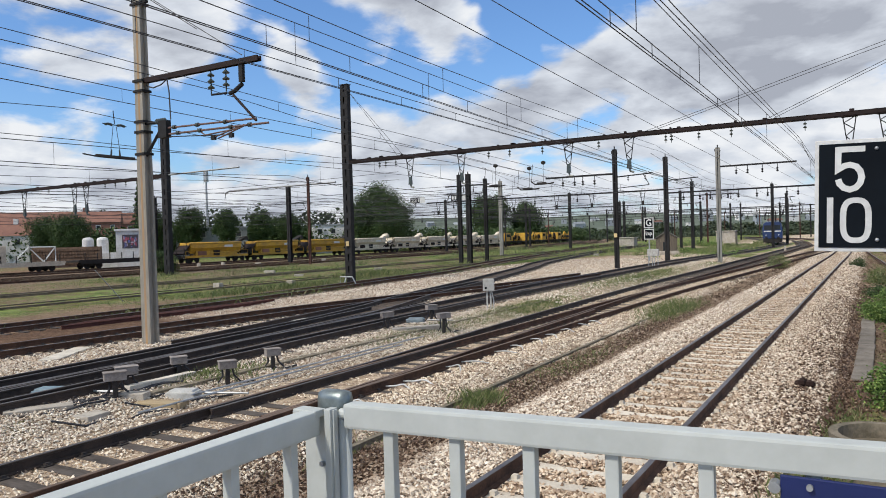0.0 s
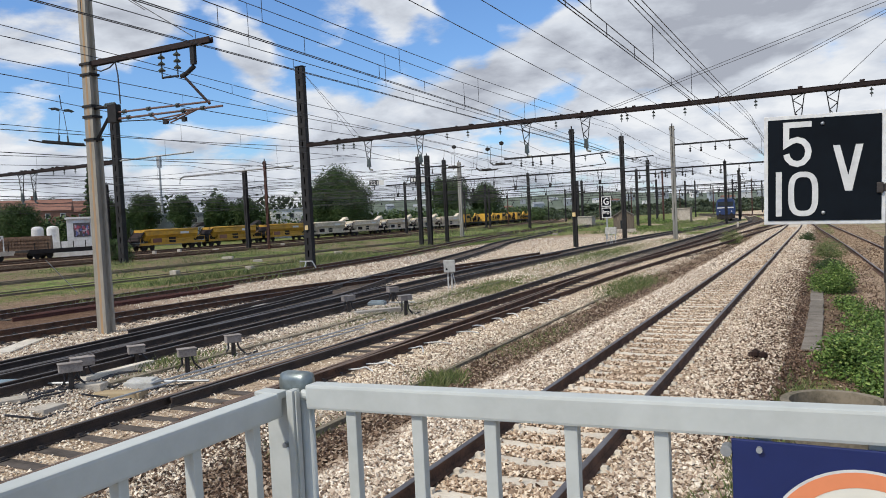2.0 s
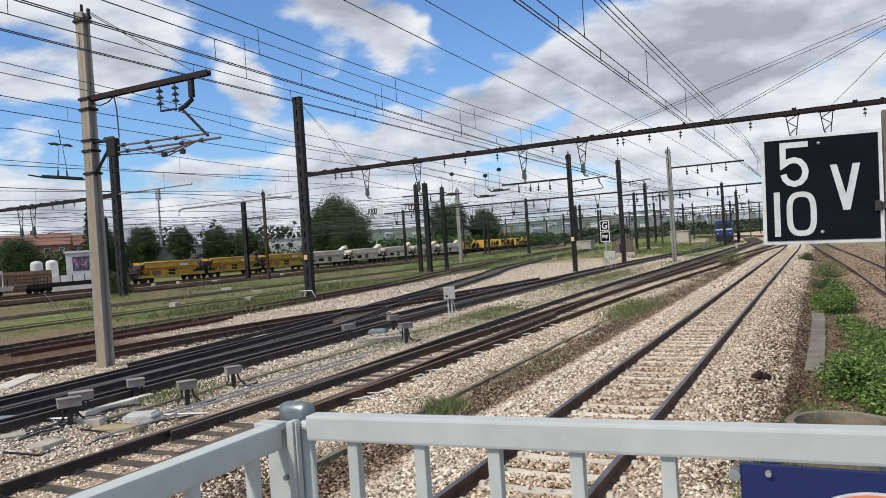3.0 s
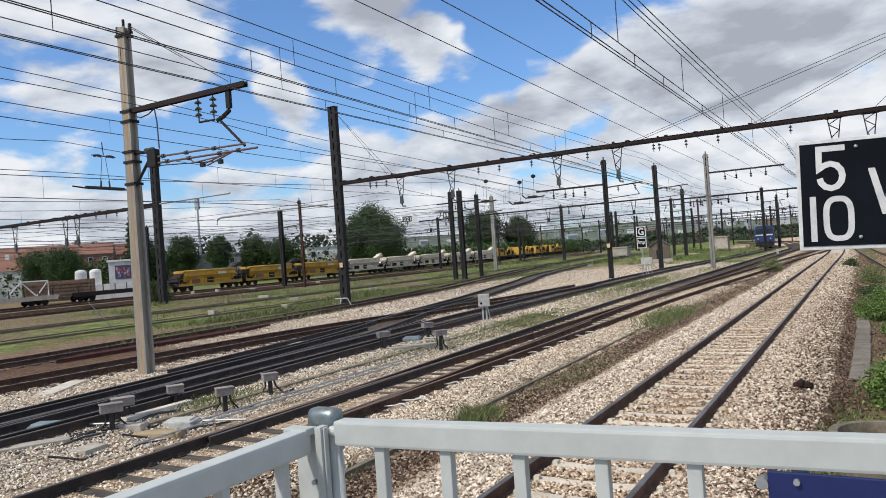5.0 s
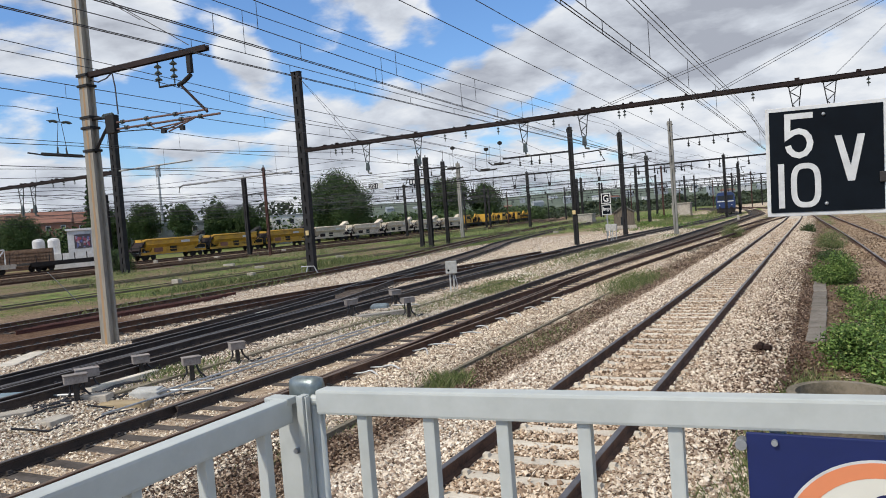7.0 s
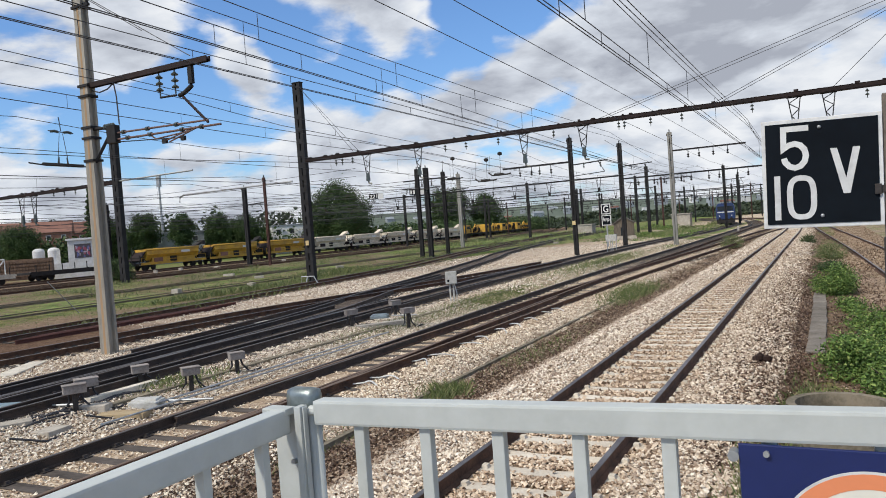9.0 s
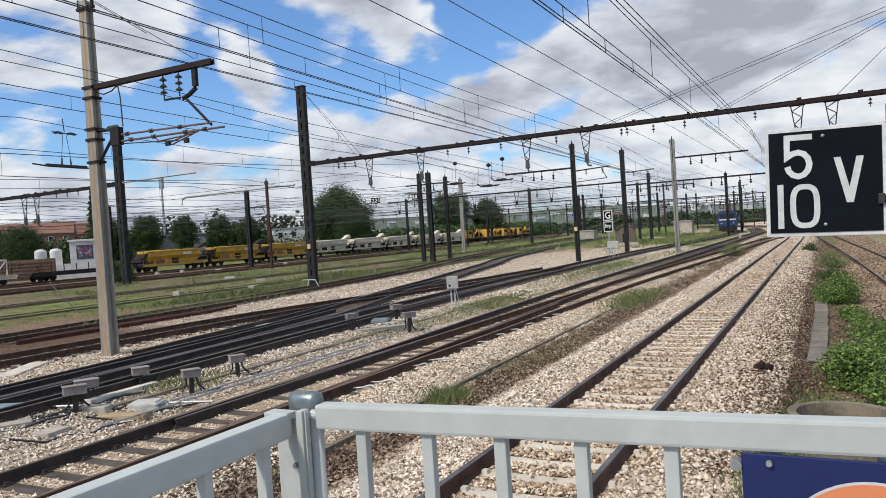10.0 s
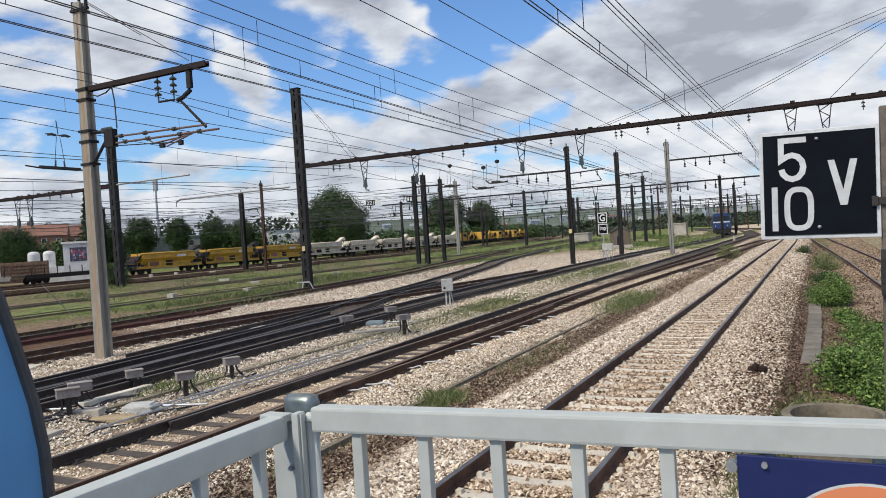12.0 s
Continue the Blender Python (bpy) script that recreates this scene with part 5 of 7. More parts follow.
def hopper_wagon(y, paint, label, group):
    t = thing("hopper_wagon", label, "wagon", pose(-94.26, y, -0.2), group)
    part("underframe", Shape().box(-1.25, 1.25, -6.7, 6.7, 0.85, 1.15).box(-0.2, 0.2, -7.1, 7.1, 0.95, 1.1), UNDER, t)
    hull = Shape()
    sec = [(-0.9, 1.5), (0.9, 1.5), (1.45, 2.35), (1.45, 3.05), (1.2, 3.25), (-1.2, 3.25), (-1.45, 3.05), (-1.45, 2.35)]
    hull.prism(sec, -5.6, 5.0)
    part("hopper", hull, paint, t, bevel=0.04)
    part("top_roll", Shape().tube([(1.32, -5.7, 3.12), (1.32, 5.1, 3.12)], 0.20, 10), paint, t, smooth=True)
    part("lip", Shape().prism([(1.44, 2.30), (1.56, 2.36), (1.56, 2.42), (1.44, 2.46)], -5.5, 4.9), paint, t)
    truss = Shape()
    for k in range(6):
        y0 = -4.9 + 1.65 * k
        truss.tube([(1.28, y0, 1.18), (1.12, y0 + 0.8, 1.9), (1.28, y0 + 1.6, 1.18)], 0.05, 5)
    part("truss", truss, paint, t)
    part("compressor", Shape().box(0.7, 1.38, -4.2, -2.5, 1.2, 1.85).box(0.75, 1.42, -4.05, -3.5, 1.3, 1.7), BRICK_RED if paint is YELLOW else RUSTBEAM, t, "rusty brown equipment case", bevel=0.03)
    part("pipe", Shape().tube([(1.4, -1.8, 1.55), (1.4, 1.0, 1.5), (1.4, 4.6, 1.75), (1.4, 5.6, 2.2)], 0.06, 6), paint, t)
    for y0, y1 in ((-5.6, -7.0), (5.0, 6.9)):
        ends = Shape().box(-1.1, 1.1, min(y0, y1) + 0.2, max(y0, y1) - 0.3, 1.3, 2.1)
        for x in (-1.2, 1.2):
            ends.tube([(x, y0, 3.1), (x, y1, 1.5), (x, y1, 1.1)], 0.07, 5).tube([(x, y0, 1.4), (x, y1, 2.4)], 0.06, 5).tube([(x, (y0 + y1) / 2, 1.1), (x, (y0 + y1) / 2, 3.3)], 0.05, 5)
        part("end_gear", ends, UNDER if paint is YELLOW else RUSTBEAM, t, "dark end gear and conveyor frame")
    part("lower_body", Shape().box(0.6, 1.3, -4.6, -1.0, 1.15, 1.9).box(0.6, 1.32, 0.4, 4.2, 1.12, 1.75), paint, t, bevel=0.03)
    part("side_sill", Shape().box(1.2, 1.3, -6.7, 6.7, 0.82, 1.14), paint, t)
    part("slope_sheet", Shape().prism([(-1.2, 0), (1.2, 0), (1.2, 0.12), (-1.2, 0.12)], 0, 1.9, Matrix.Translation((0, -7.0, 1.5)) @ Matrix.Rotation(radians(42), 4, "X")), paint if paint is not YELLOW else RUSTBEAM, t)
    part("equipment_box", Shape().box(0.7, 1.36, -0.9, 0.3, 1.12, 1.95), UNDER, t)
    part("conveyor", Shape().prism([(-0.5, 0), (0.5, 0), (0.5, 0.35), (-0.5, 0.35)], 0, 4.2, Matrix.Translation((0, 3.6, 2.3)) @ Matrix.Rotation(radians(22), 4, "X")), paint if paint is not YELLOW else UNDER, t)
    part("conveyor_hood", Shape().box(-0.7, 0.7, 6.6, 7.5, 3.5, 4.1, taper=0.15), paint if paint is not YELLOW else UNDER, t)
    part("walkway_rail", Shape().tube([(1.3, -6.6, 1.9), (1.3, -5.2, 1.9)], 0.03, 5).tube([(1.3, 4.8, 1.9), (1.3, 6.6, 1.9)], 0.03, 5).tube([(1.3, -6.6, 1.1), (1.3, -6.6, 1.9)], 0.03, 5).tube([(1.3, 6.6, 1.1), (1.3, 6.6, 1.9)], 0.03, 5).box(1.2, 1.34, -6.6, 6.6, 1.12, 1.2), paint, t)
    part("data_board", Shape().box(1.505, 1.52, 1.2, 3.0, 2.35, 2.8), SIGN_WHITE, t)
    for dy in (-4.9, 4.9):
        bogie(t, 0, dy, 0)
    return t


def flat_wagon(y, label):
    t = thing("flat_wagon", label, "wagon", pose(-94.26, y, -0.2))
    part("deck", Shape().box(-1.4, 1.4, -8.5, 8.5, 0.95, 1.25), UNDER, t, bevel=0.02)
    part("side_sill", Shape().box(1.35, 1.45, -8.3, 8.3, 0.7, 1.3), UNDER, t)
    for k in range(9):
        part("stake", Shape().box(1.38, 1.46, -7.6 + 1.9 * k - 0.05, -7.6 + 1.9 * k + 0.05, 1.2, 2.2), UNDER, t)
    for dy in (-6, 6):
        bogie(t, 0, dy, 0)
    return t


def work_machine(y, length, label):
    t = thing("track_machine", label, "rail machine", pose(-94.26, y, -0.2), "yellow track machines")
    part("frame", Shape().box(-1.3, 1.3, -length / 2, length / 2, 0.9, 1.3), UNDER, t)
    part("cab", Shape().box(-1.4, 1.4, -length / 2, -length / 2 + 3.0, 1.3, 3.7), YELLOW, t, bevel=0.08)
    part("window", Shape().box(1.395, 1.41, -length / 2 + 0.4, -length / 2 + 2.5, 2.5, 3.3), GLASS, t)
    part("engine_house", Shape().box(-1.2, 1.2, -length / 2 + 3.6, 0.4, 1.3, 2.8), YELLOW, t, bevel=0.06)
    part("boom", Shape().tube([(0.4, 0, 1.4), (0.4, 2.4, 3.7), (0.4, length / 2 - 0.6, 2.2)], 0.28, 6), YELLOW, t)
    part("tool_rack", Shape().box(-1.1, 1.1, 1.4, length / 2 - 0.4, 1.3, 2.0), YELLOW, t)
    rng = random.Random(int(y))
    for k in range(14):
        yy, zz, hh = rng.uniform(-length / 2 + 3, length / 2 - 0.5), rng.uniform(1.2, 2.2), rng.uniform(0.4, 1.3)
        part("fitting", Shape().box(0.9, 1.42, yy - rng.uniform(0.15, 0.6), yy + 0.2, zz, zz + hh), (YELLOW, UNDER, RUSTBEAM)[k % 3], t)
    for k in range(5):
        yy = rng.uniform(-length / 2 + 3, length / 2 - 0.5)
        part("hose_frame", Shape().tube([(1.2, yy, 1.3), (1.2, yy + 0.6, rng.uniform(2.8, 3.9)), (1.2, yy + 1.4, 1.6)], 0.07, 5), (YELLOW, UNDER)[k % 2], t)
    for dy in (-length / 2 + 2, length / 2 - 2):
        bogie(t, 0, dy, 0)


for k in range(3):
    hopper_wagon(85.45 + 14.3 * k, YELLOW, "yellow ballast hopper wagon with dark conveyor in the yard", "yellow hopper wagons")
for k in range(3, 8):
    hopper_wagon(85.45 + 14.3 * k, WAGON_WHITE, "dusty cream ballast hopper wagon with conveyor in the yard", "cream hopper wagons")
for k in range(4):
    work_machine(85.45 + 14.3 * 8.1 + 13.6 * k, 12.2, "yellow track maintenance machine with boom parked in the yard")
flat_wagon(69.3, "empty black flat wagon with upright stakes")
w = flat_wagon(50.5, "cream flat wagon with white lattice frames on it")
for o in w.children:
    if o.name.startswith(("deck", "side_sill")):
        o.data.materials.clear()
        o.data.materials.append(WAGON_WHITE)
part("frame_load", Shape().tube([(0.5, 2.0, 1.25), (0.5, 4.0, 3.2), (0.5, 6.0, 1.25)], 0.1, 5).tube([(0.5, 4.0, 3.2), (0.5, 7.6, 3.2), (0.5, 7.6, 1.25)], 0.1, 5).tube([(0.5, 6.0, 1.25), (0.5, 7.6, 3.2)], 0.08, 5), SIGN_WHITE, w)
part("crate", Shape().box(-1.2, 1.2, -7.0, 0.8, 1.26, 3.4), WAGON_WHITE, w, bevel=0.03)


def blue_locomotive():
    t = thing("locomotive", "dark blue electric locomotive standing on the far track", "locomotive", pose(-14.4, 132, -0.05, 0, 0, 5.2))
    prof = [(-1.48, 1.0), (1.48, 1.0), (1.5, 2.6), (1.32, 3.5), (1.0, 3.75), (-1.0, 3.75), (-1.32, 3.5), (-1.5, 2.6)]
    part("body", Shape().prism(prof, 0, 15.5), LOCO_BLUE, t, bevel=0.08)
    for x in (-0.68, 0.68):
        part("windscreen", Shape().box(x - 0.55, x + 0.55, -0.012, 0.03, 2.45, 3.2), GLASS, t)
        part("headlight", Shape().tube([(x * 1.4, -0.04, 1.6), (x * 1.4, 0.05, 1.6)], 0.09, 12), SIGN_WHITE, t)
    for x in (-0.9, 0.9):
        part("buffer", Shape().tube([(x, -0.55, 1.06), (x, 0, 1.06)], 0.09, 8).tube([(x, -0.6, 1.06), (x, -0.54, 1.06)], 0.24, 12), UNDER, t)
    part("white_band", Shape().box(-1.3, 1.3, -0.01, 0.02, 2.12, 2.3), SIGN_WHITE, t)
    part("skirt", Shape().box(-1.4, 1.4, 0.1, 15.4, 0.35, 1.0), UNDER, t)
    for k in range(4):
        part("side_window", Shape().box(-1.515, -1.49, 2 + 3 * k, 3.4 + 3 * k, 2.2, 2.9), GLASS, t)
        part("side_window", Shape().box(1.49, 1.515, 2 + 3 * k, 3.4 + 3 * k, 2.2, 2.9), GLASS, t)
    part("pantograph", Shape().tube([(-0.6, 3, 3.75), (-0.6, 4.6, 4.5), (-0.6, 3.2, 5.2)], 0.04, 5).tube([(0.6, 3, 3.75), (0.6, 4.6, 4.5), (0.6, 3.2, 5.2)], 0.04, 5).tube([(-0.9, 3.2, 5.2), (0.9, 3.2, 5.2)], 0.05, 5), UNDER, t)
    for y in (3.2, 12.2):
        bogie(t, 0, y, 0)


blue_locomotive()


# ---- lineside huts, boxes and slabs ----
def cable_box(x, y, turn=0.0, tall=0.52, wide=0.34, mat=BOXGREY):
    t = thing("cable_box", "dusty grey cable box on a stalk beside the points", "junction box", pose(x, y, ground_height(x, y), 0, 0, turn), "cable boxes")
    part("box", Shape().box(-wide / 2, wide / 2, -0.11, 0.11, tall - 0.15, tall), mat, t, bevel=0.012)
    part("lid", Shape().box(-wide / 2 - 0.012, wide / 2 + 0.012, -0.122, 0.122, tall, tall + 0.022), mat, t, bevel=0.008)
    part("stalk", Shape().box(-0.05, 0.05, -0.04, 0.04, -0.2, tall - 0.15, taper=0.01), PLATE, t)
    for k, dx in enumerate((-0.1, 0.0, 0.1)):
        part("cable", Shape().tube([(dx, 0.05, tall - 0.14), (dx * 1.2 + 0.03, 0.07, 0.18), (dx * 1.6 + 0.12 * (k - 0.6), 0.10, -0.02), (dx * 2 + 0.3 * (k - 0.6), 0.16, 0.02)], 0.022, 6), WIRE, t)
    return t


for x, y, turn, tall, wide in ((-12.54, 8.88, 60, 0.50, 0.40), (-12.93, 9.42, 60, 0.48, 0.42), (-13.26, 10.97, 58, 0.42, 0.34), (-11.93, 11.13, 58, 0.50, 0.36), (-12.14, 12.72, 60, 0.48, 0.34), (-13.45, 19.3, 60, 0.54, 0.40),
                              (-13.2, 21.6, 60, 0.56, 0.38), (-11.8, 20.05, 60, 0.62, 0.42)):
    cable_box(x, y, turn, tall, wide)


def slab(x, y, w, d, h, turn, mat, label, name="concrete_slab"):
    s = Shape().box(-w / 2, w / 2, -d / 2, d / 2, -0.1, h)
    ob = part(name, s, mat, bevel=0.015, at=pose(x, y, float(ground_height(x, y)), 0, 0, turn))
    tagged(ob, label, "slab" if "board" not in name else "board")


slab(-11.69, 9.24, 0.95, 0.34, 0.10, 20, surface("pale_timber", (0.42, 0.33, 0.20), (0.28, 0.21, 0.13), 30, 4, 0.8, stretch=(0.3, 1, 1)), "weathered timber board on the ballast", "timber_board")
slab(-12.88, 10.2, 0.20, 1.7, 0.12, 2, PALE_CONC, "pale concrete trough cover among cables")
slab(-12.4, 9.17, 0.55, 0.3, 0.10, 25, CONCRETE, "pale concrete lid on the ballast")
slab(-18.2, 20.4, 1.2, 0.8, 0.06, 20, PALE_CONC, "flat pale concrete slab beside the siding")
slab(-19.0, 12.0, 0.5, 2.2, 0.05, 35, PALE_CONC, "flat pale concrete slab near the pole")


slab(-12.9, 7.6, 0.35, 1.1, 0.07, -30, CONCRETE, "pale concrete trough cover among cables")
slab(-12.6, 19.7, 0.3, 1.6, 0.08, -35, CONCRETE, "pale concrete trough cover between the cable boxes")
slab(-12.0, 8.0, 0.4, 0.5, 0.06, 10, CONCRETE, "small pale concrete lid on the ballast")


def point_motor(x, y, turn, mat, label):
    t = thing("point_motor", label, "machine", pose(x, y, float(ground_height(x, y)), 0, 0, turn))
    part("case", Shape().box(-0.30, 0.30, -0.19, 0.19, -0.05, 0.13), mat, t, bevel=0.03)
    part("lid", Shape().box(-0.26, 0.26, -0.16, 0.16, 0.128, 0.165, taper=0.02), mat, t, bevel=0.01)
    part("foot", Shape().box(-0.4, 0.4, -0.26, 0.26, -0.12, -0.02), PLATE, t)
    part("rod", Shape().tube([(0.4, 0.05, 0.08), (1.3, 0.05, 0.06)], 0.025, 6), STEEL, t)


point_motor(-11.85, 9.9, 25, PALEBOX, "dusty grey point motor beside the timber-sleepered track")
point_motor(-14.0, 8.5, 25, surface("blue_grey_case", (0.16, 0.23, 0.27), (0.10, 0.14, 0.16), 20, 4, 0.6), "blue-grey point motor beside the dark rails")
point_motor(-13.6, 21.2, 20, surface("steel_blue_case", (0.18, 0.23, 0.26), (0.10, 0.12, 0.13), 20, 4, 0.6), "steel-blue point motor between the cable boxes")

# cables, trough and rods beside the second track
rnd = random.Random(4)
for k in range(9):
    x, y = rnd.uniform(-13.2, -11.8), rnd.uniform(7.0, 9.5)
    pts = [(x, y, -0.19)]
    for _ in range(6):
        x += rnd.uniform(-0.15, 0.3)
        y += rnd.uniform(0.1, 0.45)
        pts.append((x, y, float(ground_height(x, y)) + rnd.uniform(0.01, 0.06)))
    tagged(part("loose_cable", Shape().tube(pts, 0.02, 6), WIRE), "loose black signalling cable lying on the ballast", "cable", "loose cables")
for a, b, z in (((-11.25, 8.4), (-11.35, 17.0), -0.26), ((-11.5, 9.8), (-11.6, 18.5), -0.24)):
    tagged(part("point_rod", Shape().tube([(*a, z), ((a[0] + b[0]) / 2, (a[1] + b[1]) / 2, z + 0.01), (*b, z)], 0.02, 6), STEEL), "pale steel point rod along the track", "rod", "point rods")
tagged(part("cable_trough", Shape().prism([(-0.11, -0.12), (0.11, -0.12), (0.11, 0.05), (-0.11, 0.05)], 0, 21, pose(-12.35, 9.3, -0.25, 0, 0, 0.5)), MOSSY), "narrow mossy concrete cable trough beside the track", "trough")
tagged(part("timber_edging", Shape().prism([(-0.05, -0.2), (0.05, -0.2), (0.05, 0.06), (-0.05, 0.06)], 0, 22, pose(-6.95, 8.0, -0.535, 0, 0, 0.6)), MOSSY), "dark timber edging strip in the soil between tracks", "edging")
for k in range(14):
    y = 8.5 + 1.2 * k + rnd.uniform(-0.35, 0.35)
    x = -8.45 + rnd.uniform(-0.06, 0.06)
    reach = rnd.uniform(0.25, 0.55)
    pts = [(x - 0.22, y - 0.05, -0.33), (x, y, -0.33 + rnd.uniform(0, 0.05)), (x + reach * 0.5, y + 0.05, -0.32 + rnd.uniform(0, 0.05)), (x + reach, y + rnd.uniform(-0.2, 0.3), -0.37)]
    tagged(part("white_cable", Shape().tube(glide([(q[1], q[0], q[2]) for q in pts], 0.05), 0.016, 6), SIGN_WHITE), "short white bonding cable curling from the rail", "cable", "white bonding cables")

t = thing("relay_cabinet", "pale grey relay cabinet on two legs with a round hole", "cabinet", pose(-13.15, 25.9, -0.2, 0, 0, 30))
part("case", Shape().box(-0.22, 0.22, -0.16, 0.16, 0.72, 1.2), PALEBOX, t, bevel=0.03)
for x in (-0.07, 0.07):
    part("leg", Shape().box(x - 0.03, x + 0.03, -0.03, 0.03, -0.2, 0.73), PALEBOX, t)
# flat black disc on the case, drawn for the shade in the hole
part("lock_hole", Shape().tube([(-0.12, -0.165, 0.85), (-0.12, -0.155, 0.85)], 0.045, 12), SIGN_BLACK, t)
part("white_cable", Shape().tube([(0.12, 0.06, 0.72), (0.2, 0.1, 0.3), (0.18, 0.12, 0.0)], 0.02, 6), SIGN_WHITE, t)

for x, y in ((-15.86, 60.7), (-15.3, 60.3)):
    t = thing("relay_cabinet", "small pale relay cabinet on a thin post", "cabinet", pose(x, y, -0.2), "small relay cabinets")
    part("case", Shape().box(-0.22, 0.22, -0.15, 0.15, 0.9, 1.45), PALEBOX, t, bevel=0.02)
    for dx in (-0.15, 0.15):
        part("leg", Shape().box(dx - 0.03, dx + 0.03, -0.03, 0.03, -0.2, 0.9), STEEL, t)

t = thing("lineside_hut", "small weathered timber hut with a pitched grey roof and dark doorway", "hut", pose(-22.0, 92, 0.2, 0, 0, 12) @ Matrix.Diagonal((0.72, 0.72, 0.72, 1)))
BOARDS = surface("grey_boards", (0.16, 0.135, 0.105), (0.09, 0.075, 0.06), 14, 2, 0.9, stretch=(1, 1, 0.1))
part("wall", Shape().prism([(-1.7, -0.5), (1.7, -0.5), (1.7, 2.2), (0, 3.3), (-1.7, 2.2)], -1.6, 1.6), BOARDS, t)
for sx in (-1, 1):
    part("roof", Shape().box(-0.02, 2.25, -1.85, 1.85, 0, 0.12, Matrix.Translation((0, 0, 3.42)) @ Matrix.Rotation(0 if sx > 0 else math.pi, 4, "Z") @ Matrix.Rotation(radians(33), 4, "Y")), surface("hut_roof", (0.16, 0.145, 0.13), (0.10, 0.09, 0.085), 8, 1, 0.9), t)
# no opening cut: a flat dark panel stands in for the shade inside
part("doorway", Shape().box(-0.55, 0.15, -1.62, -1.59, -0.1, 1.6), GLASS, t)
part("step", Shape().box(-2.0, 2.0, -2.4, -1.62, -0.5, 0.1), CONCRETE, t)
for k in range(11):
    part("plank", Shape().box(-1.66 + 0.31 * k, -1.42 + 0.31 * k, -1.612, -1.60, 1.62, 2.2), BOARDS, t)

t = thing("signal_board", "black and white square letter board on a thin post", "sign", pose(-18.7, 71.3, 0.0))
part("post", Shape().box(-0.06, 0.06, -0.05, 0.05, -0.6, 3.9), STEEL, t)
for z, txt in ((3.05, "G"), (1.95, "")):
    part("border", Shape().box(-0.46, 0.46, -0.08, -0.05, z - 0.02, z + 0.98), SIGN_WHITE, t)
    part("face", Shape().box(-0.38, 0.38, -0.09, -0.079, z + 0.06, z + 0.90), SIGN_BLACK, t)
letters("G", -0.26, 3.2, 0.68, 0.52, -0.094, t, 0.02)
letters("Imp", -0.30, 2.22, 0.5, 0.60, -0.094, t, 0.02)

for x, y, h in ((-40.0, 136.7, 1.6), (-22.8, 140, 2.3)):
    t = thing("concrete_cabin", "low pale concrete equipment cabin by the tracks", "cabin", pose(x, y, 0), "equipment cabins")
    part("wall", Shape().box(-1.6, 1.6, -1.2, 1.2, -0.6, h), CONCRETE, t, bevel=0.03)
    part("roof", Shape().box(-1.75, 1.75, -1.35, 1.35, h, h + 0.16), CONCRETE, t)
for x, y, w, h in ((-37.4, 52.5, 1.0, 0.45), (-44, 46, 1.4, 0.25), (-39, 44, 1.1, 0.25), (-33.5, 37, 0.7, 0.5), (-36, 33, 0.8, 0.5), (-62, 63, 0.9, 0.5), (-58, 70, 0.7, 0.6), (-71, 66, 0.6, 0.7), (-77, 63, 0.8, 0.7), (-80, 70, 0.7, 0.6), (-31, 92, 1.0, 0.35), (-9.5, 100, 0.3, 0.9), (-17.5, 120, 0.9, 0.4), (-14, 128, 1.2, 0.4)):
    ob = part("trough_lid", Shape().box(-w * 0.32, w * 0.32, -0.2, 0.2, -0.4, h * 0.7), CONCRETE, bevel=0.02, at=pose(x, y, float(ground_height(x, y)), 0, 0, rnd.uniform(0, 60)))
    tagged(ob, "small pale concrete block standing in the grass", "block", "pale blocks in the grass")
t = thing("leaning_rod", "thin pale rod leaning out of the grass", "rod", pose(-31.83, 23.11, 0.00))
part("rod", Shape().tube([(0, 0, 0), (0.30, -1.66, 1.63)], 0.02, 6), STEEL, t)
t = thing("trestle", "low rusty trestle beside the black mast", "trestle", pose(-29.8, 38.2, -0.2))
part("frame", Shape().tube([(-0.5, 0, 0), (-0.5, 0, 0.5), (0.5, 0, 0.5), (0.8, 0, 0)], 0.04, 6).tube([(0, 0, 0.5), (0.2, -0.5, 0)], 0.04, 6), STEEL, t)
for x, y in ((-17.7, 57.6), (-30.9, 40.1)):
    tagged(part("plate", Shape().box(-0.13, 0.13, -0.26, -0.245, 2.3, 2.62), surface("pale_yellow_plate", (0.62, 0.47, 0.22), (0.5, 0.38, 0.2), 20, 3, 0.6), at=pose(x, y, 0)), "small pale yellow plate fixed on a black mast", "plate", "mast plates")


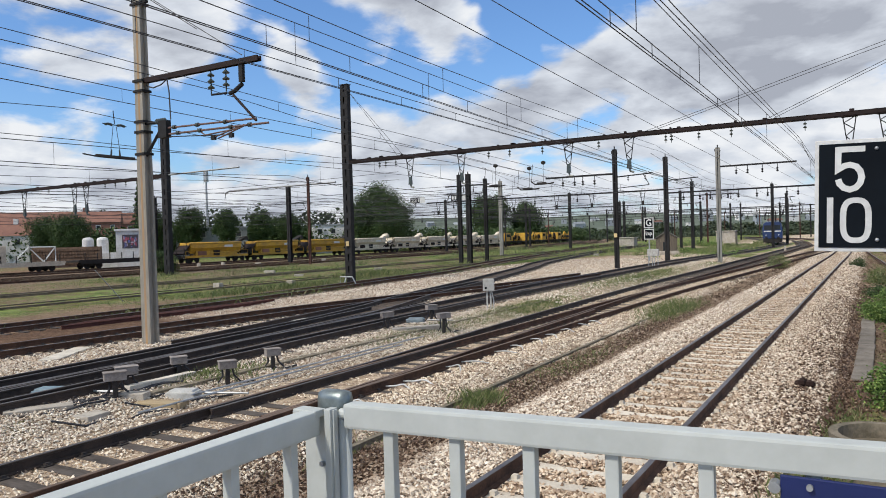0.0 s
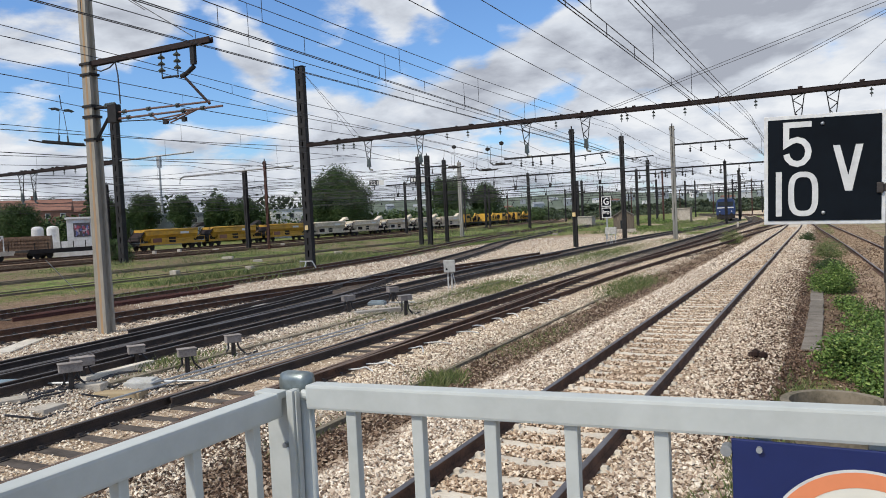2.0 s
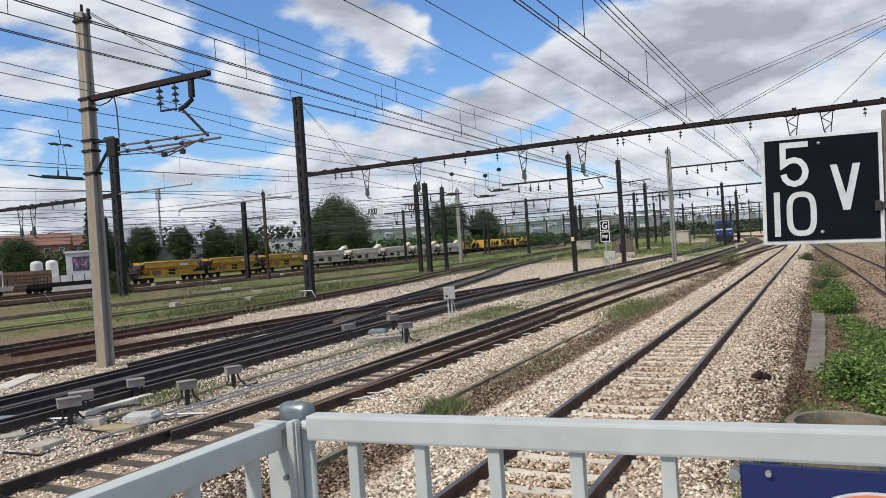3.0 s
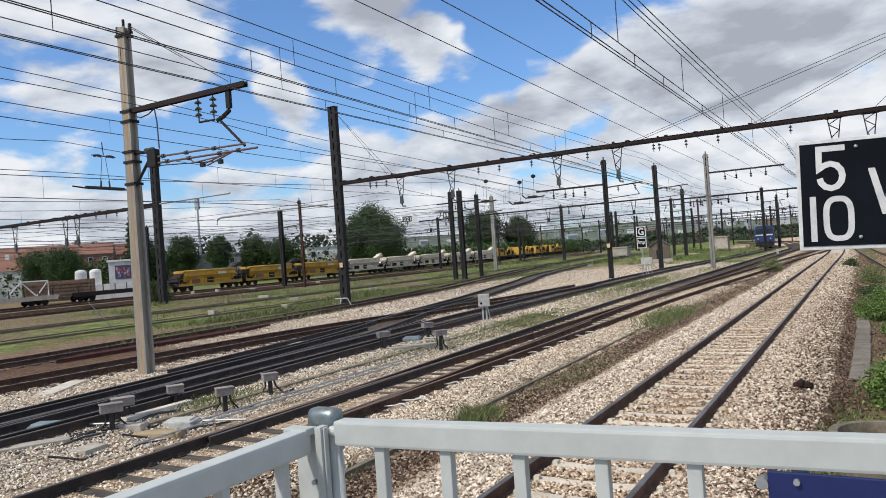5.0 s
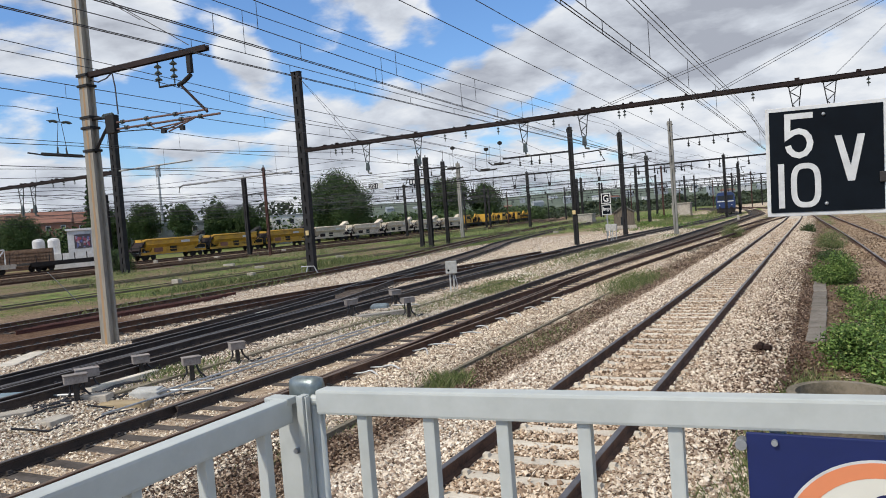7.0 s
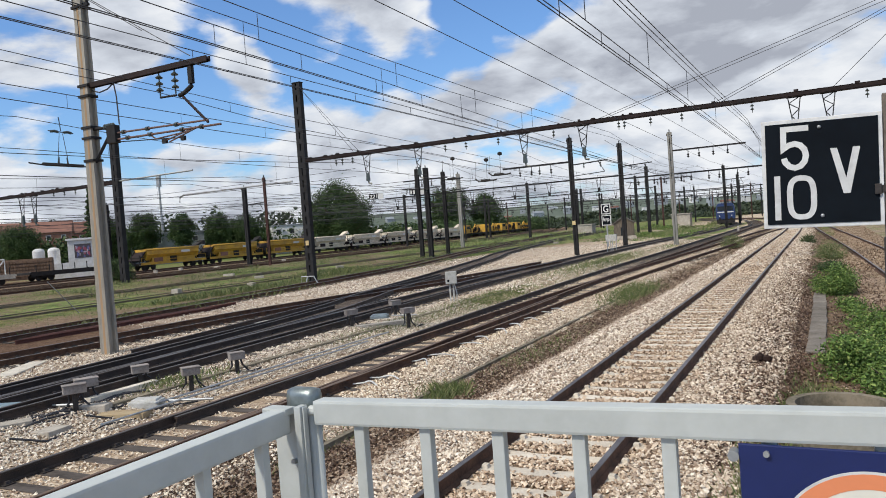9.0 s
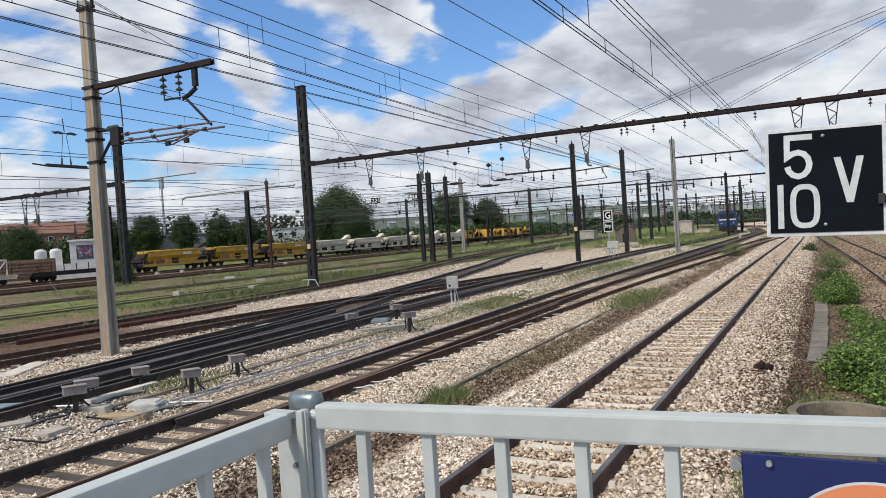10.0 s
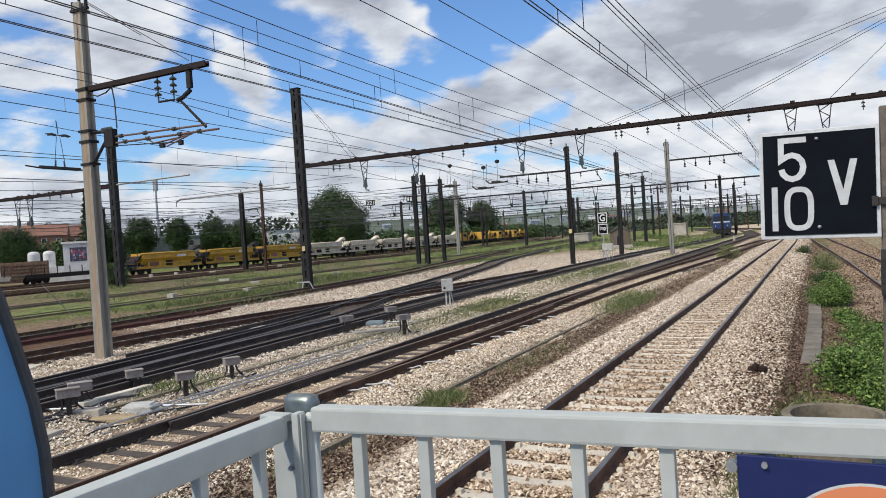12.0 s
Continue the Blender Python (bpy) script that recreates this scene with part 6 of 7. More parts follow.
# ---- buildings beyond the yard ----
def house(name, x, y, z, w, d, h, roof, turn, wall, top, label, cols=4, rows=2):
    t = thing(name, label, "building", pose(x, y, z, 0, 0, turn))
    part("wall", Shape().box(-w / 2, w / 2, -d / 2, d / 2, -8, h), wall, t)
    if roof:
        part("roof", Shape().prism([(-d / 2 - 0.3, h), (d / 2 + 0.3, h), (0, h + roof)], -w / 2 - 0.3, w / 2 + 0.3, Matrix.Rotation(math.pi / 2, 4, "Z")), top, t)
        part("chimney", Shape().box(w * 0.2, w * 0.2 + 0.9, -0.4, 0.4, h + roof * 0.5, h + roof + 1.0), wall, t)
    else:
        part("roof", Shape().box(-w / 2 - 0.2, w / 2 + 0.2, -d / 2 - 0.2, d / 2 + 0.2, h, h + 0.3), top, t)
    for i in range(cols):
        for j in range(rows):
            cx, cz = -w / 2 + w * (i + 0.5) / cols, h - (j + 0.5) * 2.9
            win = part("window", Shape().box(cx - 0.65, cx + 0.65, -d / 2 - 0.06, -d / 2 - 0.02, cz - 0.7, cz + 0.7), SIGN_WHITE, t)
            part("pane", Shape().box(cx - 0.52, cx + 0.52, -d / 2 - 0.075, -d / 2 - 0.055, cz - 0.57, cz + 0.57), GLASS, win)
    return t


house("brick_building", -205, 128, 0, 34, 12, 10.0, 3.5, 50, BRICK_RED, ROOF_TILE, "long red brick building with a tiled roof", 9, 2)
house("house", -176, 96, 0.5, 14, 9, 5.5, 3.0, 45, WHITEWALL, ROOF_TILE, "low house with a terracotta roof", 3, 1)
house("house", -205, 150, 2, 16, 10, 8, 3.5, 50, BRICK_RED, ROOF_TILE, "red brick house among trees", 4, 2)
house("grey_shed", -137, 124, 0.5, 16, 8, 6.0, 0, 50, GREYWALL, GREYWALL, "grey clad shed behind the wagons", 4, 1)
house("brick_house", -136, 146, 0.5, 6.5, 6, 6.2, 0, 48, BRICK_RED, CONCRETE, "small flat-roofed red brick house with white windows", 3, 2)
house("white_block", -122, 151, 0.5, 10, 6, 6.2, 0, 44, WHITEWALL, GREYWALL, "white flat-roofed block behind the wagons", 3, 1)
for k in range(40):
    a, r = radians(-2 + 1.15 * k), 1530 + (k * 173) % 120
    z = (r - 1500) / 200 * 36
    house("far_house", -math.sin(a) * r, math.cos(a) * r, z, 12 + k % 4 * 5, 10, 7 + k % 3 * 3, 0 if k % 4 == 0 else 4.0, 20 + 9 * (k % 5), WHITEWALL if k % 3 == 0 else GREYWALL, ROOF_TILE if k % 7 == 0 else GREYWALL, "pale house on the far hillside", 2, 1)
t = house("site_cabin", -101.0, 75, 0.0, 4.0, 2.6, 5.2, 0, 48, WHITEWALL, WHITEWALL, "white site cabin with a large colourful picture panel", 1, 0)
ART = [surface("art_red", (0.35, 0.07, 0.10), (0.2, 0.05, 0.09), 9, 2, 0.6), surface("art_blue", (0.06, 0.09, 0.32), (0.2, 0.2, 0.3), 9, 2, 0.6), surface("art_pale", (0.5, 0.42, 0.42), (0.25, 0.2, 0.3), 9, 2, 0.6)]
part("picture_panel", Shape().box(-1.1, 1.2, -1.335, -1.315, 2.5, 4.6), plain("panel_dark", (0.06, 0.05, 0.06), 0.6), t)
for k in range(40):
    x, z = rnd.uniform(-1.05, 0.9), rnd.uniform(2.55, 3.9)
    part("paint_patch", Shape().box(x, x + rnd.uniform(0.1, 0.3), -1.345 - 0.0005 * k, -1.335, z, z + rnd.uniform(0.1, 0.5)), ART[k % 3], t)
part("low_wall", Shape().box(-4.2, -2.02, -1.2, 1.2, -2, 1.9), WHITEWALL, t)
for x, y in ((-106.5, 71.4), (-104.6, 72.6)):
    t = thing("storage_tank", "white upright storage tank", "tank", pose(x, y, 0.4), "white tanks")
    part("shell", Shape().lathe(0, 0, [(0.85, -1.0), (0.85, 3.5), (0.7, 3.8), (0.25, 3.95)], 20), WHITEWALL, t)
t = thing("log_stack", "long stack of brown cut timber", "stack", pose(-103.5, 66.5, 0.4, 0, 0, 46))
LOGS = surface("cut_timber", (0.21, 0.14, 0.095), (0.09, 0.06, 0.045), 6, 2, 0.9)
part("stack_core", Shape().box(-5, 4.2, -0.8, 0.8, -0.5, 2.5), LOGS, t)
for k in range(120):
    part("log", Shape().tube([(-4.9 + (k % 24) * 0.39, -0.98, 0.15 + (k // 24) * 0.48), (-4.9 + (k % 24) * 0.39, -0.7, 0.15 + (k // 24) * 0.48)], 0.19, 7), LOGS, t)
t = thing("radio_mast", "tall slim lattice radio mast behind the trees", "mast", pose(-136, 122, 0))
part("shaft", Shape().tube([(0, 0, 0), (0, 0, 20)], 0.35, 6, 0.2), STEEL, t)
part("antenna", Shape().box(-0.5, 0.5, -0.3, 0.3, 17.5, 20), STEEL, t)


# ---- trees, bushes and grass ----
def leaf_mesh(name, centres, size, mat, rng, droop=0.0, narrow=0.62):
    """One folded leaf at each centre."""
    n = len(centres)
    a = rng.normal(size=(n, 3))
    a[:, 2] = a[:, 2] * 0.6 - droop
    a /= np.linalg.norm(a, axis=1)[:, None]
    b = np.cross(a, rng.normal(size=(n, 3)))
    b /= np.linalg.norm(b, axis=1)[:, None]
    s = (size * rng.uniform(0.6, 1.3, n))[:, None]
    c = np.asarray(centres)
    nrm = np.cross(a, b)
    v = np.stack([c - a * s * 0.5, c + b * s * narrow * 0.5 + nrm * s * 0.12, c + a * s * 0.5, c - b * s * narrow * 0.5 + nrm * s * 0.12], 1).reshape(-1, 3)
    f = np.arange(n * 4).reshape(-1, 4)
    me = bpy.data.meshes.new(name)
    me.from_pydata(v.tolist(), [], np.concatenate([f[:, [0, 1, 2]], f[:, [0, 2, 3]]]).tolist())
    me.materials.append(mat)
    return me


def clumped(rng, n, centre, radius, lumps, lump_r, squash=1.0, low=-0.5):
    """Points in many clumps over the skin of an uneven crown."""
    d = rng.normal(size=(lumps, 3))
    d /= np.linalg.norm(d, axis=1)[:, None]
    d[:, 2] = np.maximum(d[:, 2], low)
    r = rng.uniform(0.45, 1.0, (lumps, 1))
    hub = d * r * np.array(radius)
    k = rng.integers(0, lumps, n)
    p = rng.normal(size=(n, 3)) * lump_r * np.array([1, 1, squash])
    return np.array(centre) + hub[k] + p


def tree(x, y, z, h, w, label, seed, n=15000, leaf=0.32, name="tree", mat=None):
    rng = np.random.default_rng(seed)
    t = thing(name, label, "tree", pose(x, y, z), "trees beyond the yard")
    s = Shape().tube([(0, 0, -1.5), (0.1, 0, h * 0.3), (0, 0.1, h * 0.6), (0.1, 0, h * 0.85)], w * 0.05, 8, w * 0.012)
    for k in range(7):
        a = k * 2.4
        s.tube([(0, 0, h * (0.28 + 0.07 * k)), (math.cos(a) * w * 0.2, math.sin(a) * w * 0.2, h * (0.4 + 0.07 * k)), (math.cos(a) * w * 0.36, math.sin(a) * w * 0.36, h * (0.5 + 0.06 * k))], w * 0.018, 5, w * 0.006)
    part("trunk", s, BARK, t)
    pts = clumped(rng, n, (0, 0, h * 0.56), (w * 0.42, w * 0.42, h * 0.40), 130, w * 0.062, 0.9, -0.85)
    part("crown", leaf_mesh("crown", pts, leaf, mat or LEAF, rng), None, t)


def build_trees():
    for k, (x, y, z, h, w) in enumerate([(-135.3, 116.2, 0.5, 11.5, 8), (-127.8, 120, 0.5, 11.0, 6.2), (-124.3, 127.4, 0.5, 10.6, 6.6), (-125.2, 138.2, 0.5, 10, 6.5), (-131, 140, 0.5, 9, 7), (-141, 111, 0.5, 11.5, 8)]):
        tree(x, y, z, h, w, "round dark green lime tree behind the wagons", 20 + k)
    tree(-111.5, 158, -0.3, 16.8, 19.5, "big spreading dark green tree behind the wagons", 40, 46000, 0.42)
    tree(-105, 153, -0.3, 12, 10, "leafy dark green tree behind the wagons", 41)
    tree(-117, 232, -0.3, 19, 17, "broad green tree beyond the cream wagons", 42, 22000, 0.5)
    tree(-107, 242, -0.3, 15, 14, "broad green tree beyond the cream wagons", 43, 18000, 0.5)
    tree(-160, 98, -0.3, 11.5, 11, "bushy green tree before the brick building", 44)
    tree(-150, 97, -0.3, 10.5, 10, "bushy green tree before the brick building", 45)
    rng = np.random.default_rng(3)
    t = thing("conifer", "dark conifer standing above the roofs", "tree", pose(-150, 114, 0))
    part("trunk", Shape().tube([(0, 0, 0), (0, 0, 19)], 0.4, 8, 0.06), BARK, t)
    hh = rng.uniform(5, 19, 2600)
    rr = (19.5 - hh) * 0.20 * np.sqrt(rng.uniform(0.1, 1, 2600)) * (0.7 + 0.3 * np.sin(hh * 5))
    aa = rng.uniform(0, 6.283, 2600)
    part("crown", leaf_mesh("crown", np.stack([rr * np.cos(aa), rr * np.sin(aa), hh - rr * 0.3], 1), 0.6, LEAF, rng, 0.3), None, t)
    # woods and gardens to the skyline, in three depths
    for k, (x0, y0, x1, y1, h, n, size) in enumerate([(-225, 50, -112, 165, 7.6, 60000, 0.75), (-112, 175, -104, 290, 5.5, 30000, 0.65), (-104, 290, -20, 330, 2.5, 26000, 0.8), (-128, 142, -108, 230, 5.4, 26000, 0.65), (-26, 330, 110, 360, 3.2, 22000, 0.8), (-420, 250, 80, 640, 8, 30000, 2.2), (-700, 200, -300, 420, 28, 10000, 3.2)]):
        u = rng.uniform(0, 1, n)
        hump = 0.45 + 0.55 * np.abs(np.sin(u * 37 + k) * np.sin(u * 91 + 2 * k)) + 0.15 * np.sin(u * 211)
        zz = rng.uniform(0, 1, n) ** 0.8 * h * hump
        p = np.stack([x0 + (x1 - x0) * u + rng.normal(size=n) * 3, y0 + (y1 - y0) * u + rng.normal(size=n) * 5, zz], 1)
        tagged(new("woodland", leaf_mesh("woodland", p, size, LEAF if k in (0, 1, 3) else WOODS, rng, 0.0, 0.8)), "dense green woodland and gardens beyond the yard", "woods", kind="stuff")
    # low hills at the skyline
    s = Shape()
    n = 80
    v, f = [], []
    for i in range(n):
        a = radians(-35 + 130 * i / (n - 1))
        h = 40 + 7 * math.sin(i * 0.21) + 4 * math.sin(i * 0.63 + 1)
        for r, z in ((1500, -5), (1700, h), (2100, -5)):
            v.append((-math.sin(a) * r, math.cos(a) * r, z))
    for i in range(n - 1):
        for j in range(2):
            f.append((i * 3 + j, i * 3 + j + 1, i * 3 + j + 4, i * 3 + j + 3))
    s.add(v, f)
    tagged(part("backdrop", s, surface("hill_woods", (0.13, 0.155, 0.125), (0.075, 0.095, 0.075), 0.06, 0.012, 0.95)), "low wooded hills at the skyline", "hills", kind="structure")


def bramble(x, y, w, d, h, n, seed, mat=None, leaf=0.085, label="bright green bramble bush in the dirt beside the track", name="bush"):
    rng = np.random.default_rng(seed)
    z = float(ground_height(x, y))
    t = thing(name, label, "bush", pose(x, y, z), "lineside bushes")
    s = Shape()
    for k in range(14):
        a, r = rng.uniform(0, 6.28), rng.uniform(0.3, 0.9)
        s.tube([(0.2 * math.cos(a), 0.2 * math.sin(a), -0.1), (w * 0.3 * r * math.cos(a), d * 0.3 * r * math.sin(a), h * 0.6), (w * 0.5 * r * math.cos(a), d * 0.5 * r * math.sin(a), h * 0.75)], 0.012, 4, 0.004)
    part("stems", s, BARK, t)
    p = clumped(rng, n, (0, 0, h * 0.30), (w * 0.45, d * 0.45, h * 0.58), 45, 0.10 * min(w, d, 1.6), 0.8, -0.3)
    p[:, 2] = np.maximum(p[:, 2], 0.0)
    part("leaves", leaf_mesh("leaves", p, leaf, mat or LEAF_BRIGHT, rng, 0.15, 0.58), None, t)


def grass_patch(x, y, w, d, h, n, seed, label="tufts of dry green grass and weeds", mat=None, width=0.012, clumps=0):
    rng = np.random.default_rng(seed)
    px = x + rng.normal(size=n) * w * 0.33
    py = y + rng.normal(size=n) * d * 0.33
    if clumps:
        own = (rng.uniform(0, 1, n) ** 1.6 * clumps).astype(int)
        cx, cy, cr = x + rng.uniform(-0.5, 0.5, clumps) * w, y + rng.uniform(-0.5, 0.5, clumps) * d, rng.uniform(0.2, 0.9, clumps)
        px, py = cx[own] + rng.normal(size=n) * cr[own], cy[own] + rng.normal(size=n) * cr[own] * 1.4
    pz = ground_height(px, py) - 0.02
    hh = h * rng.uniform(0.35, 1.1, n)
    lean = rng.normal(size=(n, 2)) * 0.35 * hh[:, None]
    a = rng.uniform(0, 6.28, n)
    wv = np.stack([np.cos(a), np.sin(a)], 1) * width
    v = np.zeros((n, 4, 3))
    v[:, 0] = np.stack([px - wv[:, 0], py - wv[:, 1], pz], 1)
    v[:, 1] = np.stack([px + wv[:, 0], py + wv[:, 1], pz], 1)
    v[:, 2] = np.stack([px + wv[:, 0] * 0.7 + lean[:, 0] * 0.4, py + wv[:, 1] * 0.7 + lean[:, 1] * 0.4, pz + hh * 0.6], 1)
    v[:, 3] = np.stack([px + lean[:, 0], py + lean[:, 1], pz + hh], 1)
    i = np.arange(n)[:, None] * 4
    f = np.concatenate([i + [0, 1, 2], i + [0, 2, 3]])
    me = bpy.data.meshes.new("grass")
    me.from_pydata(v.reshape(-1, 3).tolist(), [], f.tolist())
    me.materials.append(mat or GRASSY)
    tagged(new("grass", me), label, "grass", kind="stuff")


build_trees()
for k, (x, y, w, d, h, n) in enumerate([(0.28, 27.0, 1.3, 2.2, 1.0, 8000), (0.55, 23, 0.8, 2.4, 0.36, 2200), (0.85, 19.5, 1.0, 2.6, 0.5, 3200), (0.45, 14.4, 1.2, 2.0, 0.85, 8000), (0.85, 12.4, 0.9, 1.4, 0.75, 4500), (0.95, 16.6, 0.8, 2.0, 0.55, 4500)]):
    bramble(x, y, w, d, h, n, 60 + k, leaf=0.068)
bramble(0.15, 36, 1.3, 2.4, 0.5, 3000, 70, LEAF, 0.07, "dull green weed bush in the dirt beside the track")
bramble(0.3, 44, 1.6, 3.0, 0.9, 4000, 71, GRASSY, 0.07, "dry weed bush in the dirt beside the track")
bramble(-1.0, 60, 1.2, 1.6, 0.7, 2000, 72, LEAF, 0.07, "dull green weed bush in the ballast")
bramble(-6.7, 64, 2.2, 2.6, 1.2, 7000, 73, GRASSY, 0.06, "rounded green bush between the tracks")
bramble(-53, 42.5, 3.2, 2.4, 2.4, 4000, 74, LEAF, 0.12, "green bush round the foot of the black mast")
grass_patch(-6.75, 12.7, 0.55, 0.9, 0.22, 1500, 80, width=0.0032)
grass_patch(-1.1, 6.6, 0.5, 1.3, 0.12, 1500, 97, width=0.004)
grass_patch(-6.5, 17.5, 0.8, 5.0, 0.14, 900, 95, width=0.005)
grass_patch(-7.0, 8.6, 0.5, 2.0, 0.12, 500, 96, width=0.005)
grass_patch(-7.1, 30.5, 1.0, 6.0, 0.19, 5500, 81, width=0.006)
grass_patch(-0.3, 10.8, 0.5, 3.6, 0.18, 2600, 82, width=0.006)
grass_patch(-0.7, 8.6, 0.45, 2.2, 0.16, 2200, 83, width=0.006)
grass_patch(-12.2, 27, 1.4, 8, 0.12, 5000, 84, width=0.01)
grass_patch(-12.3, 20, 1.0, 5, 0.10, 2500, 85, width=0.01)
grass_patch(-12.6, 11.5, 0.9, 2.0, 0.18, 700, 86)
grass_patch(-13, 48, 2.0, 18, 0.16, 9000, 87, width=0.012)
grass_patch(-33.8, 42, 4, 30, 0.10, 15000, 88, width=0.012)
grass_patch(-46, 50, 8, 44, 0.10, 13000, 89, width=0.016)
grass_patch(-33, 64, 3, 34, 0.13, 12000, 90, width=0.016)
grass_patch(-31.8, 34, 1.6, 10, 0.40, 2600, 92, width=0.012)
grass_patch(-35, 48, 2.0, 6, 0.45, 2600, 93, width=0.014)
grass_patch(-27.5, 27, 1.4, 12, 0.3, 3000, 94, width=0.012)
grass_patch(-20, 110, 5, 22, 0.35, 6000, 91, width=0.03)
grass_patch(-41, 58, 22, 62, 0.34, 7000, 110, "scattered clumps of tall weeds in the old yard", width=0.010, clumps=80)
grass_patch(-40, 62, 22, 66, 0.20, 6000, 111, "scattered clumps of fresh green weeds in the old yard", LEAF_BRIGHT, 0.010, 70)
grass_patch(-36, 118, 44, 60, 0.55, 7000, 112, "scattered clumps of tall weeds far along the yard", width=0.03, clumps=150)
grass_patch(-18, 112, 8, 60, 0.35, 3500, 113, "green weeds between the far tracks", LEAF_BRIGHT, 0.025, 60)
for k, (x, y, w, h) in enumerate([(-21, 100, 3.0, 1.0), (-19, 122, 4.0, 1.3), (-24, 134, 5.0, 1.5), (-18, 152, 4.5, 1.6), (-30, 150, 6.0, 1.8), (-8, 165, 5.0, 2.0), (2, 172, 6.0, 2.4)]):
    bramble(x, y, w, w * 1.3, h * 0.6, 1600, 120 + k, GRASSY if k % 2 else LEAF_BRIGHT, 0.16, "low green bush between the far tracks")

# concrete ring planter and kerb
t = thing("concrete_ring", "mossy old concrete ring full of soil at the lineside", "planter", pose(0.08, 10.0, -0.08))
part("ring", Shape().lathe(0, 0, [(0.56, -0.6), (0.60, 0.27), (0.60, 0.30), (0.50, 0.30), (0.49, 0.12), (0.49, -0.6)], 40, close=False), MOSSY, t)
part("soil", Shape().lathe(0, 0, [(0.50, -0.5), (0.50, 0.12), (0.2, 0.15), (0.01, 0.15)], 24), MOSSY, t)
for k in range(7):
    y = 17.0 + 1.62 * k
    tagged(part("kerb_slab", Shape().box(-0.16, 0.20, -0.78, 0.78, -0.25, 0.05), KERB, bevel=0.025, at=pose(-0.27 + 0.012 * k + rnd.uniform(-0.02, 0.02), y, -0.335, rnd.uniform(-1, 1), rnd.uniform(-1.5, 1.5), rnd.uniform(-1.5, 1.5))), "worn grey concrete kerb slab in the dirt", "slab", "kerb slabs")
rng = np.random.default_rng(9)
cl = Shape()
for k in range(7):
    a = rng.normal(size=3) * [0.11, 0.05, 0.03]
    r = rng.uniform(0.05, 0.09)
    cl.lathe(a[0], a[1], [(r * 0.3, a[2] - 0.02), (r, a[2] + 0.04), (r * 0.8, a[2] + 0.10), (r * 0.2, a[2] + 0.13)], 7)
tagged(part("clod", cl, surface("dark_clod", (0.035, 0.02, 0.016), (0.02, 0.012, 0.01), 30, 8, 0.9), at=pose(-1.15, 14.6, -0.2)), "dark brown lump lying on the ballast", "lump")


# ---- loose stones ----
def scatter(name, label, n, x0, x1, y0, y1, size, seed, keep=None, lift=0.0):
    rng = np.random.default_rng(seed)
    x = rng.uniform(x0, x1, n)
    u = rng.uniform(0, 1, n)
    y = y0 * (y1 / y0) ** u if y0 > 0 else rng.uniform(y0, y1, n)
    if keep is not None:
        ok = keep(x, y, rng)
        x, y = x[ok], y[ok]
        n = len(x)
    s = size * rng.uniform(0.6, 1.45, n)
    base = np.array([(1, 0, 0), (0, 1, 0), (-1, 0, 0), (0, -1, 0), (0, 0, 1), (0, 0, -1)], float)
    v = base[None] * rng.uniform(0.65, 1.25, (n, 6, 1)) * np.array([1, 0.8, 0.62]) + rng.normal(size=(n, 6, 3)) * 0.16
    a = rng.uniform(0, 6.283, n)
    ca, sa = np.cos(a)[:, None], np.sin(a)[:, None]
    v = np.stack([v[..., 0] * ca - v[..., 1] * sa, v[..., 0] * sa + v[..., 1] * ca, v[..., 2] + v[..., 0] * rng.normal(size=(n, 1)) * 0.4], -1)
    v = v * (s * 0.5)[:, None, None]
    c = np.stack([x, y, ground_height(x, y) + s * 0.18 + lift + rng.uniform(-0.01, 0.02, n)], 1)
    v = (v + c[:, None]).reshape(-1, 3)
    tri = np.array([(0, 1, 4), (1, 2, 4), (2, 3, 4), (3, 0, 4), (1, 0, 5), (2, 1, 5), (3, 2, 5), (0, 3, 5)])
    f = (np.arange(n)[:, None, None] * 6 + tri).reshape(-1, 3)
    me = bpy.data.meshes.new(name)
    me.vertices.add(len(v))
    me.vertices.foreach_set("co", v.ravel())
    me.loops.add(len(f) * 3)
    me.loops.foreach_set("vertex_index", f.ravel())
    me.polygons.add(len(f))
    me.polygons.foreach_set("loop_start", np.arange(len(f)) * 3)
    me.update(calc_edges=True)
    me.validate()
    me.shade_flat()
    me.materials.append(STONE)
    tagged(new(name, me), label, "ballast", kind="stuff")


def off_sleepers(x, y, rng):
    on = on_sleeper("concrete", x, y, 0.98, 0.135) & (rng.uniform(0, 1, len(x)) < 0.96)
    rail = np.abs(np.abs(x + 3.05) - 0.75) < 0.09
    return ~(on | rail)


def thin_soil(x, y, rng):
    soil = (x > -6.9) & (x < -5.6)
    return (~soil | (rng.uniform(0, 1, len(x)) < 0.36)) & off_sleepers(x, y, rng)


scatter("ballast_stones", "pale beige and pink crushed stone ballast", 150000, -7.6, -0.7, 4.2, 36, 0.053, 100, thin_soil)
scatter("ballast_stones", "pale beige crushed stone ballast beside the points", 26000, -13.6, -11.2, 6.0, 26, 0.05, 101)
scatter("ballast_stones", "grey beige stones between the timber sleepers", 34000, -11.6, -7.4, 5.0, 60, 0.05, 102, lambda x, y, r: (r.uniform(0, 1, len(x)) < 0.75) & ~on_sleeper("timber", x, y, 1.3, 0.14), -0.014)
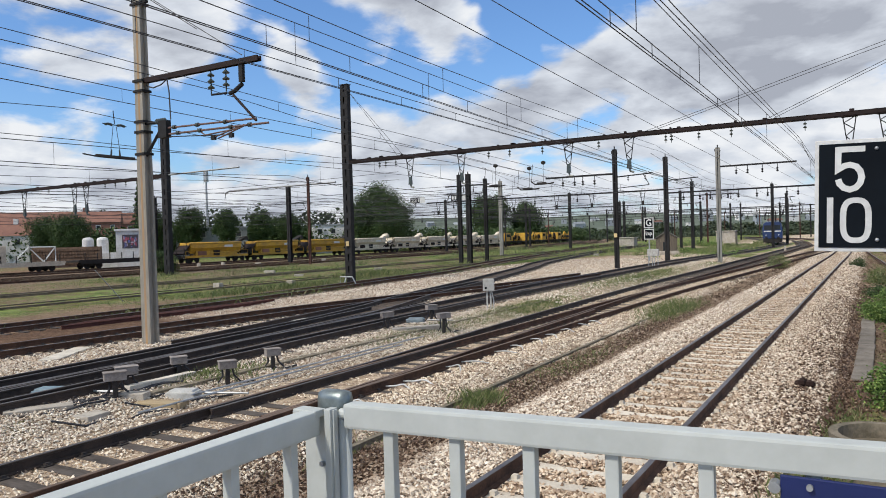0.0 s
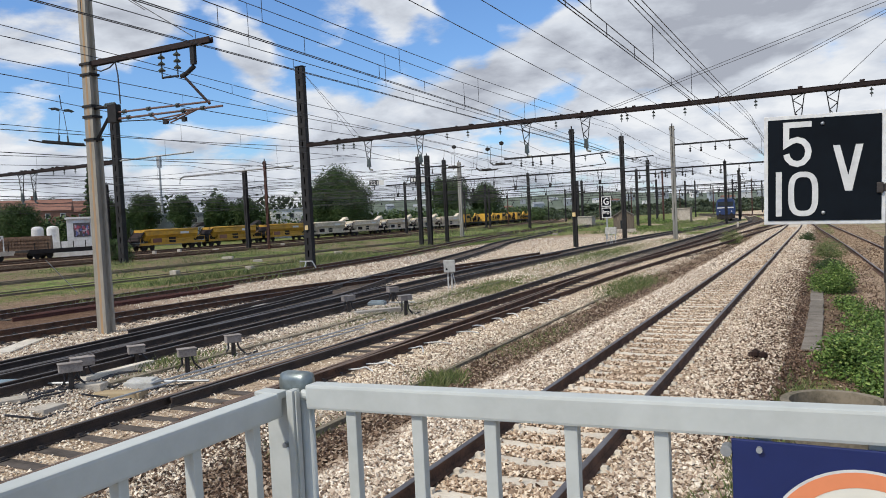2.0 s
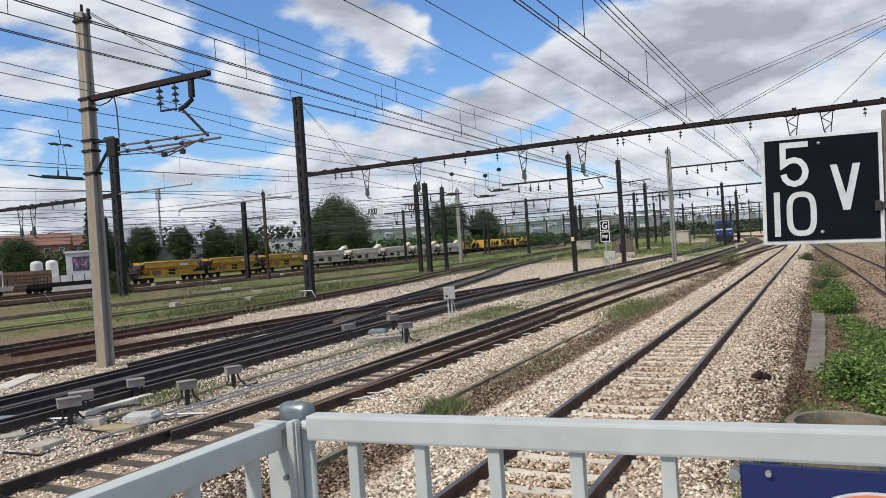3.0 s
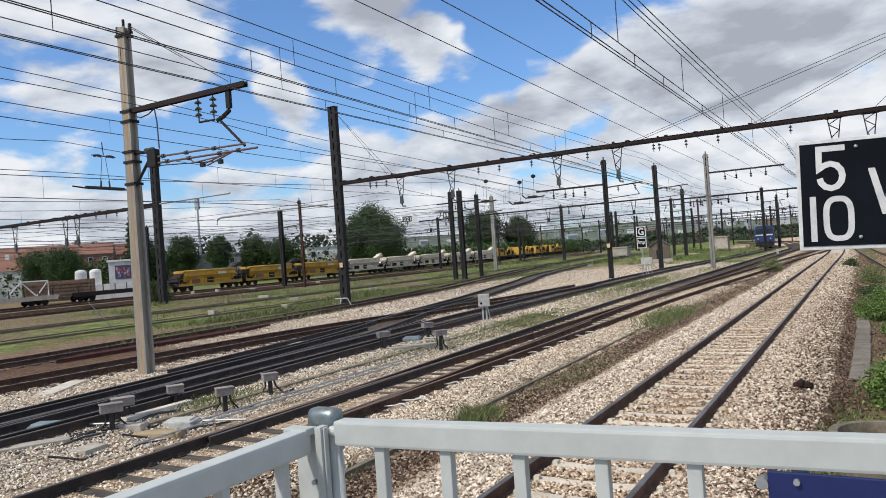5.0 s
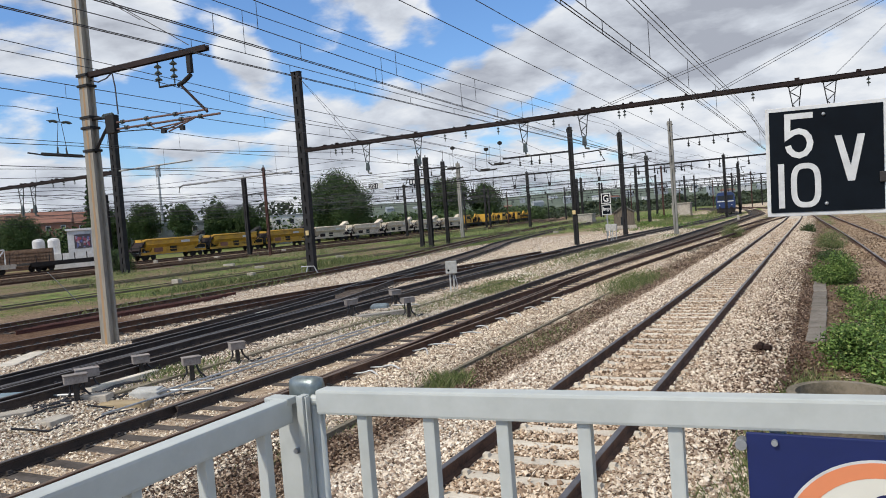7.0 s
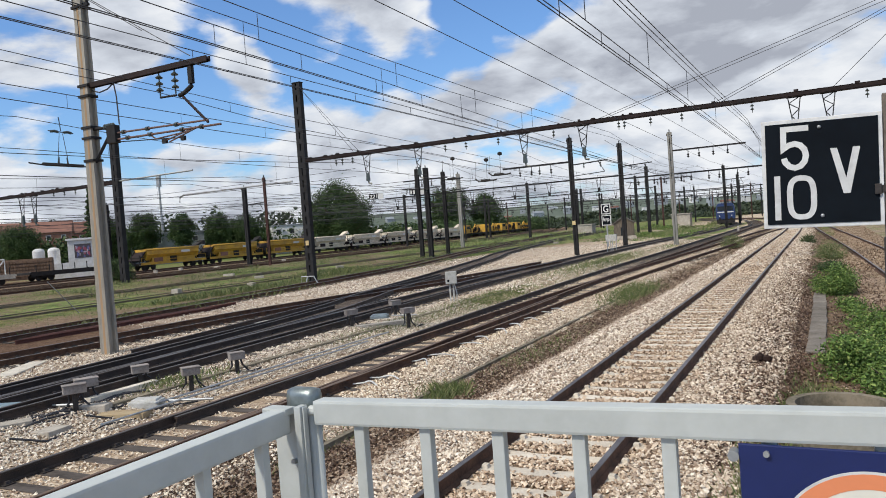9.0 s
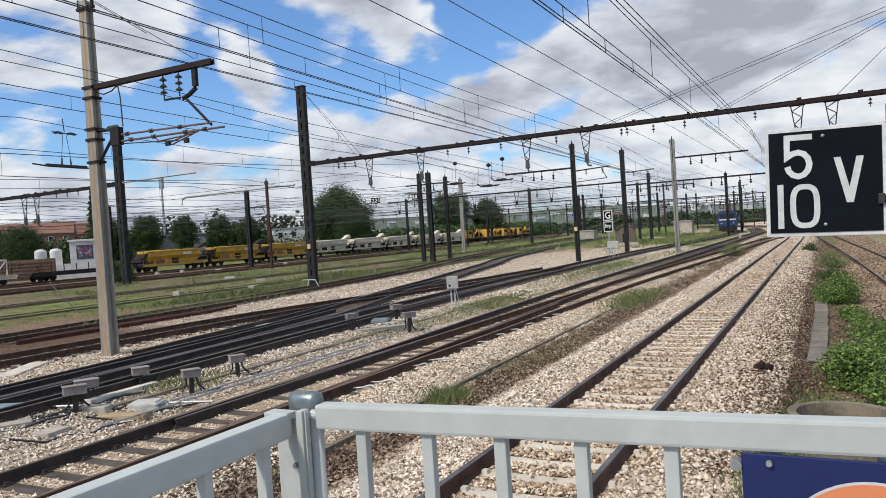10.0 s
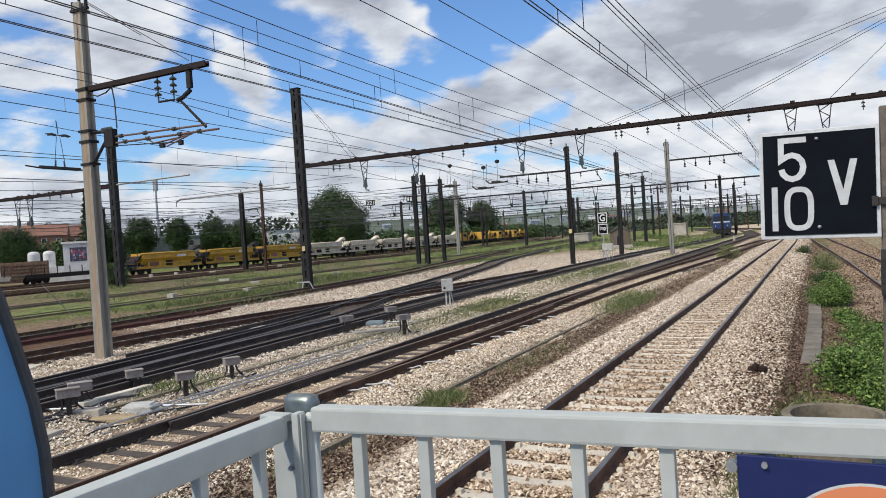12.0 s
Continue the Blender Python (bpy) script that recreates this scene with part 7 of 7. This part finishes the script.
scatter("ballast_stones", "pale crushed stone ballast along the siding", 36000, -26.2, -12.8, 9, 34, 0.06, 104, lambda x, y, r: ((x > -21.6) | (y > 22 + 3 * r.uniform(-1, 1, len(x)))) & (x > np.interp(y, [9, 25, 34], [-25.4, -25.9, -26.6])) & (np.abs(x - np.interp(y, [9, 29, 45], [-14.05, -15.2, -15.6])) > 1.1) & (np.abs(x - np.interp(y, [0, 9.6, 15, 20.3, 25, 30, 35], [-14.5, -15.3, -15.85, -16.45, -17.6, -19.1, -20.2])) > 1.1) & (np.abs(x - np.interp(y, [0, 13, 22, 26, 30, 34], [-21.1, -20.8, -20.4, -19.8, -19.0, -18.2])) > 1.0))
scatter("ballast_stones", "pale ballast farther along the track", 42000, -7.6, 3.8, 34, 90, 0.09, 105, lambda x, y, r: thin_soil(x, y, r) & ~((x > -0.6) & (x < 1.0) & (r.uniform(0, 1, len(x)) < 0.7)))
scatter("ballast_stones", "pale ballast between the yard tracks", 34000, -31.0, -11.2, 30, 80, 0.085, 106, lambda x, y, r: (np.abs(x - np.interp(y, [29, 45, 68, 108], [-15.2, -15.6, -15.9, -15.4])) > 1.3) & (np.abs(x - np.interp(y, [30, 39, 47, 58, 68, 94], [-19.1, -21.1, -23.0, -25.7, -28.6, -33.6])) > 1.1) & (x > np.interp(y, [30, 41, 51, 80], [-26.3, -27.6, -29.0, -35])))
scatter("ballast_stones", "larger crushed stones on the ballast", 6000, -7.4, -0.8, 4.2, 24, 0.078, 108, thin_soil)
scatter("ballast_stones", "pale grey stones beside the timber-sleepered track", 15000, -8.5, -6.95, 9.5, 40, 0.055, 107, lambda x, y, r: ~on_sleeper("timber", x, y, 1.22, 0.14))
rng = np.random.default_rng(12)
for x0, x1, y0, y1, n in ((-1.5, -0.2, 8.5, 42, 17000), (-6.9, -5.8, 7, 40, 6000), (0.2, 1.6, 9, 40, 6000), (-7.7, -6.5, 5.5, 9.2, 5000)):
    px = rng.uniform(x0, x1, n) + rng.normal(size=n) * 0.17
    py = y0 * (y1 / y0) ** rng.uniform(0, 1, n)
    tagged(new("leaf_litter", leaf_mesh("leaf_litter", np.stack([px, py, ground_height(px, py) + rng.uniform(0.0, 0.035, n)], 1), 0.06, LITTER, rng, 0.0, 0.7)), "brown dead leaves and litter on the soil", "litter", kind="stuff")
scatter("ballast_stones", "brown dirty stones at the lineside", 8000, -0.9, 2.2, 8, 34, 0.045, 103, lambda x, y, r: r.uniform(0, 1, len(x)) < 0.6)


# ---- the arriving train ----
def build_train():
    t = thing("passenger_train", "light blue passenger train with dark edging rolling in past the platform", "train", pose(-3.05, -71, 0))
    # the front of the nose lies at y = 0; height against setback
    nose = [(0.85, 0.06), (1.4, 0.0), (1.9, -0.022), (2.12, -0.025), (2.24, -0.03), (2.35, -0.046), (2.48, -0.078), (2.6, -0.11), (2.9, -0.24), (3.3, -0.55), (3.7, -1.1), (3.95, -1.8)]
    half = lambda z: 1.45 if z < 2.9 else 1.45 - 0.28 * ((z - 2.9) / 1.05) ** 1.6
    L = -23.0
    v, f = [], []
    for z, y in nose:
        for sx in (-1, 1):
            h = half(z)
            v += [(sx * h, L, z), (sx * h, y - 0.5, z), (sx * (h - 0.008), y - 0.03, z), (sx * h * 0.72, y + 0.08, z), (0, y + 0.14, z)]
    n = len(nose)
    for i in range(n - 1):
        for s in (0, 1):
            a, b = i * 10 + s * 5, (i + 1) * 10 + s * 5
            for j in range(4):
                f.append((a + j, a + j + 1, b + j + 1, b + j))
    top = (n - 1) * 10
    f += [(top, top + 1, top + 6, top + 5), (top + 1, top + 2, top + 7, top + 6), (top + 2, top + 3, top + 8, top + 7), (top + 3, top + 4, top + 9, top + 8)]
    f += [(0, 5, 6, 1), (1, 6, 7, 2), (2, 7, 8, 3), (3, 8, 9, 4)]
    f += [tuple(i * 10 for i in range(n)) + tuple(i * 10 + 5 for i in range(n - 1, -1, -1))]
    body = Shape().add(v, f)
    part("body", body, TRAIN_BLUE, t)
    for sx in (-1, 1):
        part("edge_trim", Shape().tube([(sx * (half(z) - 0.008), y - 0.028, z) for z, y in nose], 0.014, 8), RUBBER, t, "dark grey edge trim")
        for k in range(8):
            win = part("window", Shape().box(sx * 1.452 - 0.006, sx * 1.452 + 0.006, -5.6 - 2.1 * k, -4.1 - 2.1 * k, 2.0, 2.85), RUBBER, t)
            part("pane", Shape().box(sx * 1.459 - 0.003, sx * 1.459 + 0.003, -5.53 - 2.1 * k, -4.17 - 2.1 * k, 2.07, 2.78), GLASS, win)
        part("headlight", Shape().tube([(sx * 0.95, 0.10, 1.35), (sx * 0.95, 0.30, 1.35)], 0.11, 14), SIGN_WHITE, t)
        part("skirt", Shape().box(sx * 1.30 - 0.06, sx * 1.30 + 0.06, L, 0.0, 0.30, 0.87), UNDER, t)
    part("windscreen", Shape().add([(-1.0, 0.06, 2.45), (1.0, 0.06, 2.45), (0.85, -0.68, 3.4), (-0.85, -0.68, 3.4), (-1.0, 0.0, 2.45), (1.0, 0.0, 2.45), (0.85, -0.75, 3.4), (-0.85, -0.75, 3.4)], [(0, 1, 2, 3), (4, 7, 6, 5), (0, 4, 5, 1), (1, 5, 6, 2), (2, 6, 7, 3), (3, 7, 4, 0)]), GLASS, t)
    part("coupler", Shape().box(-0.25, 0.25, 0.2, 0.75, 0.85, 1.15), UNDER, t, bevel=0.03)
    for y in (-3.5, -19.5):
        bogie(t, 0, y, 0)
    return t


TRAIN = build_train()


def motions():
    # rolls in at a steady 6 m/s; the nose comes level with the railing's corner at the end
    walk(TRAIN, [(s, pose(-3.05, TRAIN_END - 6.0 * (12.0 - s), 0)) for s in (0, 1, 2, 3, 4, 5, 6, 7, 8, 9, 10, 11, 12)])


TRAIN_END = 1.128
motions()
